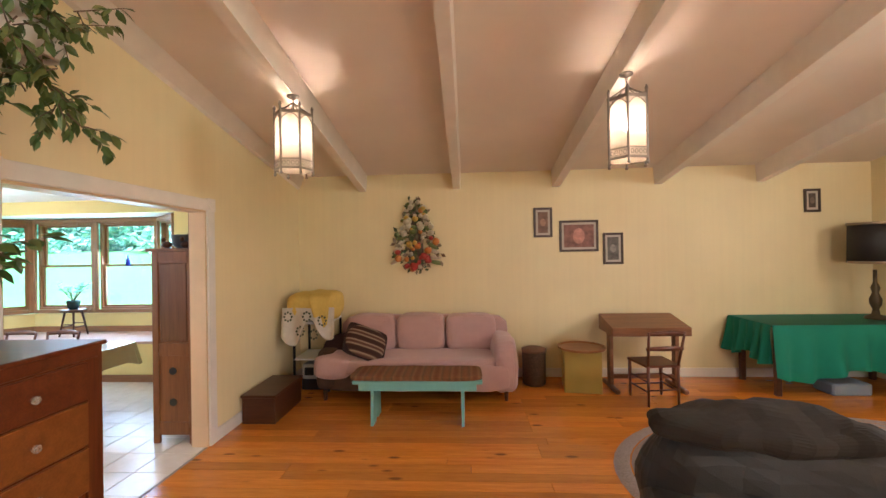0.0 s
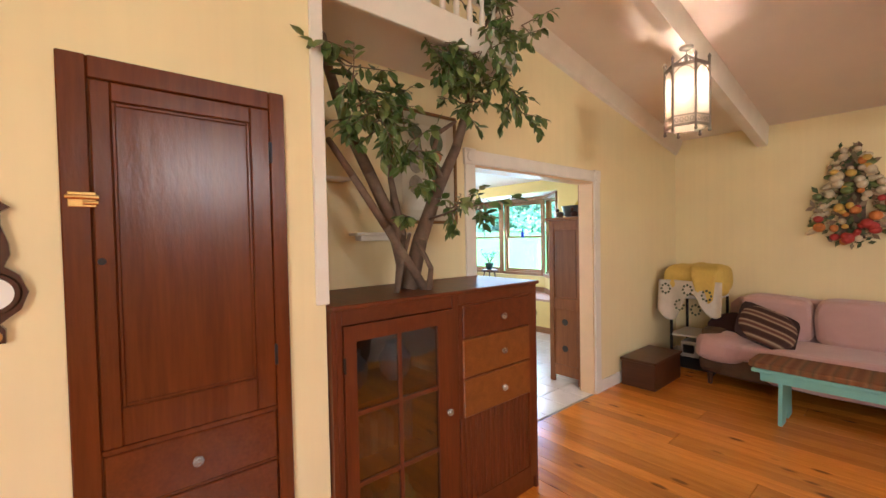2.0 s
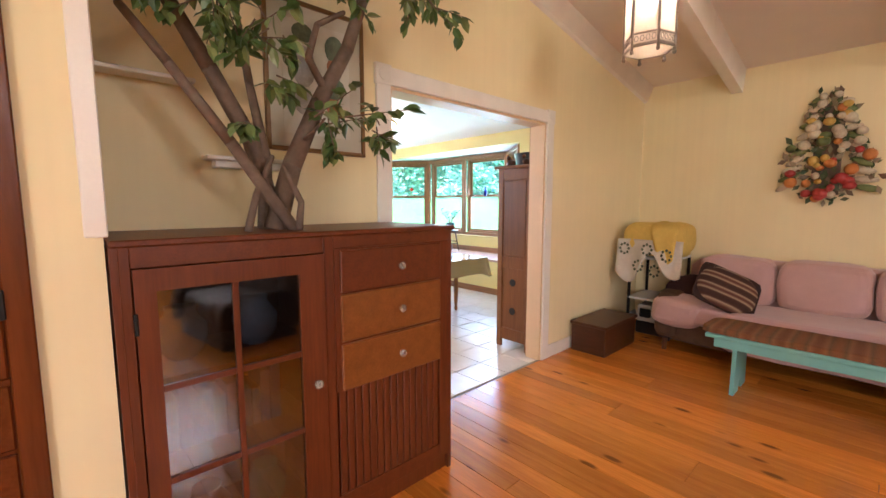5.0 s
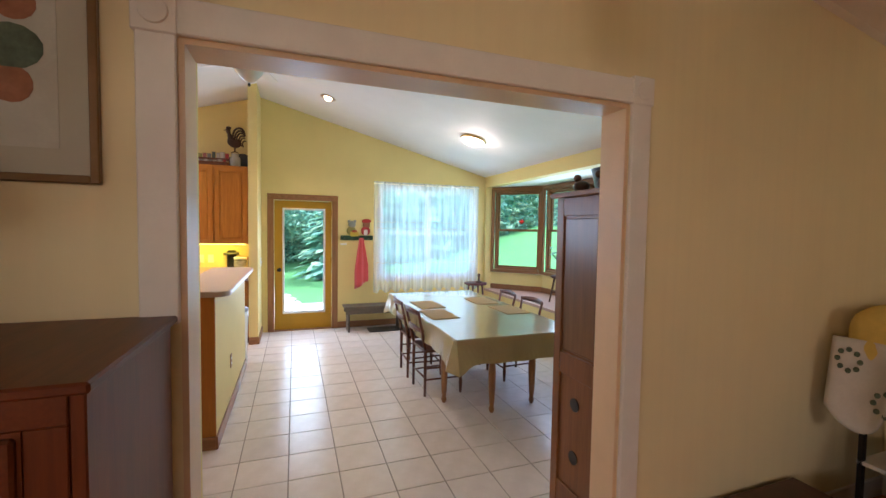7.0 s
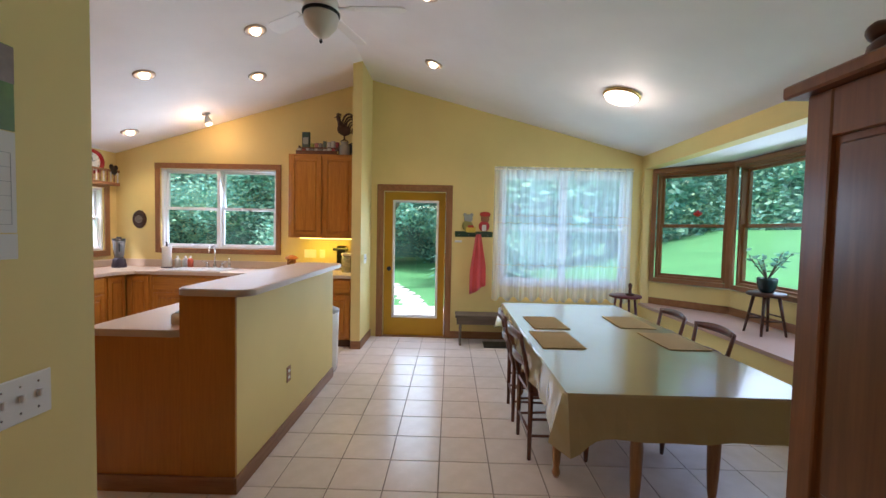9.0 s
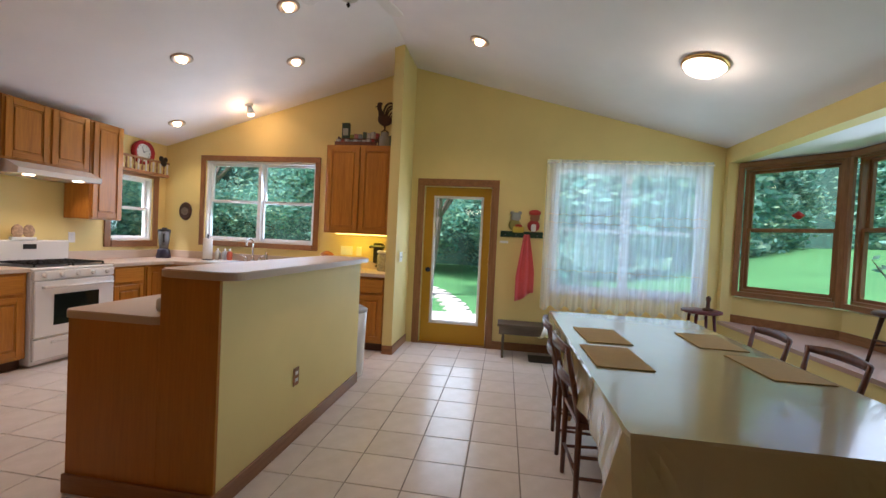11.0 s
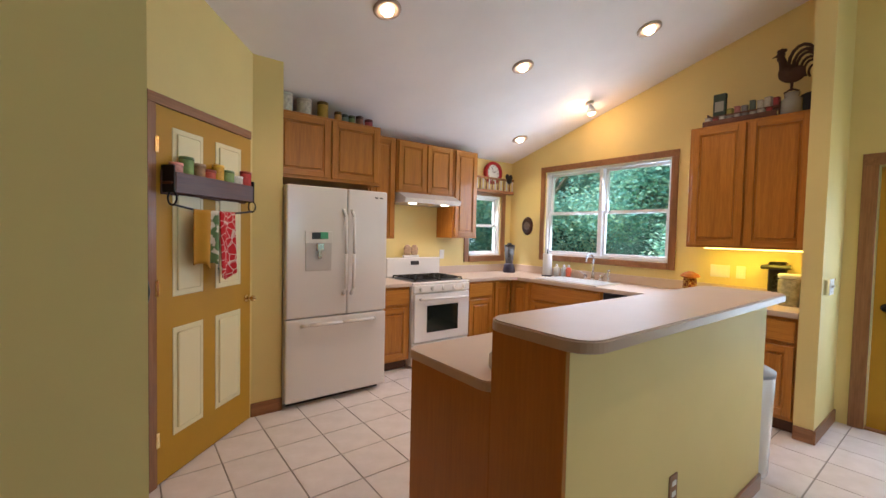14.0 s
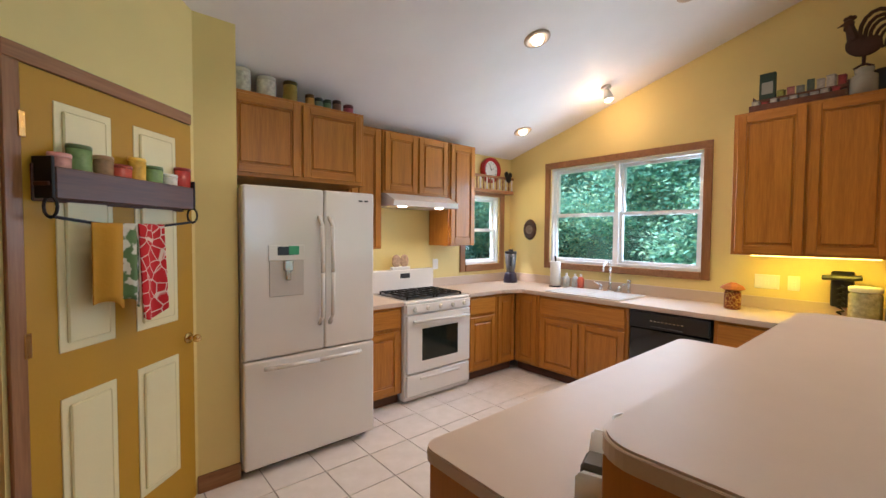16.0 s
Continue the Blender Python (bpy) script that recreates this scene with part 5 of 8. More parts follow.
potted_plant("potted_plant", "leafy jade plant in a dark pot in the bay window", (-6.12, 6.24, SEAT_Z + 0.40), 0.30, 0.22, 12, 5, 0.075, plain("dark_glazed_pot", (0.02, 0.05, 0.05), 0.25))
single("suncatcher", turned([(0.006, 0), (0.05, 0.03), (0.055, 0.045), (0.02, 0.07), (0.008, 0.085)], 10), plain("red_glass", (0.55, 0.03, 0.02), 0.2), "small red bird-shaped suncatcher on the window", "ornament", (-7.36, 6.29, 1.73), 0, smooth=True)
single("bottle", turned([(0.03, 0), (0.032, 0.09), (0.012, 0.12), (0.012, 0.17)], 12), plain("cobalt_glass", (0.01, 0.02, 0.30), 0.1), "small cobalt blue bottle on the window rail", "bottle", (-5.50, 6.545, 1.605 + 0.01), smooth=True)

# tall hutch beside the opening
t = thing("hutch", "tall brown pine hutch with cut-out feet and round holes", "cabinet", (-3.09, 4.0, 0))
hw = M["hutch_wood"]
part("side_panel", wall_mesh("x", 0.012, 0.024, 0.035, 0.39, 0.12, 1.80), hw, t)
for x in (0.0, 0.35):
    part("stile", bx(x, 0.0, 0.0, x + 0.06, 0.03, 1.80, 0.003), hw, t)
for z0, z1 in ((0.08, 0.20), (0.82, 0.94), (1.70, 1.80)):
    part("rail", bx(0.06, 0.001, z0, 0.35, 0.03, z1, 0.003), hw, t)
part("upper_panel", bx(0.075, 0.006, 0.955, 0.335, 0.02, 1.685, 0.004), wood("dark_pine_panel", (0.10, 0.038, 0.015), (0.20, 0.08, 0.03), "z", 0.3, 0.7, 0.3), t)
# black discs paint the dark inside of the round holes; nothing is cut
for z in (0.676, 0.383):
    part("hole", rd((0.19, 0.012, z), (0.19, 0.008, z), 0.036, 0.036, 20), M["black"], t, "black disc for the shade in a round cut-out")
part("body", bx(0.02, 0.03, 0.10, 0.405, 0.88, 1.80), hw, t)
part("front_door", bx(0.0, 0.05, 0.14, 0.02, 0.86, 1.76, 0.004), hw, t)
for y in (0.03, 0.84):
    part("foot", bx(0.36, y, 0.0, 0.40, y + 0.04, 0.10), hw, t)
part("top", bx(-0.035, -0.03, 1.80, 0.41, 0.91, 1.83, 0.005), hw, t)
t = thing("roasting_pan", "old grey enamel kettle pan on the hutch", "pan", (-2.90, 4.32, 1.83))
part("bowl", turned([(0.13, 0), (0.17, 0.03), (0.19, 0.13), (0.195, 0.135), (0.18, 0.135), (0.16, 0.04), (0.02, 0.02)], 24), plain("grey_enamel", (0.10, 0.10, 0.10), 0.35, 0.4), t, "", True)
part("handle", tube(bmesh.new(), [(0.19, 0, 0.10), (0.23, 0, 0.13), (0.19, 0, 0.15)], 0.007), M["iron"], t)
t = thing("duck_decoy", "small dark carved wooden duck on the hutch", "ornament", (-3.0, 4.09, 1.83))
bm = ball(bmesh.new(), (0, 0, 0.035), 0.045, 12, 0.75)
ball(bm, (-0.035, 0, 0.085), 0.022, 10)
part("body", bm, M["dark_wood"], t, "", True)
copy_thing(t, pose(-2.82, 4.10, 1.83, 0, 0, 70))
t = thing("gourd", "yellow gourd lying in the pan on the hutch", "ornament", (-2.9, 4.34, 1.91))
part("body", turned([(0.01, 0), (0.06, 0.03), (0.065, 0.07), (0.03, 0.12), (0.022, 0.17), (0.01, 0.19)], 14), plain("yellow_gourd", (0.60, 0.42, 0.05), 0.4), t, "", True)

# calendar and switch plate on the stub wall
M["paper"] = plain("white_paper", (0.74, 0.73, 0.70), 0.7, var=0.02, relief=0.05)
t = thing("wall_calendar", "wall calendar with a bear photograph above an August grid", "calendar", (-2.862, 2.152, 1.40), 180)
t.matrix_world = t.matrix_world @ Matrix.Diagonal((0.96, 1, 0.985, 1))
part("photo_page", bx(0, -0.004, 0.315, 0.305, 0, 0.52), plain("meadow_print", (0.10, 0.20, 0.03), 0.4, var=0.4, scale=14), t, "photograph of a green meadow")
part("photo_sky", bx(0.0, -0.0055, 0.43, 0.305, -0.004, 0.518), plain("brown_print", (0.22, 0.16, 0.13), 0.4, var=0.3, scale=20), t, "brown photographed fence")
bear = [(0.125, 0.345), (0.138, 0.345), (0.145, 0.372), (0.156, 0.34), (0.172, 0.34), (0.178, 0.375), (0.196, 0.352), (0.212, 0.36), (0.208, 0.40), (0.198, 0.435), (0.196, 0.462), (0.214, 0.492), (0.206, 0.504), (0.184, 0.488), (0.172, 0.482), (0.160, 0.486), (0.140, 0.510), (0.128, 0.512), (0.130, 0.49), (0.139, 0.462), (0.135, 0.43), (0.128, 0.39)]
bm = slab(bmesh.new(), bear, 0.0055, 0.0062)
bmesh.ops.transform(bm, matrix=Matrix.Rotation(radians(90), 4, "X"), verts=bm.verts)
part("printed_bear", bm, plain("bear_print", (0.035, 0.022, 0.015), 0.5), t, "printed dark bear")
part("month_page", bx(0, -0.004, 0.065, 0.305, 0, 0.312), M["paper"], t)
part("advert_strip", bx(0, -0.005, 0.0, 0.305, 0, 0.062), M["paper"], t)
bm = bmesh.new()
for k in range(6):
    box(bm, 0.012, -0.0048, 0.085 + k * 0.035, 0.293, -0.004, 0.0862 + k * 0.035)
for k in range(8):
    box(bm, 0.012 + k * 0.04, -0.0048, 0.085, 0.0132 + k * 0.04, -0.004, 0.26)
part("grid", bm, plain("grey_ink", (0.42, 0.42, 0.42), 0.7), t)
M["ink"] = plain("black_ink", (0.03, 0.03, 0.035), 0.6)


def writing(name, text, at, rz, size, m, parent=None, label="", tilt=90):
    c = bpy.data.curves.new(name, "FONT")
    c.body, c.size, c.extrude, c.align_x = text, size, 0.0006, "CENTER"
    tmp = bpy.data.objects.new(name, c)
    me = bpy.data.meshes.new_from_object(tmp)
    bpy.data.objects.remove(tmp)
    me.materials.append(m)
    ob = new(name, me)
    ob.matrix_world = pose(*at, tilt, 0, rz)
    if parent:
        ob.parent = parent
    return tagged(ob, label) if label else ob


writing("lettering", "AUGUST", (0.153, -0.0048, 0.283), 0, 0.018, M["ink"], t, "printed month name")
part("logo_bar", bx(0.09, -0.0062, 0.028, 0.22, -0.005, 0.044), M["ink"], t, "plain dark advert bar")
part("logo_bar", bx(0.06, -0.0062, 0.012, 0.25, -0.005, 0.018), plain("grey_bar", (0.35, 0.35, 0.36), 0.6), t)


def plate(name, label, at, rz, gangs, kind="switch", m=None):
    t = thing(name, label, "switch plate", at, rz)
    w = 0.045 * gangs + 0.03
    pl = part("plate", bx(-w / 2, -0.006, -0.058, w / 2, 0, 0.058, 0.003), m or M["white"], t)
    for k in range(gangs):
        x = -w / 2 + 0.0375 + k * 0.045
        if kind == "switch":
            part("toggle", bx(x - 0.005, -0.018, -0.006, x + 0.005, -0.006, 0.014, 0.002), m or M["white"], pl)
            part("screw", rd((x, -0.0072, 0.034), (x, -0.006, 0.034), 0.003, 0.003, 8), M["chrome"], pl)
            part("screw", rd((x, -0.0072, -0.034), (x, -0.006, -0.034), 0.003, 0.003, 8), M["chrome"], pl)
        else:
            for z in (0.02, -0.024):
                part("socket", bx(x - 0.012, -0.0075, z - 0.012, x + 0.012, -0.006, z + 0.014, 0.002), m or M["white"], pl)
    return t


plate("switch_plate", "white four-gang switch plate on yellow wall", (-3.13, 2.15, 1.045), 180, 4)
plate("outlet", "white two-gang outlet plate above the counter", (WX, 1.27, 1.14), 90, 3, "outlet")
plate("outlet", "white outlet plate above the counter", (WX, 1.44, 1.14), 90, 1, "outlet")
plate("switch_plate", "white switch plate on the pier", (-7.36, 2.14, 1.12), 180, 2)
plate("outlet", "white outlet plate behind the range", (-6.60, SY, 1.17), 180, 1, "outlet")

# tall built-in oven cabinet
t = thing("oven_cabinet", "tall oak cabinet housing a black wall oven", "cabinet", (-3.35, 2.02, 0), 270)
part("face_frame", wall_mesh("x", 0.0, 0.02, 0.0, 1.94, 0.0, 2.60, [(0.83, 1.325, 1.41, 1.497)]), M["oak"], t)
part("body", bx(0, 0.32, 0, 1.94, 0.66, 2.60), M["oak"], t)
part("side_panel", bx(0, 0.02, 0, 0.02, 0.32, 2.60), M["oak"], t)
part("side_panel", bx(1.92, 0.02, 0, 1.94, 0.32, 2.60), M["oak"], t)
part("top_panel", bx(0.02, 0.02, 2.58, 1.92, 0.32, 2.60), M["oak"], t)
part("niche_floor", bx(0.80, 0.02, 1.30, 1.44, 0.32, 1.325), M["dark_wood"], t)
part("niche_ceiling", bx(0.80, 0.02, 1.497, 1.44, 0.32, 1.52), M["dark_wood"], t)
for x in (0.81, 1.41):
    part("niche_side", bx(x, 0.02, 1.325, x + 0.02, 0.32, 1.497), M["dark_wood"], t)
for x0, x1 in ((0.04, 0.74), (0.79, 1.69)):
    panel_door(t, x0, 1.74, x1, 2.52, M["oak"], M["oak_x"])
    panel_door(t, x0, 0.12, x1, 0.64, M["oak"], M["oak_x"])
ov = part("oven", bx(0.83, -0.012, 1.02, 1.41, 0.0, 1.322, 0.004), M["black"], t, "black built-in oven front")
part("oven_glass", bx(0.85, -0.018, 1.05, 1.39, -0.012, 1.312, 0.003), M["dark_glass"], ov, "glossy dark oven glass")
part("steel_trim", bx(0.83, -0.016, 1.02, 1.41, -0.012, 1.044, 0.002), M["chrome"], ov, "brushed steel trim strip")
part("handle", tube(bmesh.new(), [(1.225, -0.018 - 0.052 * math.sin(math.pi * k / 8), 1.06 + 0.25 * k / 8) for k in range(9)], 0.011), M["black"], ov, "curved black handle", True)
# shelf with cups and towels on the pantry door
M["shelf_wood"] = wood("walnut_shelf_wood", (0.055, 0.018, 0.008), (0.12, 0.042, 0.018), "x", 0.5, 1.0, 0.1)
t = thing("towel_shelf", "dark wood shelf with iron towel rail on the pantry door", "shelf", on_pantry(0.095, 1.60, 0.014), pang)
t.matrix_world = t.matrix_world @ Matrix.Diagonal((0.985, 0.72, 1, 1))
part("back_board", bx(0.0, -0.014, 0.02, 0.77, 0.0, 0.155, 0.004), M["shelf_wood"], t)
part("shelf_board", bx(0.0, -0.10, 0.075, 0.77, -0.014, 0.09, 0.003), M["shelf_wood"], t)
part("front_board", bx(0.02, -0.112, 0.03, 0.75, -0.10, 0.145, 0.004), M["shelf_wood"], t)
for x in (0.012, 0.758):
    pts = [(x, -0.09 + 0.038 * math.cos(radians(a)), 0.0 + 0.038 * math.sin(radians(a))) for a in range(0, 361, 30)]
    part("ring", tube(bmesh.new(), pts, 0.006, 6), M["iron"], t, "dark iron ring")
    part("bracket", bx(x - 0.006, -0.112, 0.03, x + 0.006, 0.0, 0.18, 0.003), M["iron"], t)
part("rail", tube(bmesh.new(), [(0.02 + 0.073 * k, -0.09, -0.035 - 0.03 * math.sin(math.pi * k / 10)) for k in range(11)], 0.006, 6), M["iron"], t, "twisted iron rail")
for k, (x, c, lab) in enumerate(((0.08, (0.62, 0.30, 0.26), "pink"), (0.16, (0.20, 0.33, 0.12), "green"), (0.27, (0.33, 0.20, 0.10), "brown floral"), (0.36, (0.60, 0.10, 0.06), "red"), (0.45, (0.70, 0.42, 0.05), "orange"), (0.55, (0.24, 0.40, 0.14), "green"), (0.66, (0.74, 0.70, 0.64), "white floral"), (0.755, (0.55, 0.05, 0.04), "red"))):
    r = 0.028 + 0.004 * (k % 2)
    tt = thing("cup", lab + " ceramic cup on the dark pantry shelf", "cup", on_pantry(0.095 + x * 0.95, 1.692, 0.049), pang, "cups on the shelf")
    tt.matrix_world = tt.matrix_world @ Matrix.Diagonal((1.35, 1, 1, 1))
    h = 0.105 + 0.022 * ((k * 5) % 3)
    part("bowl", turned([(r * 0.8, 0), (r, 0.02), (r * 1.05, h), (r * 0.9, h), (r * 0.85, 0.03)], 16), plain("cup_glaze", c, 0.25, var=0.45, scale=45), tt, "", True)
    part("rim", turned([(r * 1.06, h - 0.012), (r * 1.09, h - 0.004), (r * 1.03, h + 0.004), (r * 0.9, h)], 16), plain("cup_rim_glaze", mul(c, 0.6 if k % 2 else 1.5), 0.3), tt, "", True)


def print_cloth(name, base, mark, scale, edge):
    """Printed cotton: a net of lines or leafy blotches on a ground colour."""
    def build(nt, b):
        if edge:
            k = nt.nodes.new("ShaderNodeTexVoronoi")
            k.feature = "DISTANCE_TO_EDGE"
            k.inputs["Scale"].default_value = scale
            nt.links.new(coords(nt), k.inputs["Vector"])
            f = ramp(nt, k.outputs["Distance"], [(0.025, (1, 1, 1)), (0.05, (0, 0, 0))])
        else:
            f = ramp(nt, noise_tex(nt, coords(nt), scale, 2.0), [(0.48, (0, 0, 0)), (0.53, (1, 1, 1))])
        nt.links.new(mixc(nt, f, base, mark), b.inputs["Base Color"])
        b.inputs["Roughness"].default_value = 0.9
        bump(nt, b, noise_tex(nt, coords(nt), 200.0, 2.0), 0.4, 0.002)
    return shade(name, build)


prints = {"mustard": plain("towel_mustard", (0.50, 0.24, 0.012), 0.9, var=0.08, relief=0.5), "green": print_cloth("towel_green", (0.11, 0.19, 0.07), (0.66, 0.63, 0.52), 17, False), "red": print_cloth("towel_red", (0.56, 0.012, 0.016), (0.74, 0.58, 0.48), 19, True)}
for x, w, h, lab in ((0.275, 0.14, 0.345, "mustard yellow"), (0.375, 0.10, 0.35, "green leaf-patterned"), (0.492, 0.15, 0.405, "red patterned")):
    p = on_pantry(0.040 + x, 1.548, 0.085)
    hanging_cloth("dish_towel", lab + " dish towel folded over the iron rail", p, pang, w, w, h, prints[lab.split()[0]], 1, 0.03, int(x * 100))

# things on the counters
t = thing("blender", "dark blender with clear jar on the corner counter", "blender", (-7.60, -1.22, CH + 0.04))
part("base", turned([(0.085, 0), (0.085, 0.03), (0.07, 0.11), (0.055, 0.13)], 16), plain("dark_blue_base", (0.02, 0.015, 0.03), 0.3), t, "", True)
part("jar", turned([(0.05, 0.13), (0.06, 0.2), (0.075, 0.36), (0.072, 0.36)], 16), plain("smoky_jar", (0.14, 0.14, 0.14), 0.15), t, "grey glass jar", True)
part("lid", turned([(0.075, 0.36), (0.075, 0.385), (0.03, 0.39), (0.03, 0.41)], 16), M["black"], t, "", True)
part("handle", tube(bmesh.new(), [(0.05, 0.05, 0.33), (0.09, 0.08, 0.32), (0.09, 0.08, 0.22), (0.05, 0.04, 0.2)], 0.01), M["black"], t)
t = thing("paper_towel_holder", "white paper towel roll on a black stand", "paper towel", (-7.70, -0.64, CH + 0.04))
part("stand", turned([(0.07, 0), (0.07, 0.012), (0.012, 0.016), (0.01, 0.34), (0.016, 0.35)], 16), M["black"], t, "", True)
part("roll", turned([(0.055, 0.016), (0.058, 0.02), (0.058, 0.285), (0.055, 0.29)], 20), M["paper"], t, "white paper roll", True)
for x, y, c, lab in ((-7.74, -0.52, (0.60, 0.62, 0.58), "patterned white soap canister"), (-7.74, -0.41, (0.55, 0.58, 0.60), "clear soap bottle"), (-7.74, -0.34, (0.60, 0.12, 0.06), "red and white soap bottle")):
    t = thing("soap_bottle", lab + " beside the sink", "bottle", (x, y, CH + 0.04))
    part("body", turned([(0.035, 0), (0.036, 0.10), (0.028, 0.125), (0.012, 0.135)], 12), plain("soap_body", c, 0.3, var=0.3, scale=50), t, "", True)
    part("cap", turned([(0.014, 0.135), (0.014, 0.16), (0.008, 0.165)], 10), M["white"], t)
t = thing("sunflower_canister", "yellow sunflower-patterned canister with brown frill", "canister", (-7.66, 1.09, CH + 0.04))
part("body", turned([(0.055, 0), (0.06, 0.01), (0.058, 0.14), (0.05, 0.15)], 16), print_cloth("sunflower_print", (0.20, 0.05, 0.01), (0.68, 0.46, 0.10), 34, True), t, "", True)
part("frill", turned([(0.05, 0.15), (0.09, 0.165), (0.07, 0.19), (0.02, 0.215)], 9), plain("rust_cloth", (0.42, 0.14, 0.02), 0.8), t)
t = thing("wall_phone", "black wall telephone with a curled cord", "telephone", (WX + 0.002, 1.72, 1.0), 90)
part("body", bx(-0.06, -0.08, 0, 0.06, 0.0, 0.26, 0.01), M["black"], t)
part("handset", tube(bmesh.new(), [(-0.1, -0.09, 0.21), (-0.05, -0.11, 0.215), (0.05, -0.11, 0.215), (0.1, -0.09, 0.22)], 0.02), M["black"], t)
part("cord", tube(bmesh.new(), [(0.0 + 0.02 * math.sin(k * 2.1), -0.09 + 0.012 * math.cos(k * 2.1), 0.16 - 0.014 * k) for k in range(16)], 0.007, 6), M["black"], t)
for y, c, lab in ((1.85, (0.42, 0.40, 0.28), "clear glass storage jar with pale contents"), (2.03, (0.40, 0.38, 0.32), "glass jar with a red lid")):
    t = thing("storage_jar", lab + " on the counter", "jar", (-7.66, y, CH + 0.04))
    part("glass", turned([(0.075, 0), (0.085, 0.01), (0.085, 0.20), (0.07, 0.225)], 20), plain("jar_fill", c, 0.15, var=0.5, scale=30), t, "", True)
    part("lid", turned([(0.085, 0.222), (0.087, 0.25), (0.08, 0.256), (0.01, 0.257)], 20), plain("red_lid", (0.42, 0.03, 0.03), 0.4) if "red" in lab else M["white"], t, "", True)
t = thing("napkin_holder", "painted wooden napkin holder behind the range", "holder", (-6.08, -1.40, 1.14))
for s in (-1, 1):
    bm = bmesh.new()
    ball(bm, (s * 0.05, 0, 0.07), 0.055, 12)
    bmesh.ops.scale(bm, vec=(1, 0.2, 1.25), verts=bm.verts)
    bmesh.ops.translate(bm, vec=(0, 0, 0.0), verts=bm.verts)
    part("side", bm, plain("cream_brown_print", (0.52, 0.34, 0.20), 0.5, var=0.6, scale=40), t, "", True)
part("base", bx(-0.11, -0.02, 0, 0.11, 0.02, 0.03, 0.004), M["white"], t)
t = thing("mug", "white mug with a green leaf on the island counter", "mug", (-4.72, 1.64, 0.94))
part("bowl", turned([(0.035, 0), (0.045, 0.01), (0.05, 0.095), (0.045, 0.095), (0.04, 0.02)], 20), M["white"], t, "", True)
part("handle", tube(bmesh.new(), [(0.045, 0, 0.08), (0.08, 0, 0.07), (0.08, 0, 0.035), (0.045, 0, 0.025)], 0.006), M["white"], t)
t = thing("trash_can", "white plastic bin at the island's end", "bin", (-6.42, 1.93, 0))
part("body", turned([(0.11, 0), (0.125, 0.02), (0.14, 0.62), (0.13, 0.63)], 20), M["appliance"], t, "", True)
part("lid", turned([(0.142, 0.62), (0.142, 0.65), (0.06, 0.69), (0.01, 0.695)], 20), plain("grey_lid", (0.35, 0.36, 0.38), 0.4), t, "", True)

# wall ornaments of the kitchen
t = thing("wall_clock", "round red-rimmed clock with white dial", "clock", (-7.44, SY + 0.01, 2.20 + 0.10), 180)
bm = bmesh.new()
lathe(bm, [(0.10, 0), (0.150, 0.0), (0.158, 0.04), (0.145, 0.075), (0.118, 0.06), (0.112, 0.035)], 28, m=pose(0, 0, 0, 90))
part("rim", bm, plain("red_gloss", (0.42, 0.015, 0.02), 0.25), t, "glossy red rim", True)
part("dial", rd((0, -0.03, 0), (0, -0.042, 0), 0.114, 0.112, 28), M["white"], t)
for a, L in ((60, 0.055), (-20, 0.085)):
    part("clock_hand", rd((0, -0.046, 0), (L * math.sin(radians(a)), -0.046, L * math.cos(radians(a))), 0.004, 0.002, 6), M["ink"], t)
for k in range(12):
    a = radians(30 * k)
    part("hour_mark", bx(0.094 * math.sin(a) - 0.004, -0.0435, 0.094 * math.cos(a) - 0.008, 0.094 * math.sin(a) + 0.004, -0.042, 0.094 * math.cos(a) + 0.008), M["ink"], t)
t = thing("spindle_rack", "brown wooden spindle rack above the small window", "rack", (-6.96, SY, 2.03), 180)
part("lower_rail", bx(0, -0.10, 0, 0.86, -0.08, 0.03, 0.004), M["trim_oak_x"], t)
part("top_rail", bx(0, -0.10, 0.17, 0.86, -0.08, 0.20, 0.004), M["trim_oak_x"], t)
part("shelf_board", bx(0, -0.10, -0.012, 0.86, 0.0, 0.0, 0.002), M["trim_oak_x"], t)
for k in range(15):
    part("spindle", turned([(0.008, 0.03), (0.012, 0.06), (0.007, 0.10), (0.012, 0.14), (0.008, 0.17)], 8, (0.03 + 0.057 * k, -0.09, 0)), M["leg_wood"] if k % 2 else M["white"], t, "", True)
t = thing("rooster_plaque", "small dark iron rooster plaque by the corner", "ornament", (-7.70, SY + 0.115, 2.15), 180)
bm = bmesh.new()
for c, r in (((0, 0, 0.06), 0.05), ((0.03, 0, 0.11), 0.035), ((-0.04, 0, 0.11), 0.04)):
    ball(bm, c, r, 10)
bmesh.ops.scale(bm, vec=(1, 0.3, 1), verts=bm.verts)
part("body", bm, M["iron"], t, "", True)
t = thing("oval_plaque", "dark brown oval wooden plaque on the yellow wall", "plaque", (WX, -1.14, 1.57), 90)
bm = bmesh.new()
lathe(bm, [(0.005, 0.018), (0.07, 0.016), (0.085, 0.022), (0.095, 0.012), (0.10, 0.0)], 24, m=Matrix.Diagonal((1, 1, 1.3, 1)) @ pose(0, 0, 0, 90))
part("board", bm, M["dark_wood"], t, "", True)
part("print", rd((0, -0.019, 0), (0, -0.021, 0), 0.055, 0.055, 20), plain("muted_print", (0.20, 0.13, 0.09), 0.5, var=0.6, scale=40), t)

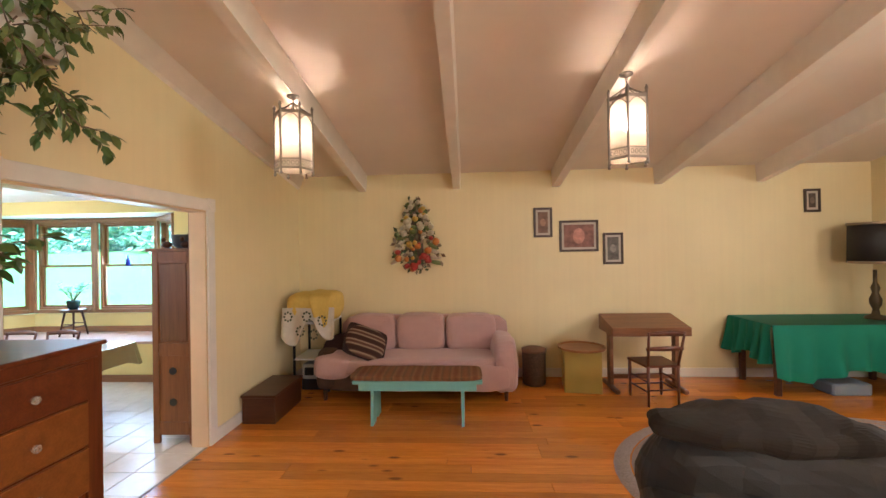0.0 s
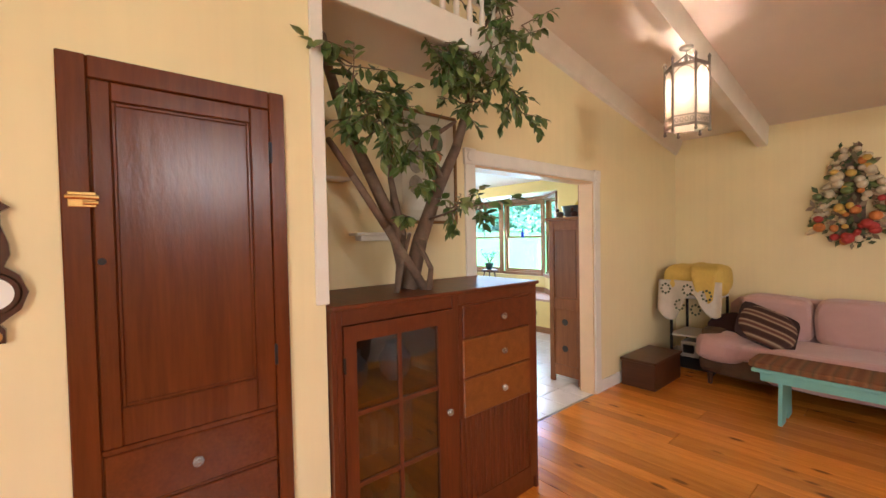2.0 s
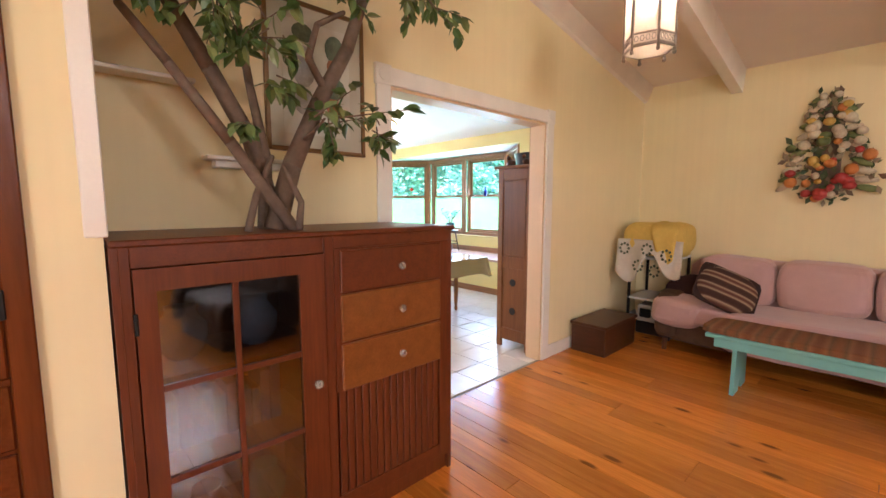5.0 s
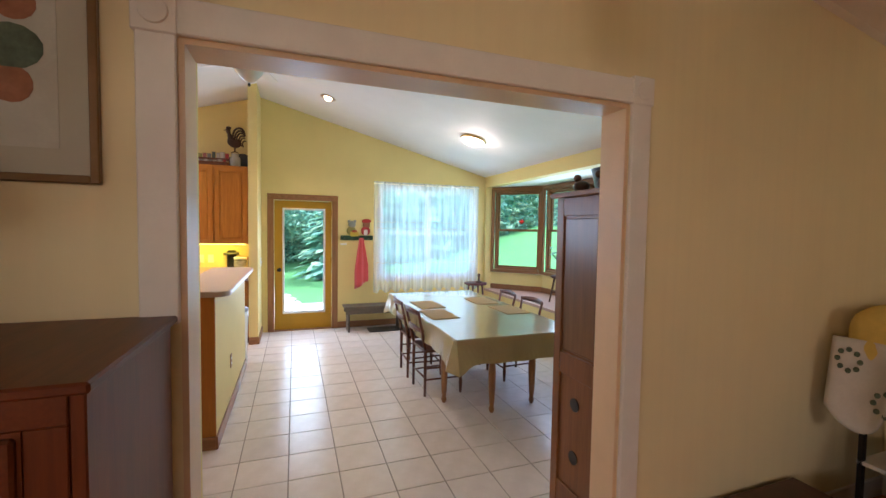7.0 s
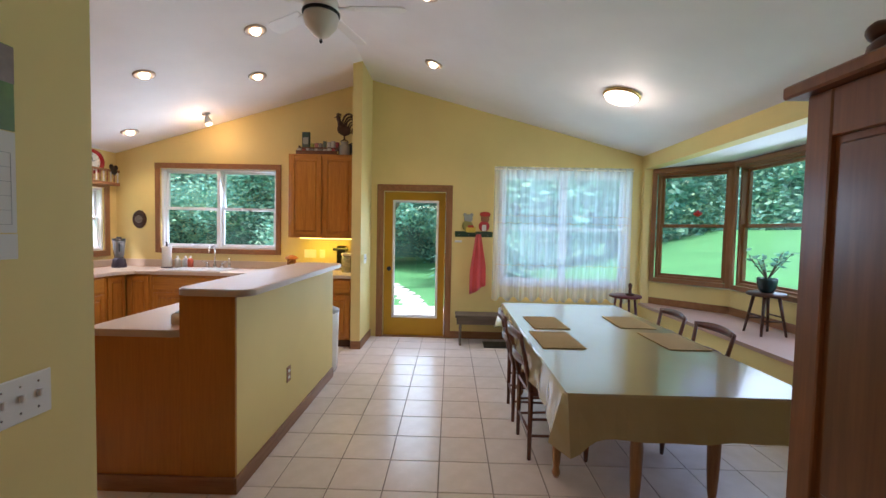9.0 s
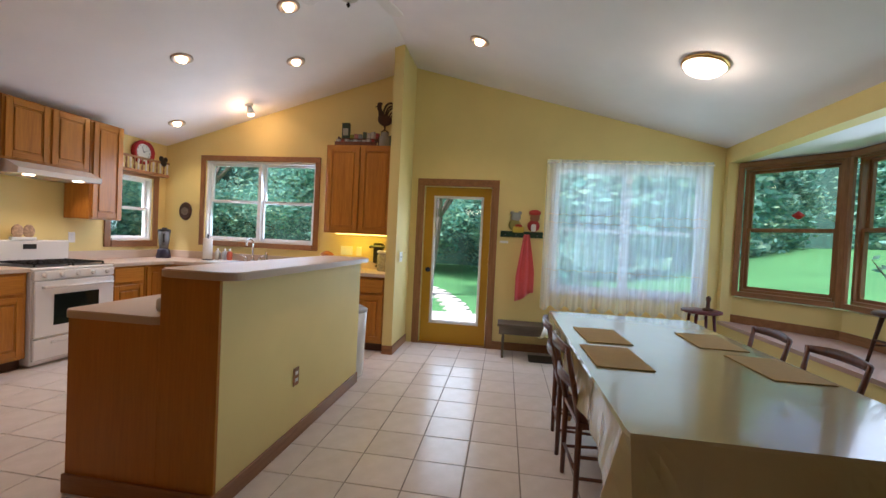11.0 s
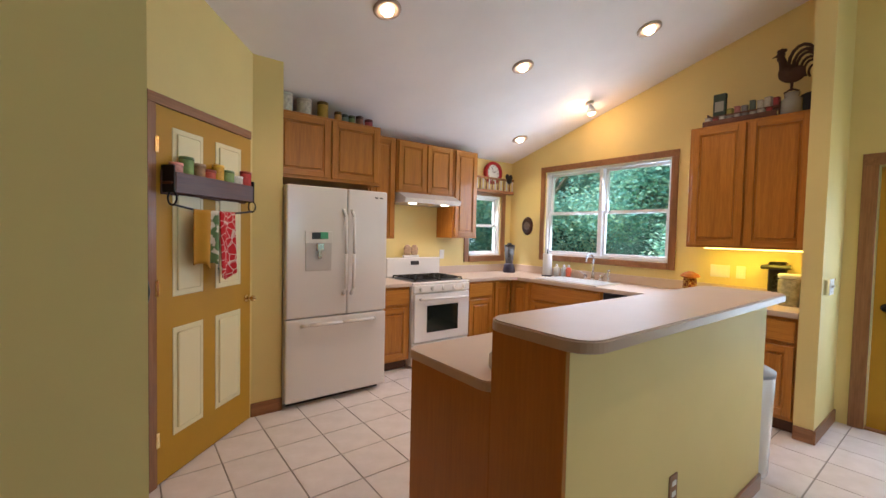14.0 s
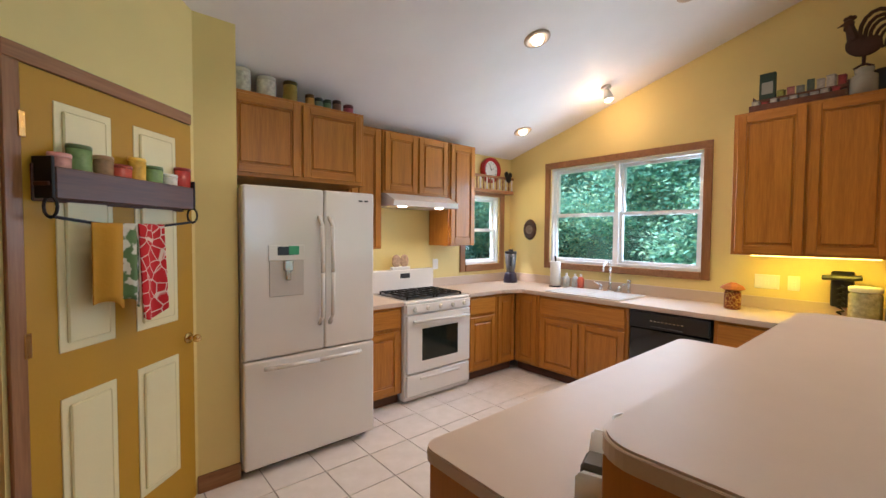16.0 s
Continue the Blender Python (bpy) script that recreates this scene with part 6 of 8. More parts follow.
# things on the wall cabinets
for x, r, h, c, lab, var in ((-4.46, 0.065, 0.17, (0.70, 0.66, 0.56), "white floral tin canister", 0.5), (-4.63, 0.065, 0.15, (0.68, 0.64, 0.54), "white floral tin canister", 0.5), (-4.80, 0.05, 0.16, (0.36, 0.24, 0.03), "yellow-brown tea tin", 0.3),
                        (-4.95, 0.035, 0.10, (0.52, 0.28, 0.06), "small amber spice tin", 0.3), (-5.02, 0.032, 0.09, (0.22, 0.30, 0.22), "small green spice tin", 0.3), (-5.09, 0.032, 0.09, (0.16, 0.26, 0.10), "small green spice tin", 0.3), (-5.17, 0.036, 0.10, (0.22, 0.10, 0.05), "small brown spice tin", 0.3), (-5.27, 0.04, 0.085, (0.45, 0.07, 0.09), "small red spice tin", 0.3)):
    t = thing("tin", lab + " on the cabinet top", "tin", (x, -0.97, 2.46), 0, "tins above the refrigerator cabinet")
    part("body", turned([(r * 0.97, 0), (r, 0.006), (r, h - 0.03), (r * 0.97, h - 0.028)], 16), plain("tin_paint", c, 0.4, var=var, scale=45), t, "", True)
    part("lid", turned([(r * 1.02, h - 0.028), (r * 1.02, h - 0.004), (r * 0.9, h)], 16), plain("tin_lid", mul(c, 0.85 if r > 0.06 else 0.25), 0.35, 0.3), t, "", True)
t = thing("tray", "dark red wooden tray holding tins on the cabinet", "tray", (-7.62, 1.46, 2.45))
part("base", bx(-0.10, -0.27, 0, 0.10, 0.27, 0.02, 0.003), M["chair_wood"], t)
part("edge", bx(0.09, -0.27, 0.02, 0.10, 0.27, 0.05, 0.002), M["chair_wood"], t)
part("upper_shelf", bx(-0.10, -0.26, 0.085, 0.0, 0.27, 0.097, 0.003), M["chair_wood"], t)
part("upper_rail", bx(-0.006, -0.26, 0.097, 0.0, 0.27, 0.112, 0.002), M["chair_wood"], t)
for y in (-0.265, 0.262):
    part("side_board", bx(-0.10, y, 0.02, 0.02, y + 0.008, 0.13, 0.002), M["chair_wood"], t)
r = random.Random(6)
tins = [((0.42, 0.04, 0.04), "small red printed tin"), ((0.62, 0.58, 0.52), "small white printed tin"), ((0.40, 0.38, 0.06), "small yellow-green printed tin"), ((0.30, 0.30, 0.27), "small grey printed tin"),
        ((0.62, 0.58, 0.52), "small white printed tin"), ((0.55, 0.20, 0.17), "small pink printed tin"), ((0.10, 0.14, 0.10), "small dark green printed tin")]
for row, x, z, y0, picks in ((0, -7.56, 2.47, 1.225, (1, 0, 1, 3, 1, 3, 4, 1, 0)), (1, -7.67, 2.548, 1.355, (2, 5, 3, 6, 1, 1, 0))):
    for k, pick in enumerate(picks):
        c, lab = tins[pick]
        w = r.uniform(0.019, 0.024)
        h = r.uniform(0.042, 0.058) if not row else r.uniform(0.055, 0.095)
        t = thing("tin", lab + " on a two-tier rack", "tin", (x, y0 + k * 0.056, z), r.uniform(-12, 12), "tins on the tray")
        part("body", bx(-w, -w, 0, w, w, h, 0.003), plain("old_tin", c, 0.4, var=0.5, scale=60), t)
        part("lid", bx(-w - 0.001, -w - 0.001, h, w + 0.001, w + 0.001, h + 0.010, 0.003), plain("old_tin_lid", mul(c, 0.7), 0.4), t)
t = thing("box", "dark green upright printed box on the tray", "box", (-7.68, 1.27, 2.548))
part("body", bx(-0.02, -0.05, 0, 0.02, 0.05, 0.22, 0.003), plain("dark_green_box", (0.02, 0.05, 0.03), 0.5), t)
part("front_label", bx(0.02, -0.035, 0.06, 0.022, 0.035, 0.15), plain("pale_label", (0.40, 0.40, 0.34), 0.6), t)
t = thing("glass_jar", "pale glass jar under the rooster figurine", "jar", (-7.62, 1.80, 2.45))


bm = bmesh.new()
for cy, cz, ry, rz in ((0.0, 0.135, 0.082, 0.062), (-0.045, 0.165, 0.055, 0.07), (0.03, 0.15, 0.05, 0.05)):
    bmesh.ops.create_uvsphere(bm, u_segments=16, v_segments=10, radius=1.0, matrix=Matrix.Translation((0, cy, cz)) @ Matrix.Diagonal((0.028, ry, rz, 1)))
rod(bm, (0, -0.055, 0.19), (0, -0.082, 0.30), 0.036, 0.022, 10)
ball(bm, (0, -0.085, 0.315), 0.03, 10)
rod(bm, (0, -0.108, 0.318), (0, -0.142, 0.308), 0.011, 0.002, 6)
for k in range(3):
    ball(bm, (0, -0.098 + 0.018 * k, 0.348 + 0.006 * (k == 1)), 0.016, 8)
ball(bm, (0, -0.098, 0.286), 0.014, 8, 1.4)
for k in range(6):
    R, cy, cz = 0.105 - 0.013 * k, 0.055 + 0.014 * k, 0.225 - 0.018 * k
    tube(bm, [Vector((0.008 * (-1) ** k, cy - R * math.cos(radians(a)) * 0.8, cz + R * math.sin(radians(a)) * 1.25)) for a in range(-50, 166 - 8 * k, 24)], 0.0125 - 0.0008 * k, 7)
rod(bm, (0, -0.005, 0.085), (0, -0.005, 0.012), 0.011, 0.009, 8)
for s_ in (-1, 1):
    rod(bm, (0, -0.005, 0.025), (0, -0.005 + s_ * 0.05, 0.0), 0.008, 0.006, 6)
single("rooster_figurine", bm, plain("rusty_iron", (0.075, 0.035, 0.022), 0.6, 0.5, 0.3), "rusty iron rooster figurine with curled tail", "figurine", (-7.62, 1.80, 2.643), 0)
part("jar", turned([(0.06, 0), (0.07, 0.02), (0.07, 0.13), (0.045, 0.15), (0.05, 0.165), (0.05, 0.185), (0.02, 0.19)], 18), plain("pale_jar", (0.40, 0.38, 0.33), 0.15, var=0.3), t, "pale glass jar", True)
bm = turned([(0.02, 0), (0.105, 0.008), (0.115, 0.012), (0.105, 0.016), (0.02, 0.008)], 24)
bm.transform(pose(0, 0, 0.114, 0, 80))
single("plate", bm, M["black"], "round dark plate leaning behind the rooster", "plate", (-7.83, 1.875, 2.45))

# ---- ceiling fittings of the kitchen ----
def tilt_on(y):
    s = FALL_S if y < RIDGE_Y else -FALL_N
    return math.degrees(math.atan(s))


M["bulb"] = glow("warm_bulb", (1.0, 0.70, 0.38), 7)
# white ring; the tan colour stands for the shade it lies in
M["can_trim"] = plain("can_trim_tan_shade", (0.50, 0.40, 0.32), 0.4)


def can_light(x, y):
    t = new("recessed_light")
    tagged(t, "recessed ceiling light with a white trim ring toned tan for shade, lit", "ceiling light", "recessed kitchen lights")
    t.matrix_world = pose(x, y, kz(y) - 0.001, tilt_on(y))
    part("trim_ring", turned([(0.062, 0.0), (0.098, 0.0), (0.098, -0.008), (0.08, -0.016), (0.062, -0.004)], 28), M["can_trim"], t, "", True)
    part("bulb", turned([(0.012, -0.042), (0.034, -0.036), (0.046, -0.016), (0.046, -0.002)], 20), M["bulb"], t, "glowing reflector bulb", True)
    lamp("can_glow", "SPOT", look((x, y, kz(y) - 0.05), (x, y + 0.001, 0)), 11.5, WARM, radius=0.05, cone=125)


for x, y in ((-6.02, 1.377), (-6.21, 0.187), (-6.86, 1.0), (-7.34, -0.85), (-6.70, 3.0), (-5.38, 3.0), (-4.79, 0.22)):
    can_light(x, y)
t = new("flush_light")
tagged(t, "round flush ceiling light with a brass rim, lit", "ceiling light")
fx, fy = -6.16, 4.82
t.matrix_world = pose(fx, fy, kz(fy) - 0.002, tilt_on(fy))
part("rim", turned([(0.165, 0), (0.175, -0.012), (0.165, -0.03), (0.14, -0.03)], 32), M["brass"], t, "brass rim", True)
part("diffuser", turned([(0.01, -0.085), (0.08, -0.08), (0.13, -0.06), (0.158, -0.03), (0.158, -0.02)], 32), glow("milk_glass", (1.0, 0.84, 0.62), 1.9), t, "glowing milk-glass bowl", True)
lamp("flush_glow", "POINT", pose(fx, fy, kz(fy) - 0.16), 3, (1.0, 0.82, 0.58), radius=0.10)
t = new("spot_light")
tagged(t, "small white ceiling spotlight aimed at the wall, lit", "ceiling light")
sx, sy = -7.45, 0.06
t.matrix_world = pose(sx, sy, kz(sy) - 0.002, tilt_on(sy))
part("canopy", turned([(0.05, 0), (0.05, -0.015), (0.02, -0.025)], 18), M["white"], t, "", True)
part("head", turned([(0.045, -0.13), (0.045, -0.10), (0.03, -0.05), (0.015, -0.02)], 16), M["white"], t, "", True)
part("bulb", turned([(0.01, -0.145), (0.034, -0.14), (0.04, -0.128)], 16), M["bulb"], t, "glowing bulb", True)
lamp("spot_glow", "POINT", pose(sx, sy, kz(sy) - 0.19), 2.6, (1.0, 0.62, 0.30), radius=0.05)
# ceiling fan
t = thing("ceiling_fan", "white five-blade ceiling fan with a bowl light, off", "ceiling fan", (-5.39, 2.19, 3.03))
part("canopy", turned([(0.075, 0.52), (0.07, 0.47), (0.03, 0.44)], 20), M["white"], t, "", True)
part("rod", rd((0, 0, 0.24), (0, 0, 0.46), 0.014), M["white"], t, "", True)
part("motor", turned([(0.05, 0.25), (0.12, 0.22), (0.14, 0.17), (0.12, 0.12), (0.08, 0.10)], 24), M["white"], t, "", True)
part("light_bowl", turned([(0.008, -0.08), (0.06, -0.05), (0.12, 0.02), (0.135, 0.075), (0.13, 0.10)], 24), plain("frosted_bowl", (0.62, 0.58, 0.50), 0.3), t, "frosted glass bowl", True)
part("rim", turned([(0.137, 0.098), (0.143, 0.105), (0.143, 0.118), (0.13, 0.122)], 28), M["iron"], t, "dark rim ring", True)
part("finial", turned([(0.006, -0.11), (0.014, -0.095), (0.008, -0.08)], 10), M["iron"], t)
for k in range(5):
    a = radians(20 + 72 * k)
    m4 = pose(0, 0, 0, 0, 0, math.degrees(a))
    bm = bx(0.12, -0.02, 0.150, 0.26, 0.02, 0.158)
    bmesh.ops.transform(bm, matrix=m4, verts=bm.verts)
    part("blade_iron", bm, M["white"], t)
    bm = slab(bmesh.new(), [(0.22, -0.055), (0.60, -0.07), (0.64, -0.05), (0.655, 0.0), (0.64, 0.05), (0.60, 0.07), (0.22, 0.055)], 0.0, 0.007)
    bmesh.ops.transform(bm, matrix=m4 @ Matrix.Translation((0, 0, 0.155)) @ Matrix.Rotation(radians(12), 4, "X"), verts=bm.verts)
    part("blade", bm, M["white"], t)
# light under the wall cabinet
t = thing("under_cabinet_light", "lit strip light under the wall cabinet", "strip light", (-7.62, 1.56, 1.345))
part("tube", bx(-0.06, -0.36, 0.008, -0.035, 0.36, 0.02, 0.003), glow("yellow_strip", (1.0, 0.78, 0.15), 2.4), t)
lamp("strip_glow", "AREA", look((-7.62, 1.56, 1.34), (-7.75, 1.56, 0.9)), 1.3, (1.0, 0.76, 0.06), size=0.7, size_y=0.05)

# ---- living room: built-in cupboard ----
t = thing("built_in_cupboard", "red-brown varnished built-in cupboard with drawers and brass latch", "cupboard", (CUP_X, 0.0, 0), 90)
rw, rwy = M["red_wood"], M["red_wood_y"]
part("back_box", bx(0.035, -0.006, 0.0, 0.65, 0.5, 2.18), rw, t)
part("side_stile", bx(0.010, -0.022, 0.0, 0.080, 0.03, 2.203, 0.004), rw, t)
part("side_stile", bx(0.611, -0.022, 0.0, 0.668, 0.03, 2.203, 0.004), rw, t)
part("head_rail", bx(0.080, -0.021, 2.135, 0.611, 0.03, 2.203, 0.004), rw, t)
d = part("door", bx(0.083, -0.012, 0.99, 0.608, 0.02, 2.131, 0.003), rw, t)
for a in ((0.083, 0.99, 0.134, 2.131), (0.539, 0.99, 0.608, 2.131)):
    part("stile", bx(a[0], -0.026, a[1], a[2], -0.012, a[3], 0.004), rw, d)
for a in ((0.134, 0.99, 0.539, 1.112), (0.134, 2.071, 0.539, 2.131)):
    part("rail", bx(a[0], -0.0255, a[1], a[2], -0.012, a[3], 0.004), rw, d)
bm = bmesh.new()
for a in ((0.134, 1.112, 0.146, 2.071), (0.527, 1.112, 0.539, 2.071), (0.146, 2.059, 0.527, 2.071), (0.146, 1.112, 0.527, 1.124)):
    box(bm, a[0], -0.02, a[1], a[2], -0.012, a[3], 0.003)
part("panel_moulding", bm, rw, d)
bm = bx(0.026, -0.032, 1.742, 0.092, -0.026, 1.788, 0.002)
rod(bm, (0.020, -0.036, 1.772), (0.098, -0.036, 1.772), 0.007)
rod(bm, (0.060, -0.036, 1.755), (0.096, -0.036, 1.755), 0.006)
part("latch", bm, M["brass"], t, "brass latch")
part("keyhole", rd((0.099, -0.026, 1.577), (0.099, -0.030, 1.577), 0.011, 0.010, 12), M["iron"], t)
for z in (1.15, 1.93):
    part("hinge", bx(0.604, -0.03, z, 0.616, -0.02, z + 0.08, 0.002), M["iron"], t)


def crystal_build(nt, b):
    b.inputs["Base Color"].default_value = (0.92, 0.90, 0.88, 1)
    b.inputs["Roughness"].default_value, b.inputs["IOR"].default_value = 0.04, 1.5
    b.inputs["Transmission Weight"].default_value = 0.85


M["crystal"] = shade("clear_glass_knob", crystal_build)


def glass_knob(parent, x, z, y=-0.02):
    bm = rd((x, y, z), (x, y - 0.012, z), 0.008)
    lathe(bm, [(0.008, 0.0), (0.017, 0.008), (0.019, 0.018), (0.012, 0.026)], 8, m=Matrix.Translation((x, y - 0.010, z)) @ pose(0, 0, 0, 90))
    return part("knob", bm, M["crystal"], parent, "faceted glass knob")


for z0, z1 in ((0.785, 0.968), (0.587, 0.772), (0.345, 0.573), (0.11, 0.33)):
    dr = part("drawer", bx(0.084, -0.018, z0, 0.607, 0.02, z1, 0.004), rwy, t)
    glass_knob(dr, 0.333, (z0 + z1) / 2, -0.018)
part("rail", bx(0.080, -0.02, 0.970, 0.611, 0.02, 0.988, 0.002), rwy, t)

# barometer and picture on the cupboard wall
t = thing("barometer", "dark banjo barometer with thermometer and white dial", "barometer", (CUP_X + 0.001, -0.135, 1.362), 90)
t.matrix_world = t.matrix_world @ Matrix.Diagonal((1.08, 1.08, 1.06, 1))
bmw = plain("mahogany", (0.055, 0.016, 0.012), 0.25, var=0.15, coat=0.5)
bm = bmesh.new()
prof = [(0.022, 0.0), (0.022, 0.035), (0.012, 0.05), (0.052, 0.085), (0.067, 0.13), (0.052, 0.175), (0.024, 0.20), (0.036, 0.23), (0.034, 0.26), (0.020, 0.31), (0.020, 0.34), (0.040, 0.355), (0.0, 0.385)]
lo, hi = [], []
outline = [(w, z) for w, z in prof] + [(-w, z) for w, z in reversed(prof[:-1])]
lo = [bm.verts.new((x, 0, z)) for x, z in outline]
hi = [bm.verts.new((x, -0.02, z)) for x, z in outline]
bm.faces.new(hi), bm.faces.new(lo[::-1])
for i in range(len(lo)):
    bm.faces.new((lo[i], lo[(i + 1) % len(lo)], hi[(i + 1) % len(lo)], hi[i]))
bmesh.ops.recalc_face_normals(bm, faces=bm.faces)
part("case", bm, bmw, t)
part("dial_rim", rd((0, -0.02, 0.13), (0, -0.03, 0.13), 0.056, 0.052, 28), bmw, t)
part("dial", rd((0, -0.03, 0.13), (0, -0.0325, 0.13), 0.042, 0.042, 28), M["white"], t, "white dial")
part("dial_hub", rd((0, -0.0325, 0.13), (0, -0.034, 0.13), 0.010, 0.010, 16), M["chrome"], t)
part("pointer", bx(-0.001, -0.035, 0.115, 0.001, -0.034, 0.16), M["ink"], t)
part("thermometer", bx(-0.012, -0.026, 0.215, 0.012, -0.02, 0.335, 0.002), M["white"], t, "white thermometer scale")
part("thermometer_tube", bx(-0.0015, -0.028, 0.22, 0.0015, -0.026, 0.325), plain("red_spirit", (0.3, 0.03, 0.03), 0.3), t)
part("inlay", rd((0, -0.02, 0.018), (0, -0.0225, 0.018), 0.017, 0.017, 16), plain("gold_inlay", (0.40, 0.20, 0.04), 0.3), t)
part("finial", turned([(0.006, 0), (0.010, 0.008), (0.004, 0.018)], 10, (0, -0.01, 0.383)), M["brass"], t)


def picture(name, label, at, rz, w, h, frame_m, mat_m, img, fw=0.03, mount=0.05, shapes=()):
    t = thing(name, label, "picture", at, rz)
    for a in ((0, 0, fw, h), (w - fw, 0, w, h), (fw, h - fw, w - fw, h), (fw, 0, w - fw, fw)):
        part("frame_side", bx(a[0], -0.022, a[1], a[2], 0, a[3], 0.003), frame_m, t)
    part("mount", bx(fw, -0.009, fw, w - fw, -0.002, h - fw), mat_m, t)
    if img:
        part("image", bx(fw + mount, -0.011, fw + mount, w - fw - mount, -0.009, h - fw - mount), img, t)
    for k, (x, z, r, sq, m) in enumerate(shapes):
        bm = ball(bmesh.new(), (0, 0, 0), r, 10, sq)
        bmesh.ops.scale(bm, vec=(1, 0.05, 1), verts=bm.verts)
        bmesh.ops.translate(bm, vec=(x * w, -0.012, z * h), verts=bm.verts)
        part("painted_shape", bm, m, t)
    return t


oakf = wood("picture_oak", (0.20, 0.09, 0.035), (0.34, 0.17, 0.07), "z", 0.35, 1.5, 0.2)
picture("picture", "oak-framed print on the cupboard wall", (CUP_X, -0.785, 1.565), 90, 0.50, 0.62, oakf, plain("ivory_mount", (0.62, 0.54, 0.40), 0.7, var=0.03), plain("muted_landscape", (0.30, 0.22, 0.15), 0.6, var=0.5, scale=9), 0.025, 0.06)
ter, gr, vase = plain("terracotta_print", (0.36, 0.15, 0.07), 0.7, var=0.3, scale=30), plain("foliage_print", (0.12, 0.16, 0.10), 0.7, var=0.5, scale=30), plain("grey_print", (0.32, 0.31, 0.28), 0.7, var=0.4, scale=25)
picture("picture", "gilt-brown framed watercolour of potted plants in the nook", (DX1, 1.515, 1.727), 90, 0.56, 0.75, plain("gilt_brown", (0.20, 0.11, 0.04), 0.3, 0.3, 0.2), plain("grey_mount", (0.50, 0.48, 0.38), 0.7, var=0.03), plain("pale_wash", (0.56, 0.55, 0.47), 0.7, var=0.15, scale=8), 0.022, 0.07,
        [(0.66, 0.34, 0.05, 1.0, ter), (0.66, 0.47, 0.075, 0.8, gr), (0.68, 0.62, 0.05, 0.9, ter), (0.68, 0.74, 0.06, 1.2, gr), (0.36, 0.34, 0.06, 1.1, vase), (0.36, 0.58, 0.07, 1.5, vase), (0.36, 0.80, 0.06, 0.8, gr)])
t = thing("nook_shelf", "small white wall shelf in the nook", "shelf", (DX1, 1.225, 1.64), 90)
part("board", bx(0, -0.10, 0.012, 0.38, 0, 0.03, 0.003), M["trim_white"], t)
part("ledge", bx(0.04, -0.07, -0.02, 0.34, 0, 0.012, 0.004), M["trim_white"], t)
t = thing("nook_shelf", "small white wall shelf high in the nook", "shelf", (DX1, 0.87, 1.95), 90)
part("board", bx(0, -0.10, 0.012, 0.33, 0, 0.03, 0.003), M["trim_white"], t)

# ---- bookcase with glazed door and drawers ----
t = thing("bookcase", "amber varnished cabinet with a glazed door and three drawers", "cabinet", (CUP_X + 0.032, 0.0, 0), 90)
bw, bwy = M["book_wood"], M["book_wood_y"]
Y0, Y1, TOP = 0.836, 2.245, 1.347
part("top", bx(Y0 - 0.0, -0.018, TOP - 0.022, Y1 + 0.012, 0.56, TOP, 0.005), bwy, t)
part("end_panel", bx(Y1 - 0.025, 0.0, 0.0, Y1, 0.52, TOP - 0.022, 0.003), bw, t)
part("side_panel", bx(Y0, 0.0, 0.0, Y0 + 0.02, 0.52, TOP - 0.022), bw, t)
part("back_panel", bx(Y0 + 0.02, 0.50, 0.0, Y1 - 0.025, 0.52, TOP - 0.022), bw, t)
part("divider", bx(1.515, -0.006, 0.0, 1.56, 0.50, TOP - 0.022, 0.003), bw, t)
part("plinth", bx(Y0 + 0.02, 0.02, 0.0, Y1 - 0.025, 0.04, 0.09), bw, t)
part("floor_board", bx(Y0 + 0.02, 0.03, 0.09, Y1 - 0.025, 0.50, 0.11), bw, t)
part("face_stile", bx(Y0 + 0.02, -0.004, 0.09, 0.884, 0.02, TOP - 0.022, 0.002), bw, t)
part("face_rail", bx(0.884, -0.003, 1.258, 1.515, 0.02, TOP - 0.022, 0.002), bwy, t)
part("face_rail", bx(1.56, -0.003, 1.270, Y1 - 0.025, 0.02, TOP - 0.022, 0.002), bwy, t)
part("face_stile", bx(2.158, -0.004, 0.09, Y1 - 0.025, 0.02, 1.270, 0.002), bw, t)
part("shelf", bx(Y0 + 0.02, 0.06, 0.50, 1.515, 0.48, 0.52), bw, t)
part("shelf", bx(Y0 + 0.02, 0.06, 0.85, 1.515, 0.48, 0.87), bw, t)
d = part("glazed_door", wall_mesh("x", -0.016, 0.008, 0.887, 1.512, 0.115, 1.255, [(0.945, 0.225, 1.408, 1.183)]), bw, t)
part("muntin", bx(1.166, -0.012, 0.225, 1.187, 0.004, 1.183, 0.002), bw, d)
for z in (0.530, 0.850):
    part("muntin", bx(0.945, -0.0125, z, 1.166, 0.004, z + 0.021, 0.002), bwy, d)
    part("muntin", bx(1.187, -0.0125, z, 1.408, 0.004, z + 0.021, 0.002), bwy, d)
M["old_glass"] = glassy("old_cabinet_glass", (0.62, 0.63, 0.66), 0.04, 0.80)
for y0, y1 in ((0.945, 1.166), (1.187, 1.408)):
    for z0, z1 in ((0.225, 0.530), (0.551, 0.850), (0.871, 1.183)):
        part("pane", bx(y0, -0.004, z0, y1, -0.001, z1), M["old_glass"], d)
glass_knob(d, 1.462, 0.728, -0.016)
for z in (0.20, 1.05):
    part("hinge", bx(0.881, -0.02, z, 0.893, -0.01, z + 0.07, 0.002), M["iron"], d)
part("drawer_case", bx(1.56, -0.006, 0.645, 2.158, 0.03, 1.270), bw, t)
M["amber_drawer"] = wood("amber_drawer_wood", (0.15, 0.045, 0.008), (0.24, 0.080, 0.015), "y", 0.3, 0.8, 0.4)
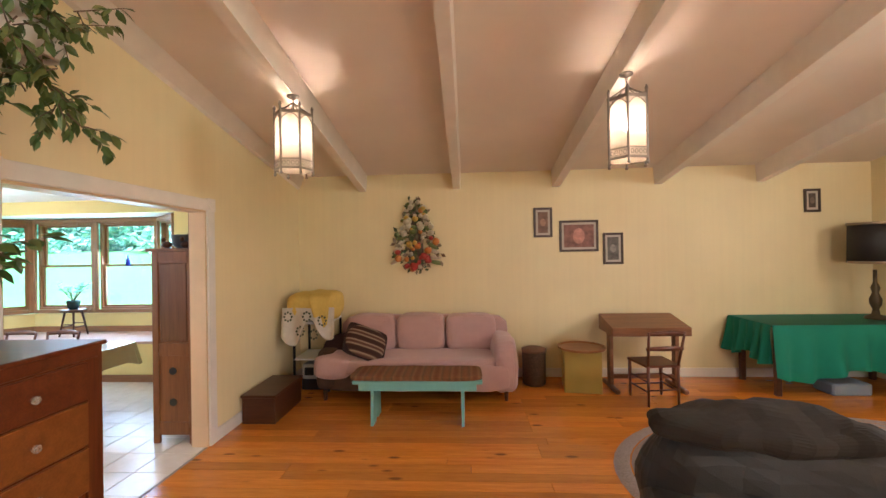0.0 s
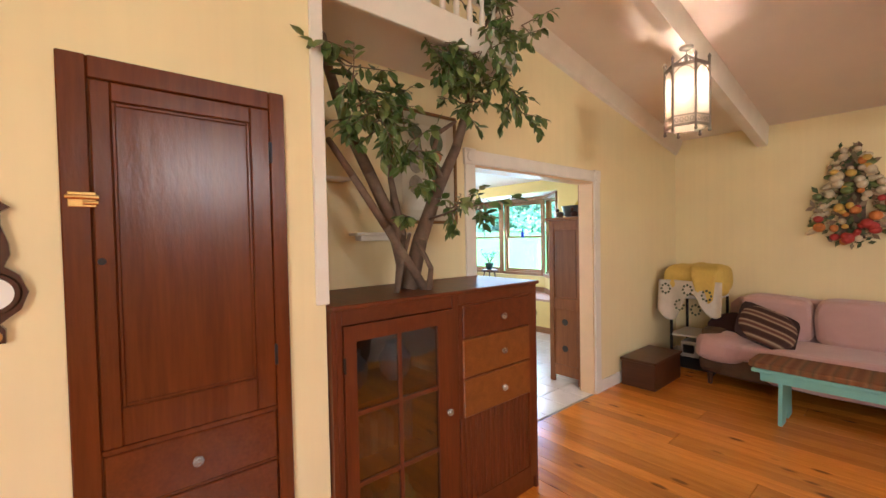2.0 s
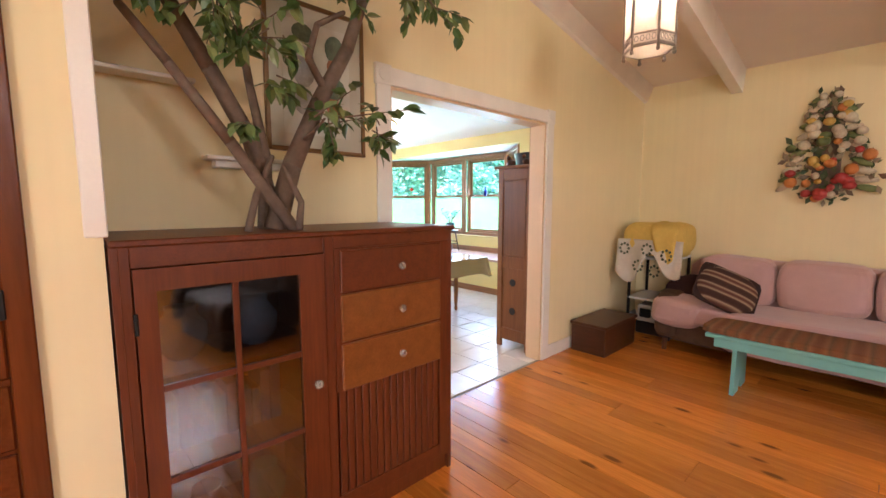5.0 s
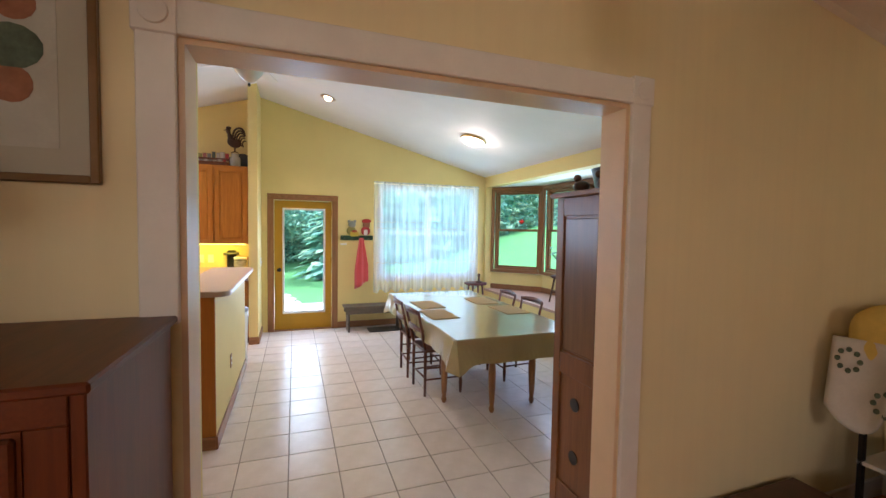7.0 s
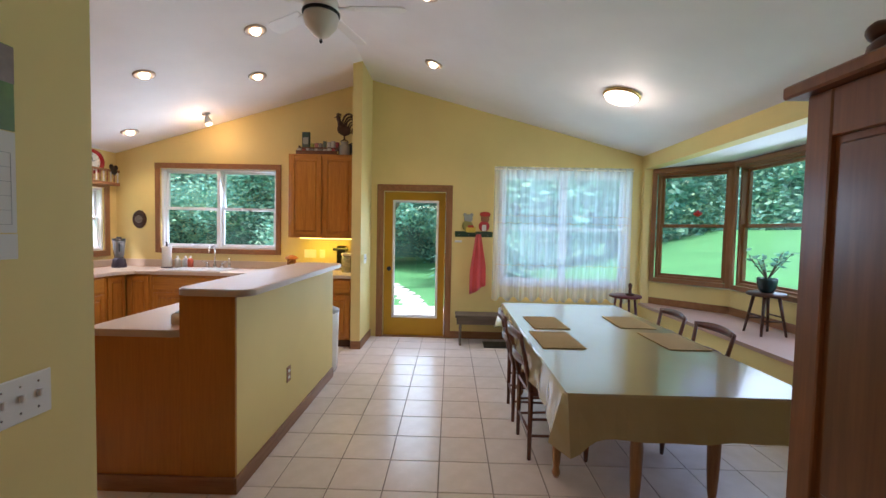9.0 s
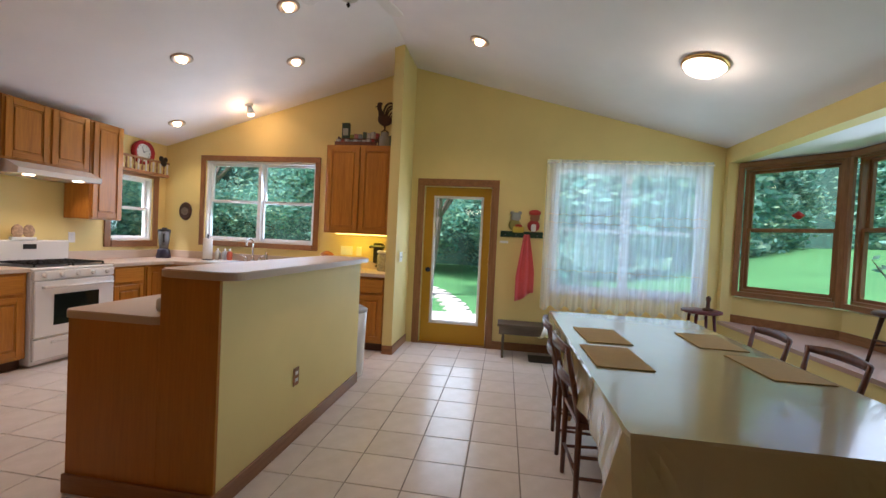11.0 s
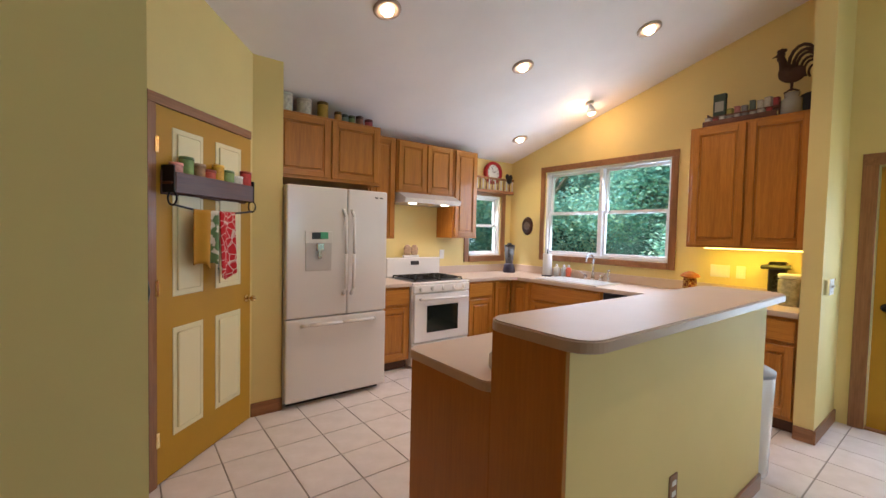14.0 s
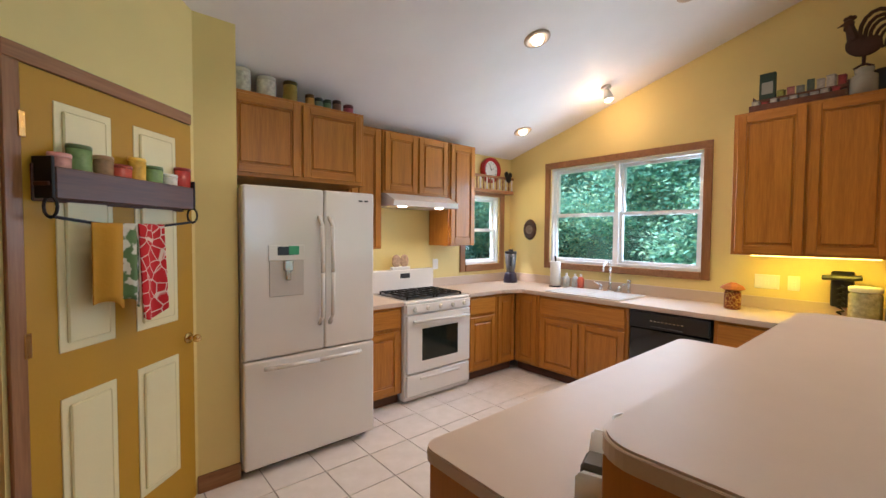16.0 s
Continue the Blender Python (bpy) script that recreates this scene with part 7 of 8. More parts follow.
for z0, z1, mt in ((1.080, 1.262, bwy), (0.866, 1.073, M["amber_drawer"]), (0.648, 0.855, M["amber_drawer"])):
    dr = part("drawer", bx(1.585, -0.018, z0, 2.152, 0.02, z1, 0.005), mt, t)
    glass_knob(dr, 1.89, (z0 + z1) / 2, -0.016)
part("lower_rail", bx(1.56, -0.003, 0.09, 2.158, 0.02, 0.165, 0.002), bwy, t)
for k in range(15):
    y = 1.572 + k * 0.0388
    part("beadboard_slat", bx(y, -0.0, 0.165, y + 0.034, 0.015, 0.645, 0.004), bw, t)
r = random.Random(3)
y = 0.93
for k in range(11):
    w, h = r.uniform(0.025, 0.05), r.uniform(0.16, 0.25)
    single("book", bx(0, 0, 0, 0.16, w, h, 0.002), plain("book_cloth", r.choice([(0.18, 0.16, 0.15), (0.30, 0.28, 0.26), (0.12, 0.05, 0.04), (0.10, 0.12, 0.18)]), 0.7), "cloth-bound book on a shelf behind glass", "book", (CUP_X - 0.34, y, 0.52), 0, "books in the bookcase")
    y += w + 0.004
for y, z, c, lab in ((1.05, 0.87, (0.45, 0.45, 0.47), "white china jug"), (1.32, 0.87, (0.30, 0.34, 0.42), "blue-grey china jar"), (1.10, 0.11, (0.42, 0.12, 0.10), "red patterned bowl"), (1.33, 0.11, (0.16, 0.24, 0.10), "green pottery jar")):
    tt = thing("china_jar", lab + " behind the cabinet glass", "jar", (CUP_X - 0.22, y, z))
    part("body", turned([(0.05, 0), (0.085, 0.05), (0.09, 0.12), (0.05, 0.18), (0.055, 0.20), (0.045, 0.20)], 16), plain("china_glaze", c, 0.25, var=0.2, scale=30), tt, "", True)

# ---- indoor tree on the bookcase ----
def tapered(bm, pts, r0, r1, seg=8):
    n = len(pts) - 1
    for i in range(n):
        a, b2 = r0 + (r1 - r0) * i / n, r0 + (r1 - r0) * (i + 1) / n
        rod(bm, pts[i], pts[i + 1], a, b2, seg)
        ball(bm, pts[i + 1], b2 * 0.99, seg)
    return bm


t = thing("ficus_tree", "tall artificial ficus tree with twisted trunks on the bookcase", "indoor tree", (-2.2, 1.42, TOP))
t.matrix_world = t.matrix_world @ Matrix.Diagonal((1.0, 1.05, 1.05, 1))
wood_t = plain("twisted_trunk_bark", (0.17, 0.115, 0.08), 0.8, var=0.35, scale=25, relief=0.8)
B = Vector((-2.2, 1.42, 1.31))
limbs = [
    ([(-2.20, 1.42, 1.31), (-2.20, 1.50, 1.57), (-2.20, 1.63, 1.85), (-2.19, 1.77, 2.10), (-2.17, 1.88, 2.43), (-2.12, 1.86, 2.75)], 0.048, 0.018),
    ([(-2.25, 1.45, 1.31), (-2.25, 1.36, 1.66), (-2.25, 1.22, 1.92), (-2.23, 1.09, 2.13), (-2.20, 0.99, 2.38), (-2.18, 0.96, 2.50)], 0.040, 0.018),
    ([(-2.12, 1.47, 1.31), (-2.14, 1.25, 1.64), (-2.14, 1.07, 1.88), (-2.12, 0.95, 2.02)], 0.026, 0.014),
    ([(-2.26, 1.40, 1.31), (-2.24, 1.41, 1.60), (-2.28, 1.37, 1.90), (-2.26, 1.33, 2.15)], 0.030, 0.010),
    ([(-2.10, 1.48, 1.31), (-2.09, 1.49, 1.42), (-2.13, 1.44, 1.56)], 0.017, 0.010),
    ([(-2.12, 1.29, 1.31), (-2.13, 1.33, 1.45), (-2.17, 1.41, 1.60)], 0.016, 0.010),
    ([(-2.19, 1.66, 1.90), (-2.18, 1.58, 2.02), (-2.17, 1.62, 2.16), (-2.16, 1.74, 2.24)], 0.018, 0.010),
    ([(-2.12, 1.86, 2.72), (-2.05, 2.02, 2.95), (-2.0, 2.10, 3.05)], 0.016, 0.006),
    ([(-2.17, 1.87, 2.42), (-2.10, 1.68, 2.62), (-2.05, 1.56, 2.82)], 0.014, 0.006),
    ([(-2.20, 1.55, 1.68), (-2.03, 1.53, 1.70), (-1.88, 1.50, 1.72)], 0.008, 0.004),
]
for pts, a, b2 in limbs:
    part("trunk" if a > 0.02 else "branch", tapered(bmesh.new(), [Vector(p) - B for p in pts], a, b2), wood_t, t, "", True)


def ficus_leaf_build(nt, b):
    geo = nt.nodes.new("ShaderNodeNewGeometry")
    c = ramp(nt, geo.outputs["Random Per Island"], [(0.0, (0.045, 0.085, 0.018)), (0.6, (0.10, 0.16, 0.04)), (1.0, (0.21, 0.26, 0.09))])
    nt.links.new(c, b.inputs["Base Color"])
    b.inputs["Roughness"].default_value = 0.35


ficus_m = shade("ficus_leaf_green", ficus_leaf_build)
r = random.Random(8)
tips = []
for c, rad, n in (((-2.04, 1.05, 2.20), 0.19, 14), ((-2.05, 1.20, 2.13), 0.18, 14), ((-2.03, 0.97, 2.34), 0.16, 8), ((-2.03, 1.36, 2.02), 0.13, 7), ((-2.02, 1.70, 2.33), 0.15, 10), ((-2.0, 1.75, 2.62), 0.22, 16), ((-1.96, 2.0, 2.78), 0.22, 15), ((-2.0, 1.98, 2.45), 0.18, 11), ((-1.98, 2.08, 2.32), 0.14, 5), ((-2.0, 1.52, 2.52), 0.16, 9), ((-2.05, 1.80, 2.98), 0.2, 9),
                  ((-2.05, 1.62, 1.74), 0.09, 5), ((-2.05, 1.85, 1.76), 0.09, 4), ((-2.0, 1.25, 1.68), 0.06, 2), ((-2.02, 1.40, 1.84), 0.08, 3)):
    for k in range(n):
        a = Vector(c)
        d = Vector((r.gauss(0, 1) * 0.6 + 0.15, r.gauss(0, 1), r.gauss(0, 0.8) - 0.2)).normalized()
        tips.append((a + Vector((r.uniform(-1, 1), r.uniform(-1, 1), r.uniform(-1, 1))) * rad * 0.4, a + d * rad * r.uniform(0.7, 1.5)))
tips.append((Vector((-1.86, 1.52, 1.72)), Vector((-1.75, 1.85, 1.79))))
tips.append((Vector((-1.88, 1.46, 1.72)), Vector((-1.75, 1.55, 1.81))))
tw, lf = bmesh.new(), bmesh.new()
for p, q in tips:
    sag = Vector((0, 0, -0.03))
    rod(tw, p - B, q - B, 0.0035, 0.0015, 5)
    n = 10
    for j in range(n):
        base = p.lerp(q, 0.25 + 0.75 * j / (n - 1)) - B
        d = ((q - p).normalized() * 0.5 + Vector((r.gauss(0, 0.7), r.gauss(0, 0.7), -0.55 + r.gauss(0, 0.35)))).normalized()
        s = d.cross(Vector((r.gauss(0, 0.5), r.gauss(0, 0.5), 1))).normalized()
        up = s.cross(d)
        L = r.uniform(0.05, 0.085)
        w = L * 0.28
        v = [lf.verts.new(base + d * L * u + s * w * x + up * L * z) for u, x, z in ((0, 0, 0), (0.3, 0.85, 0.03), (0.62, 0.8, 0.02), (1.0, 0, -0.10), (0.62, -0.8, 0.02), (0.3, -0.85, 0.03), (0.5, 0, -0.03))]
        for i in range(6):
            lf.faces.new((v[6], v[i], v[(i + 1) % 6]))
tagged(part("twig", tw, wood_t, t), kind="stuff")
lo = part("foliage", lf, ficus_m, t, "glossy green ficus leaves")
tagged(lo, kind="stuff")

# ---- soft furniture ----
def soft(x0, y0, z0, x1, y1, z1, power=6.0, cuts=7, wob=0.008, seed=0, sag=0.0):
    bm = bmesh.new()
    bmesh.ops.create_cube(bm, size=2.0)
    bmesh.ops.subdivide_edges(bm, edges=bm.edges[:], cuts=cuts, use_grid_fill=True)
    c, h = Vector(((x0 + x1) / 2, (y0 + y1) / 2, (z0 + z1) / 2)), Vector(((x1 - x0) / 2, (y1 - y0) / 2, (z1 - z0) / 2))
    for v in bm.verts:
        p = v.co
        n = (abs(p.x) ** power + abs(p.y) ** power + abs(p.z) ** power) ** (1 / power)
        p = p / n * max(abs(p.x), abs(p.y), abs(p.z))
        q = Vector((p.x * h.x, p.y * h.y, p.z * h.z)) + c
        w = noise.noise_vector(q * 5 + Vector((seed, 0, 0))) * wob
        q += w
        if sag and p.z > 0.5:
            q.z -= sag * (1 - (p.x ** 2)) * (1 - p.y ** 2)
        v.co = q
    return bm


M["mauve"] = plain("dusty_mauve_cover", (0.52, 0.325, 0.30), 0.92, var=0.07, scale=9, relief=0.6, fine=220, sheen=0.3)
M["brown_sofa"] = plain("brown_upholstery", (0.10, 0.055, 0.03), 0.9, var=0.25, scale=14, relief=0.5)
t = thing("sofa", "three-seat sofa under a dusty mauve cover", "sofa", (-0.74, 5.5, 0))
part("base", soft(-1.14, -0.40, 0.10, 1.12, 0.44, 0.36, 10, 6, 0.005), M["brown_sofa"], t, "brown upholstered base")
part("seat", soft(-1.02, -0.46, 0.30, 1.0, 0.20, 0.50, 7, 8, 0.012, 2, 0.02), M["mauve"], t)
part("front_drape", soft(-0.60, -0.475, 0.14, 1.08, -0.44, 0.44, 8, 7, 0.014, 5), M["mauve"], t)
for k, (x0, x1) in enumerate(((-0.98, -0.33), (-0.33, 0.32), (0.32, 0.98))):
    part("back_cushion", soft(x0 + 0.005, 0.10, 0.46, x1 - 0.005, 0.42, 0.935, 5, 7, 0.014, 3 + k), M["mauve"], t)
part("backrest", soft(-1.10, 0.28, 0.2, 1.14, 0.50, 0.90, 8, 6, 0.008, 4), M["mauve"], t)
part("arm", soft(-1.22, -0.42, 0.10, -0.96, 0.45, 0.60, 5, 6, 0.01, 8), M["brown_sofa"], t, "brown upholstered arm")
part("arm", soft(0.90, -0.46, 0.06, 1.20, 0.46, 0.70, 4, 7, 0.018, 9), M["mauve"], t)
part("arm_throw", soft(-1.25, -0.48, 0.26, -0.72, -0.05, 0.56, 3.2, 7, 0.03, 12), M["mauve"], t, "mauve cover bunched on the arm")
for x in (-1.1, 1.05):
    for y in (-0.36, 0.38):
        part("foot", rd((x, y, 0), (x, y, 0.12), 0.02, 0.028), M["dark_wood"], t)


def stripe_build(cols, axis, scale):
    def build(nt, b):
        s = [0, 0, 0]
        s["xyz".index(axis)] = scale
        v = coords(nt, s)
        w = nt.nodes.new("ShaderNodeTexWave")
        w.inputs["Scale"].default_value, w.inputs["Distortion"].default_value = 1.0, 0.0
        w.bands_direction = axis.upper()
        nt.links.new(v, w.inputs["Vector"])
        c = ramp(nt, w.outputs["Fac"], [(k / (len(cols) - 1), x) for k, x in enumerate(cols)])
        nt.links.new(mixc(nt, 0.3, c, ramp(nt, noise_tex(nt, coords(nt), 60.0), [(0.3, mul(cols[0], 0.6)), (0.7, cols[-1])])), b.inputs["Base Color"])
        b.inputs["Roughness"].default_value = 0.95
        bump(nt, b, noise_tex(nt, coords(nt), 250.0, 2.0), 0.5, 0.002)
    return build


t = new("throw_pillow")
tagged(t, "dark brown and cream striped pillow leaning on the sofa", "pillow")
t.matrix_world = pose(-1.36, 5.20, 0.67, 48, 24, 22)
part("cushion", soft(-0.25, -0.21, -0.07, 0.25, 0.21, 0.07, 2.6, 8, 0.004), shade("striped_weave", stripe_build([(0.03, 0.012, 0.01), (0.06, 0.02, 0.012), (0.48, 0.36, 0.22), (0.10, 0.03, 0.02)], "y", 2.3)), t, "", True)
part("edge_piping", soft(-0.262, -0.222, -0.010, 0.262, 0.222, 0.010, 8, 6, 0.0), plain("dark_piping", (0.03, 0.012, 0.01), 0.9), t)
t = new("throw_pillow")
tagged(t, "dark plum pillow tucked behind the striped one", "pillow")
t.matrix_world = pose(-1.72, 5.36, 0.60, 35, -20, 30)
part("cushion", soft(-0.20, -0.18, -0.05, 0.20, 0.18, 0.05, 2.6, 7, 0.004), plain("plum_cloth", (0.035, 0.012, 0.014), 0.95), t, "", True)

# turquoise bench with a knitted cover
t = thing("painted_bench", "turquoise painted plank bench in front of the sofa", "bench", (-0.65, 4.60, 0))
M["turq"] = plain("turquoise_paint", (0.20, 0.46, 0.42), 0.5, var=0.08, scale=12)
part("seat", bx(-0.66, -0.19, 0.42, 0.66, 0.19, 0.45, 0.005), M["turq"], t)
for s in (-1, 1):
    bm = slab(bmesh.new(), [(-0.19, 0.0), (-0.05, 0.0), (0.0, 0.10), (0.05, 0.0), (0.19, 0.0), (0.17, 0.42), (-0.17, 0.42)], -0.014, 0.014)
    bmesh.ops.transform(bm, matrix=Matrix.Translation((s * 0.46, 0, 0)) @ Matrix.Rotation(radians(90), 4, "Z") @ Matrix.Rotation(radians(90), 4, "X"), verts=bm.verts)
    part("leg_board", bm, M["turq"], t)
    part("apron", bx(-0.60, s * 0.165 - 0.01, 0.35, 0.60, s * 0.165 + 0.01, 0.42, 0.004), M["turq"], t)
single("bench_cover", soft(-0.70, -0.20, 0.445, 0.66, 0.22, 0.50, 9, 8, 0.006, 4), shade("knitted_stripes", stripe_build([(0.16, 0.055, 0.018), (0.26, 0.12, 0.045), (0.12, 0.075, 0.03), (0.22, 0.085, 0.025)], "x", 1.6)), "brown and rust striped knitted cover on the bench", "blanket", (-0.65, 4.62, 0))

# low chest and the quilt-draped side table in the corner
t = thing("chest", "low dark wooden chest against the wall", "chest", (-2.49, 4.44, 0))
part("body", bx(0.01, 0.0, 0.0, 0.36, 0.68, 0.27, 0.004), M["dark_wood"], t)
part("lid", bx(0.0, -0.015, 0.27, 0.375, 0.70, 0.30, 0.006), M["dark_wood"], t)
t = thing("side_table", "grey metal side table in the corner", "table", (-2.12, 5.66, 0))
t.matrix_world = t.matrix_world @ Matrix.Diagonal((0.84, 1, 1, 1))
part("top", bx(-0.30, -0.26, 0.86, 0.28, 0.30, 0.89, 0.004), M["white"], t)
part("lower_shelf", bx(-0.28, -0.24, 0.40, 0.26, 0.28, 0.42), M["white"], t)
for x in (-0.28, 0.25):
    for y in (-0.24, 0.27):
        part("leg", bx(x, y, 0, x + 0.03, y + 0.03, 0.86, 0.003), M["iron"], t)
t = thing("radio", "pale grey radio on the table's lower shelf", "radio", (-2.08, 5.46, 0.20))
part("body", bx(-0.17, 0.0, -0.05, 0.17, 0.22, 0.14, 0.01), plain("pale_grey_plastic", (0.42, 0.40, 0.38), 0.4), t)
part("speaker", bx(-0.14, -0.006, 0.0, -0.02, 0.0, 0.10, 0.01), M["black"], t)
part("dial", bx(0.02, -0.006, 0.05, 0.14, 0.0, 0.10, 0.004), M["black"], t)
single("box", bx(-0.2, -0.12, 0, 0.2, 0.14, 0.15, 0.01), M["black"], "dark box under the corner table", "box", (-2.08, 5.62, 0.0))
M["yellow_cloth"] = plain("yellow_quilt_cloth", (0.66, 0.47, 0.10), 0.9, var=0.12, scale=20, relief=0.5)
M["white_quilt"] = plain("white_quilt_cloth", (0.60, 0.55, 0.47), 0.9, var=0.12, scale=12, relief=0.5)
M["quilt_green"] = plain("green_applique", (0.10, 0.13, 0.08), 0.9, var=0.3, scale=30)
t = thing("quilt", "white applique quilt with yellow backing draped over the corner table", "quilt", (-2.12, 5.66, 0))
t.matrix_world = t.matrix_world @ Matrix.Diagonal((0.84, 1, 1, 1))
bm = soft(-0.36, -0.33, 0.88, 0.36, 0.33, 1.25, 5, 9, 0.035, 3)
part("yellow_fold", bm, M["yellow_cloth"], t, "yellow quilt backing", True)
bm = bmesh.new()
nx, nz = 26, 14
g = []
for j in range(nz + 1):
    v = j / nz
    row = []
    for i in range(nx + 1):
        u = i / nx
        x = -0.38 + 0.78 * u
        z = 1.08 - v * (0.36 + 0.22 * math.sin(u * 7.0 + 0.6) * math.sin(u * 3.1))
        y = -0.345 - 0.03 * math.sin(u * 19) * v - 0.05 * v + 0.02 * math.sin(u * 8)
        row.append(bm.verts.new((x, y, z)))
    g.append(row)
for j in range(nz):
    for i in range(nx):
        bm.faces.new((g[j][i], g[j][i + 1], g[j + 1][i + 1], g[j + 1][i]))
bmesh.ops.recalc_face_normals(bm, faces=bm.faces)
bmesh.ops.solidify(bm, geom=bm.faces[:], thickness=0.012)
w = part("white_drape", bm, M["white_quilt"], t, "white quilt with round applique wreaths", True)
bm = bmesh.new()
g = []
for j in range(9):
    v = j / 8
    g.append([bm.verts.new((0.02 + 0.34 * v * 0.35 + (0.34 - 0.16 * v) * i / 10, -0.30 - 0.085 * min(1, v * 4) - 0.012 * math.sin(i * 0.9) * v, 1.245 - 0.36 * v - 0.05 * v * math.sin(math.pi * i / 10))) for i in range(11)])
for j in range(8):
    for i in range(10):
        bm.faces.new((g[j][i], g[j][i + 1], g[j + 1][i + 1], g[j + 1][i]))
bmesh.ops.recalc_face_normals(bm, faces=bm.faces)
bmesh.ops.solidify(bm, geom=bm.faces[:], thickness=0.015)
part("turned_corner", bm, M["yellow_cloth"], t, "yellow corner folded over the front", True)
for x, z in ((-0.26, 0.98), (0.02, 0.98), (0.25, 0.93), (0.12, 0.76), (-0.08, 0.80)):
    bm = bmesh.new()
    for k in range(8):
        a = 2 * math.pi * k / 8
        ball(bm, (x + 0.055 * math.cos(a), -0.405, z + 0.055 * math.sin(a)), 0.014, 6)
    part("applique", bm, M["quilt_green"], w)

# right half of the living room
t = thing("basket", "dark woven lidded basket against the wall", "basket", (0.73, 5.75, 0))
part("body", turned([(0.13, 0), (0.15, 0.02), (0.155, 0.42), (0.14, 0.44)], 20), plain("dark_wicker", (0.10, 0.06, 0.035), 0.8, var=0.5, scale=50, relief=1.0), t, "", True)
part("lid", turned([(0.16, 0.43), (0.16, 0.46), (0.13, 0.475), (0.02, 0.48)], 20), plain("wicker_lid", (0.16, 0.09, 0.05), 0.7), t, "", True)
t = thing("storage_box", "yellow painted wooden box by the wall", "box", (1.29, 5.57, 0), -8)
part("body", bx(-0.22, -0.19, 0.0, 0.22, 0.22, 0.50, 0.005), plain("mustard_yellow_paint", (0.44, 0.34, 0.07), 0.55), t)
single("round_tray", turned([(0.24, 0), (0.285, 0.012), (0.29, 0.04), (0.275, 0.04), (0.26, 0.02), (0.02, 0.02)], 28), wood("tray_wood", (0.24, 0.10, 0.035), (0.38, 0.18, 0.07), "x", 0.4), "round wooden tray on the yellow box", "tray", (1.29, 5.55, 0.501))
t = thing("school_desk", "old wooden slant-top school desk", "desk", (2.06, 5.60, 0))
dw = wood("desk_wood", (0.15, 0.06, 0.025), (0.30, 0.13, 0.055), "x", 0.4)
bm = bmesh.new()
vs = [bm.verts.new((x, y, z)) for x in (-0.46, 0.46) for y, z in ((-0.28, 0.70), (0.24, 0.70), (0.24, 0.90), (-0.28, 0.80))]
for f in ((0, 1, 2, 3), (7, 6, 5, 4), (0, 4, 5, 1), (1, 5, 6, 2), (2, 6, 7, 3), (3, 7, 4, 0)):
    bm.faces.new([vs[i] for i in f])
bmesh.ops.recalc_face_normals(bm, faces=bm.faces)
bmesh.ops.bevel(bm, geom=bm.edges[:], offset=0.004, segments=1, affect="EDGES")
part("desk_box", bm, dw, t)
for s in (-1, 1):
    part("leg", bx(s * 0.40 - 0.025, -0.05, 0.05, s * 0.40 + 0.025, 0.05, 0.70, 0.005), dw, t)
    part("foot", bx(s * 0.40 - 0.03, -0.26, 0.0, s * 0.40 + 0.03, 0.24, 0.05, 0.012), dw, t)
part("crossbar", bx(-0.375, -0.015, 0.12, 0.375, 0.015, 0.17, 0.003), dw, t)
sc = copy_thing(ch, pose(2.0, 5.16, 0, 0, 0, 6))
tagged(sc, "small wooden ladder-back chair pulled up to the school desk", "chair", "chair at the school desk")
# table under a green cloth
t = thing("cloth_table", "dark wooden table under a green cloth", "table", (4.22, 5.60, 0))
part("tabletop", bx(-0.80, -0.34, 0.80, 0.95, 0.40, 0.83, 0.004), M["dark_wood"], t)
for x in (-0.74, 0.88):
    for y in (-0.28, 0.34):
        part("leg", bx(x - 0.03, y - 0.03, 0, x + 0.03, y + 0.03, 0.80, 0.004), M["dark_wood"], t)
bm = bmesh.new()
hx0, hx1, hy0, hy1 = -0.86, 0.98, -0.37, 0.42
top = [bm.verts.new(v) for v in ((hx0, hy0, 0.838), (hx1, hy0, 0.838), (hx1, hy1, 0.838), (hx0, hy1, 0.838))]
bm.faces.new(top)
n = 60
for (xa, ya), (xb, yb), (nx_, ny_) in (((hx0, hy1), (hx0, hy0), (-1, 0)), ((hx0, hy0), (hx1, hy0), (0, -1))):
    pr = None
    for i in range(n + 1):
        u = i / n
        x, y = xa + (xb - xa) * u, ya + (yb - ya) * u
        col = []
        for j, dz in enumerate((0, 0.05, 0.2, 0.4, 0.58)):
            o = (0.01 + 0.06 * dz) + dz * 0.09 * math.sin(u * 38) + 0.05 * dz * math.sin(u * 17 + 1)
            drop = dz * (1.0 + 0.12 * math.sin(u * 9)) * (1.0 if ny_ else 0.72)
            col.append(bm.verts.new((x + nx_ * o * (j > 0), y + ny_ * o * (j > 0), 0.838 - drop)))
        if pr:
            for j in range(4):
                bm.faces.new((pr[j], col[j], col[j + 1], pr[j + 1]))
        pr = col
bmesh.ops.remove_doubles(bm, verts=bm.verts, dist=0.002)
bmesh.ops.recalc_face_normals(bm, faces=bm.faces)
single("green_tablecloth", bm, plain("emerald_cloth", (0.008, 0.20, 0.13), 0.85, var=0.08, scale=8, relief=0.4), "emerald green cloth hanging in folds over the table", "tablecloth", (4.22, 5.60, 0), smooth=True)
single("storage_bin", bx(-0.22, -0.15, 0, 0.22, 0.15, 0.14, 0.02), plain("blue_grey_bin", (0.22, 0.28, 0.36), 0.4), "blue-grey plastic bin under the green table", "bin", (4.30, 5.45, 0))
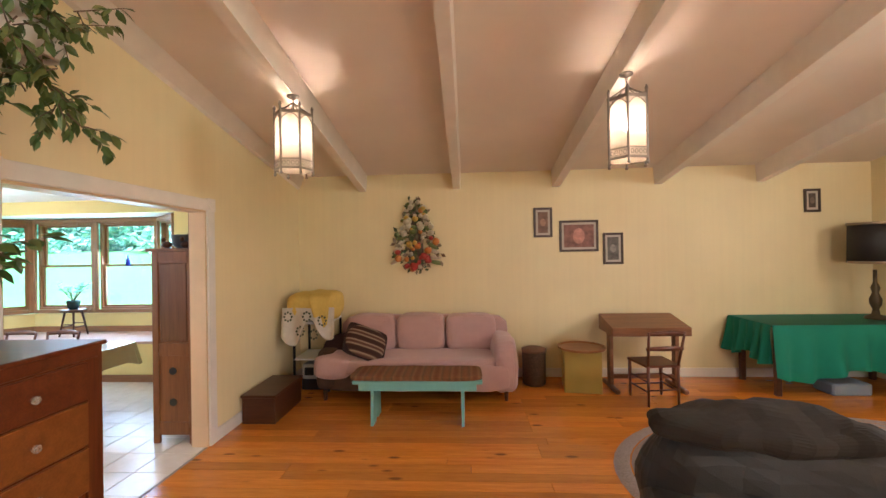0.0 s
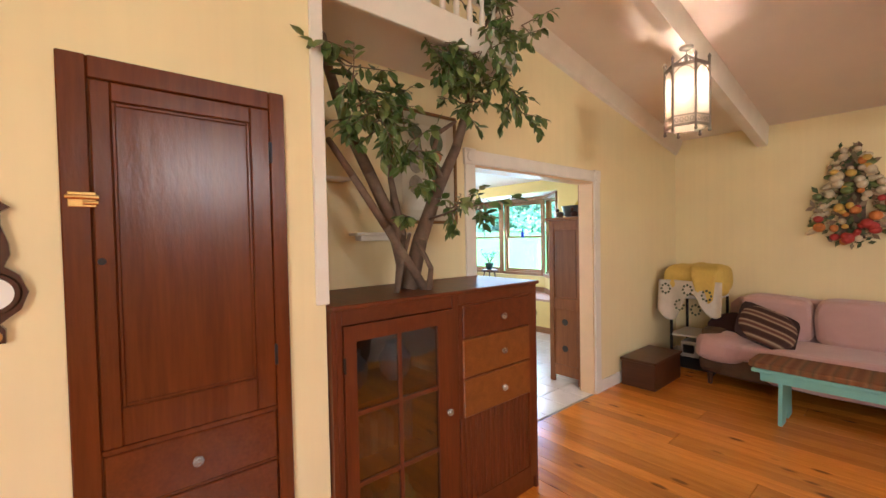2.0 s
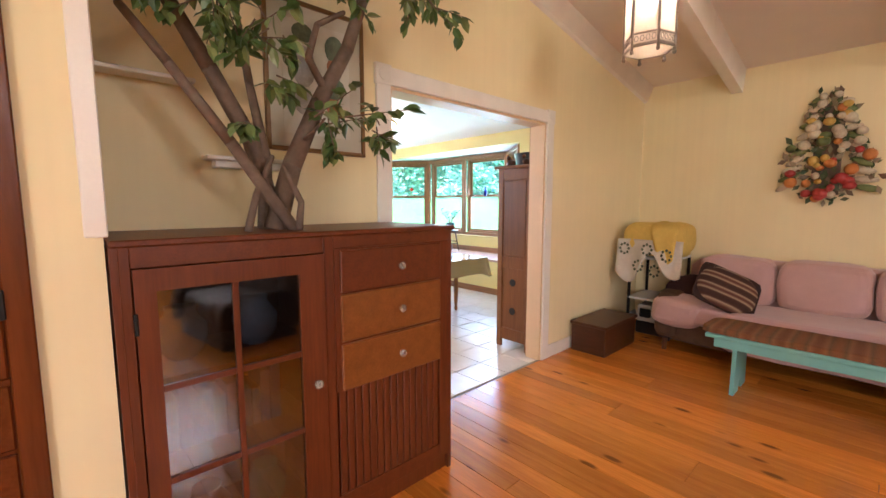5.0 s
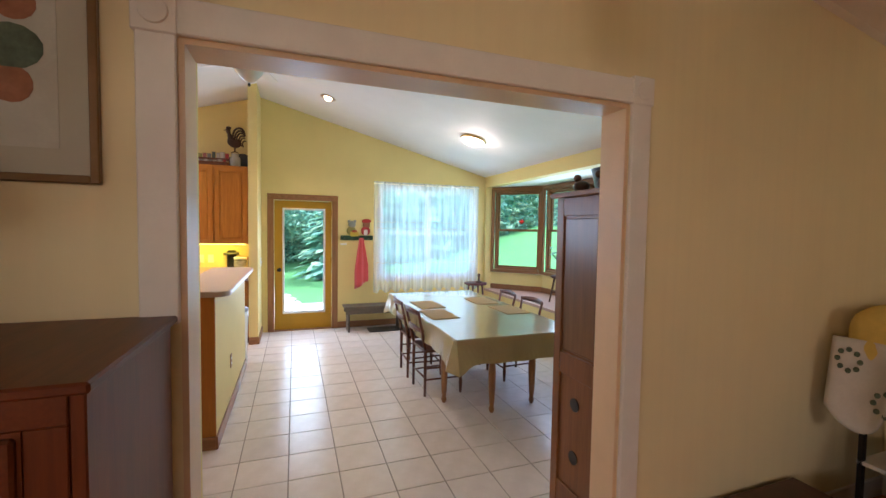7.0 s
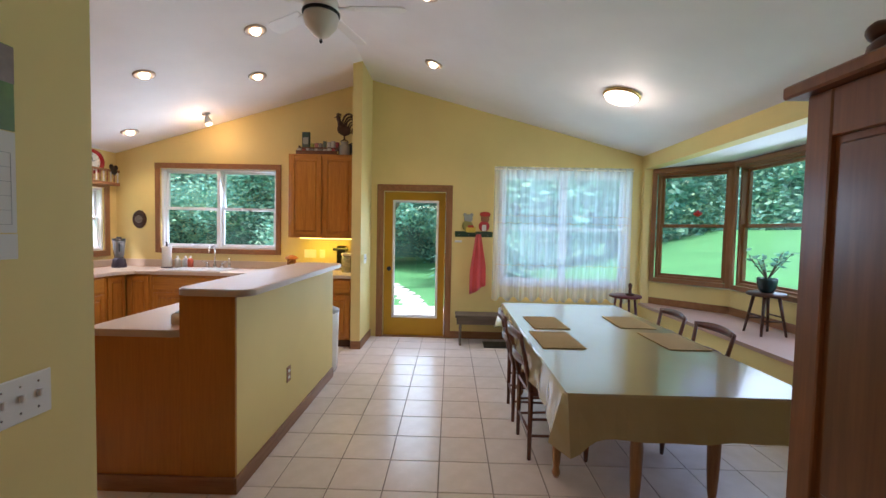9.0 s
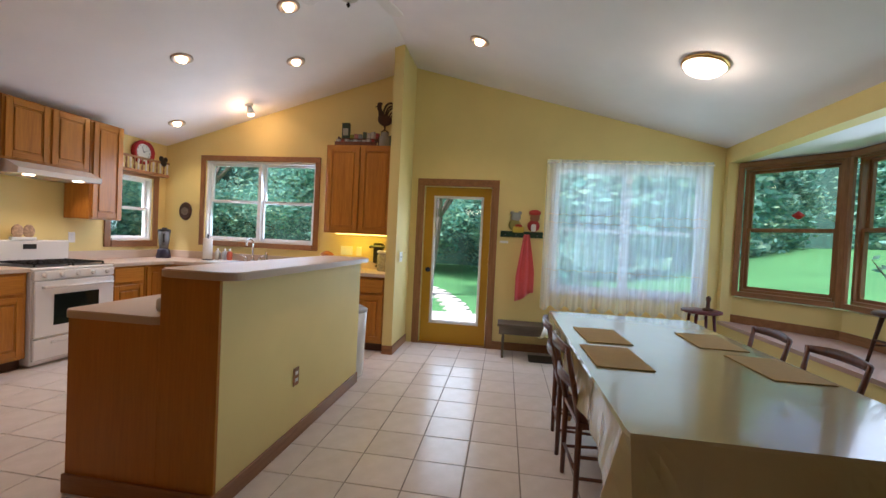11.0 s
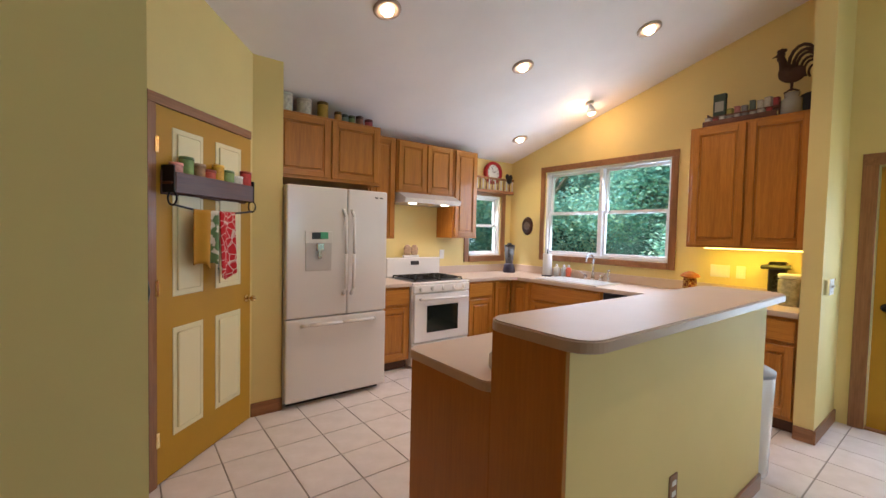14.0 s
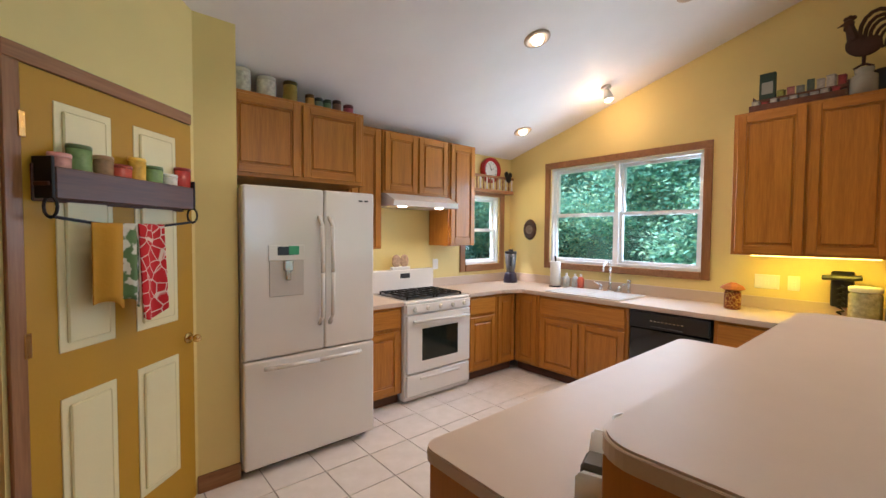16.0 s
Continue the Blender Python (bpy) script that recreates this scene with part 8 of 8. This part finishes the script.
t = thing("table_lamp", "table lamp with a black drum shade and carved base", "lamp", (4.86, 5.62, 0.838))
part("base", turned([(0.11, 0), (0.10, 0.03), (0.04, 0.06), (0.03, 0.12), (0.055, 0.18), (0.06, 0.24), (0.03, 0.32), (0.045, 0.38), (0.02, 0.45), (0.02, 0.60)], 16), plain("antique_bronze", (0.09, 0.065, 0.035), 0.45, 0.6, 0.3), t, "", True)
part("shade", turned([(0.25, 0.68), (0.24, 1.17), (0.235, 1.17), (0.245, 0.68)], 28), plain("black_shade", (0.014, 0.013, 0.013), 0.6), t, "black drum shade", True)
for z in (0.68, 1.15):
    part("shade_band", turned([(0.251, z), (0.251, z + 0.03), (0.246, z + 0.03), (0.246, z)], 28), plain("bronze_band", (0.30, 0.24, 0.17), 0.4, 0.5), t, "", True)
# oval braided rug and the dark chair
def braid_build(nt, b):
    geo = nt.nodes.new("ShaderNodeObjectInfo")
    c = ramp(nt, geo.outputs["Random"], [(0.0, (0.28, 0.22, 0.20)), (0.5, (0.34, 0.28, 0.26)), (1.0, (0.40, 0.34, 0.31))])
    nt.links.new(mixc(nt, 0.4, c, ramp(nt, noise_tex(nt, coords(nt), 70.0), [(0.3, (0.12, 0.10, 0.09)), (0.7, (0.45, 0.40, 0.36))])), b.inputs["Base Color"])
    b.inputs["Roughness"].default_value = 0.95
    bump(nt, b, noise_tex(nt, coords(nt), 90.0), 0.8, 0.006)


rug = thing("rug", "oval grey-brown braided rug on the pine floor", "rug", (2.95, 3.45, 0))
braid_m = shade("braided_wool", braid_build)
for k in range(14):
    bm = bmesh.new()
    a0, a1 = 1.0 - k / 14, max(0.0, 1.0 - (k + 1) / 14 + 0.006)
    rings = [[bm.verts.new((1.95 * u * math.cos(2 * math.pi * i / 56), 1.35 * u * math.sin(2 * math.pi * i / 56), z)) for i in range(56)] for u, z in ((a0, 0.002), ((a0 + a1) / 2, 0.014), (a1, 0.002))]
    for p, q in zip(rings, rings[1:]):
        for i in range(56):
            bm.faces.new((p[i], p[(i + 1) % 56], q[(i + 1) % 56], q[i]))
    bmesh.ops.recalc_face_normals(bm, faces=bm.faces)
    part("braid", bm, braid_m, rug, "", True)
t = thing("armchair", "dark charcoal armchair with rounded padded back", "armchair", (1.42, 2.16, 0), 172)
cm = plain("charcoal_fleece", (0.016, 0.014, 0.013), 0.55, var=0.35, scale=7, relief=0.4, fine=160, sheen=0.1)
part("backrest", soft(-0.70, -0.52, 0.15, 0.70, -0.10, 0.88, 2.7, 9, 0.03, 3), cm, t)
part("seat", soft(-0.5, -0.35, 0.22, 0.5, 0.45, 0.50, 5, 6, 0.015, 4), cm, t)
for s in (-1, 1):
    part("arm", soft(s * 0.56 - 0.15, -0.40, 0.10, s * 0.56 + 0.15, 0.48, 0.55, 4, 7, 0.02, 6 + s), cm, t)
part("base", bx(-0.55, -0.38, 0.0, 0.55, 0.42, 0.24, 0.02), cm, t)
part("throw_fold", soft(-0.40, -0.50, 0.78, 0.66, -0.02, 0.93, 2.6, 9, 0.05, 9), plain("brown_grey_throw", (0.030, 0.025, 0.021), 0.95, var=0.3, scale=9, relief=0.5), t, "grey-brown throw over the back")

# pictures on the north wall
dk = plain("dark_frame", (0.06, 0.04, 0.03), 0.4, 0.2)
pm = plain("pale_mount", (0.52, 0.46, 0.38), 0.7)
for x, z, w, h, c, lab in ((0.808, 1.925, 0.255, 0.41, (0.22, 0.12, 0.08), "small dark-framed portrait-format print"), (1.158, 1.72, 0.526, 0.43, (0.28, 0.13, 0.10), "dark-framed landscape-format red-brown print"), (1.744, 1.54, 0.27, 0.43, (0.16, 0.14, 0.12), "small dark-framed portrait-format print"), (4.385, 2.195, 0.21, 0.31, (0.10, 0.07, 0.05), "small dark-framed print high on the wall")):
    picture("picture", lab + " on the cream wall", (x, LY, z), 0, w, h, dk, pm, plain("old_print", c, 0.6, var=0.7, scale=12), 0.03, 0.03, [(0.5, 0.5, w * 0.16, 1.3, plain("print_shape", mul(c, 2.0), 0.6, var=0.5, scale=20))])

# tree-shaped wall wreath of leaves, fruit and flowers
t = thing("wall_wreath", "tree-shaped wall hanging of leaves, fruit and flowers", "wreath", (-0.83, LY, 1.49))
t.matrix_world = t.matrix_world @ Matrix.Diagonal((1.0, 1.0, 1.09, 1))
r = random.Random(14)


def in_tree():
    while True:
        z = r.uniform(0.0, 0.90)
        hw_ = 0.09 + 0.33 * (1 - z / 0.9) ** 0.9 if z > 0.12 else 0.16
        x = r.uniform(-hw_, hw_)
        return x, z


lf = bmesh.new()
for k in range(230):
    x, z = in_tree()
    a = r.uniform(0, 6.28)
    d = Vector((math.cos(a), -0.35, math.sin(a))).normalized()
    s = d.cross(Vector((0, 1, 0))).normalized()
    L = r.uniform(0.05, 0.10)
    c = Vector((x, -0.03 - r.uniform(0, 0.03), z))
    lf.faces.new([lf.verts.new(v) for v in (c, c + d * L * 0.5 + s * L * 0.25, c + d * L, c + d * L * 0.5 - s * L * 0.25)])


def wreath_build(nt, b):
    geo = nt.nodes.new("ShaderNodeNewGeometry")
    c = ramp(nt, geo.outputs["Random Per Island"], [(0.0, (0.03, 0.06, 0.02)), (0.45, (0.10, 0.12, 0.05)), (0.7, (0.30, 0.24, 0.15)), (1.0, (0.12, 0.06, 0.03))])
    nt.links.new(c, b.inputs["Base Color"])
    b.inputs["Roughness"].default_value = 0.7


tagged(part("foliage", lf, shade("dried_leaves", wreath_build), t), kind="stuff")
part("backing", bx(-0.10, -0.03, 0.05, 0.10, 0.0, 0.82), M["bark"], t)
fm = [plain("wreath_" + n, c, 0.5, var=0.25, scale=40) for n, c in (("red", (0.40, 0.04, 0.03)), ("orange", (0.55, 0.20, 0.04)), ("yellow", (0.58, 0.38, 0.07)), ("cream", (0.58, 0.50, 0.36)), ("green", (0.16, 0.20, 0.06)))]
for k in range(22):
    z = 0.10 + 0.036 * k
    s = -1 if k % 2 else 1
    e = 0.08 + 0.36 * (1 - z / 0.92) ** 0.9
    bm = ball(bmesh.new(), (0, 0, 0), 1.0, 8)
    bmesh.ops.transform(bm, matrix=Matrix.Translation((s * e * 0.72, -0.05, z)) @ Matrix.Rotation(s * radians(r.uniform(-5, 35)), 4, "Y") @ Matrix.Diagonal((0.05 + 0.10 * e, 0.02, 0.028, 1)), verts=bm.verts)
    part("petal", bm, fm[3] if k % 3 else fm[4], t, "pale cream dried petal", True)
for k in range(54):
    x, z = in_tree()
    kk = r.choice([0, 0, 1, 2, 3] if z < 0.45 else [2, 3, 3, 4, 1])
    part("fruit" if k % 2 else "flower", ball(bmesh.new(), (x, -0.06 - r.uniform(0, 0.03), z), r.uniform(0.028, 0.055), 8, r.uniform(0.7, 1.0)), fm[kk], t, "", True)

# lanterns
def paper_glass():
    m = bpy.data.materials.new("lantern_frosted_glass")
    m.use_nodes = True
    nt = m.node_tree
    nt.nodes.remove(nt.nodes["Principled BSDF"])
    df, tl, em, a, a2 = (nt.nodes.new(k) for k in ("ShaderNodeBsdfDiffuse", "ShaderNodeBsdfTranslucent", "ShaderNodeBsdfTransparent", "ShaderNodeAddShader", "ShaderNodeMixShader"))
    a2.inputs[0].default_value = 0.3
    df.inputs[0].default_value = (0.22, 0.20, 0.17, 1)
    tl.inputs[0].default_value = (0.40, 0.35, 0.29, 1)
    nt.links.new(df.outputs[0], a.inputs[0])
    nt.links.new(tl.outputs[0], a.inputs[1])
    nt.links.new(a.outputs[0], a2.inputs[1])
    nt.links.new(em.outputs[0], a2.inputs[2])
    nt.links.new(a2.outputs[0], nt.nodes["Material Output"].inputs[0])
    return m


M["lantern_glass"] = paper_glass()
M["pewter"] = plain("aged_pewter", (0.26, 0.23, 0.20), 0.45, 0.7, 0.2)


def lantern(at, rz):
    x, y, z = at
    t = thing("lantern", "hanging hexagonal lantern with frosted panels and pewter frame, lit", "pendant lamp", at, rz, "hanging lanterns")
    R, H = 0.15, 0.46
    v6 = [(R * math.cos(radians(60 * k)), R * math.sin(radians(60 * k))) for k in range(6)]
    for k in range(6):
        (ax, ay), (bx_, by_) = v6[k], v6[(k + 1) % 6]
        part("post", rd((ax, ay, -0.02), (ax, ay, H + 0.045), 0.009, 0.009, 8), M["pewter"], t)
        part("post_foot", ball(bmesh.new(), (ax, ay, -0.03), 0.013, 8), M["pewter"], t)
        part("post_tip", turned([(0.010, 0), (0.013, 0.012), (0.003, 0.035)], 8, (ax, ay, H + 0.045)), M["pewter"], t)
        mx, my = (ax + bx_) / 2, (ay + by_) / 2
        ang = math.degrees(math.atan2(by_ - ay, bx_ - ax))
        w = R / 2 - 0.008
        bm = bx(-w, -0.002, 0.02, w, 0.002, H - 0.01)
        bmesh.ops.transform(bm, matrix=pose(mx, my, 0, 0, 0, ang), verts=bm.verts)
        p = part("panel", bm, M["lantern_glass"], t, "glowing frosted panel")
        for z0, z1 in ((0.0, 0.018), (0.075, 0.085), (H - 0.012, H + 0.012)):
            bm = bx(-w, -0.007, z0, w, 0.004, z1)
            bmesh.ops.transform(bm, matrix=pose(mx, my, 0, 0, 0, ang), verts=bm.verts)
            part("band", bm, M["pewter"], t)
        bm = bmesh.new()
        for i in range(4):
            tube(bm, [(-w + (2 * w) * (i + 0.5) / 4 + 0.012 * math.cos(radians(aa)), -0.007, 0.047 + 0.018 * math.sin(radians(aa))) for aa in range(0, 361, 60)], 0.0028, 5)
        bmesh.ops.transform(bm, matrix=pose(mx, my, 0, 0, 0, ang), verts=bm.verts)
        part("filigree", bm, M["pewter"], t)
        bm = tube(bmesh.new(), [(-w, -0.004, H - 0.06), (-w * 0.5, -0.004, H - 0.025), (0, -0.004, H - 0.012), (w * 0.5, -0.004, H - 0.025), (w, -0.004, H - 0.06)], 0.004, 5)
        bmesh.ops.transform(bm, matrix=pose(mx, my, 0, 0, 0, ang), verts=bm.verts)
        part("arch", bm, M["pewter"], t)
        part("roof_rib", tube(bmesh.new(), [(ax, ay, H + 0.01), (ax * 0.55, ay * 0.55, H + 0.05), (0.0, 0.0, H + 0.11)], 0.006, 6), M["pewter"], t)
    part("bottom_plate", slab(bmesh.new(), [(px * 0.97, py * 0.97) for px, py in v6], 0.002, 0.012), M["lantern_glass"], t)
    part("bulb", turned([(0.012, 0.34), (0.03, 0.30), (0.034, 0.27), (0.02, 0.24), (0.005, 0.235)], 14), glow("lantern_bulb", (1.0, 0.80, 0.55), 13), t, "glowing bulb", True)
    part("bulb_stem", rd((0, 0, 0.34), (0, 0, H + 0.11), 0.010), M["pewter"], t)
    top = lz(y) - 0.23 - z
    nl = int((top - H - 0.10) / 0.035)
    for k in range(nl):
        zz = H + 0.115 + k * 0.035
        pts = [(0.009 * math.cos(radians(a)) * (1 if k % 2 else 0), 0.009 * math.cos(radians(a)) * (0 if k % 2 else 1), zz + 0.017 + 0.02 * math.sin(radians(a))) for a in range(0, 361, 60)]
        part("chain_link", tube(bmesh.new(), pts, 0.0028, 5), M["pewter"], t)
    part("canopy", turned([(0.05, top), (0.05, top - 0.012), (0.015, top - 0.03)], 16), M["pewter"], t, "", True)
    lamp("lantern_glow", "POINT", pose(x, y, z + 0.29), 12, (1.0, 0.66, 0.38), radius=0.035)


lantern((-1.54, 3.62, 2.44), 12)
lantern((1.115, 3.50, 2.42), 12)
# windows behind the camera
sash_window("window_4", "white wide window in the living room's south wall", (0.7, LSY, 0.9), 180, 2.6, 1.6, 3, M["vinyl"]).matrix_world = pose(3.3, LSY, 0.9, 0, 0, 180)
sash_window("window_5", "white wide window in the living room's east wall", (EX, 2.9, 2.45), -90, 2.0, 0.9, 2, M["vinyl"])

# ---- floor pieces ----
def piece_mesh(name, w, d, h, bev, material):
    bm = bmesh.new()
    a = [bm.verts.new((x, y, -h)) for x, y in ((0, 0), (w, 0), (w, d), (0, d))]
    b2 = [bm.verts.new((x, y, -bev)) for x, y in ((0, 0), (w, 0), (w, d), (0, d))]
    c = [bm.verts.new((x, y, 0)) for x, y in ((bev, bev), (w - bev, bev), (w - bev, d - bev), (bev, d - bev))]
    for lo_, hi_ in ((a, b2), (b2, c)):
        for i in range(4):
            bm.faces.new((lo_[i], lo_[(i + 1) % 4], hi_[(i + 1) % 4], hi_[i]))
    bm.faces.new(c)
    me = bpy.data.meshes.new(name)
    bm.to_mesh(me)
    bm.free()
    me.materials.append(material)
    return me


def lay(me, name, parent, x, y, z=0.0):
    ob = new(name, me)
    ob.parent = parent
    ob.matrix_basis = Matrix.Translation((x, y, z))
    return ob


floor_k = bpy.data.objects["floor_kitchen_base"]
P, G = 0.3175, 0.007
tile_me = piece_mesh("tile", P - G, P - G, 0.012, 0.0018, M["tile"])
rest = bmesh.new()
r = random.Random(2)
ox, oy = -4.4505, 2.5455
for i in range(-12, 9):
    for j in range(-14, 12):
        x, y = ox + i * P + G / 2, oy + j * P + G / 2
        x1, y1 = x + P - G, y + P - G
        if x1 < WX + 0.05 or x > DX1 - 0.03 or y1 < SY + 0.05 or y > NY - 0.05:
            continue
        if x >= WX and x1 <= DX1 - 0.005 and -0.6 < y < 4.4 and x > -7.3:
            lay(tile_me, "tile", floor_k, x, y, r.uniform(-0.0006, 0.0004))
        else:
            box(rest, max(x, WX), max(y, SY), -0.010, min(x1, DX1 - 0.005), min(y1, NY), 0.0)
tagged(part("tile_margin", rest, M["tile"], floor_k), kind="stuff")
floor_l = bpy.data.objects["floor_living_base"]
BW = 0.125
lengths = (0.9, 1.5, 2.2, 3.0)
boards = {L: piece_mesh("board", L - 0.002, BW - 0.0025, 0.018, 0.0015, M["pine"]) for L in lengths}
rest = bmesh.new()
row = 0
y = LY - BW
while y > LSY - BW:
    x = DX1 + 0.002 - r.uniform(0, 0.0)
    while x < EX - 0.05:
        L = r.choice(lengths)
        if y > -0.1 and x + L <= EX + 0.1:
            lay(boards[L], "board", floor_l, x, y, r.uniform(-0.0006, 0.0006))
        else:
            box(rest, x, max(y, LSY), -0.018, min(x + L, EX), y + BW - 0.002, 0.0)
        x += L
    y -= BW
tagged(part("board_margin", rest, M["pine"], floor_l), kind="stuff")
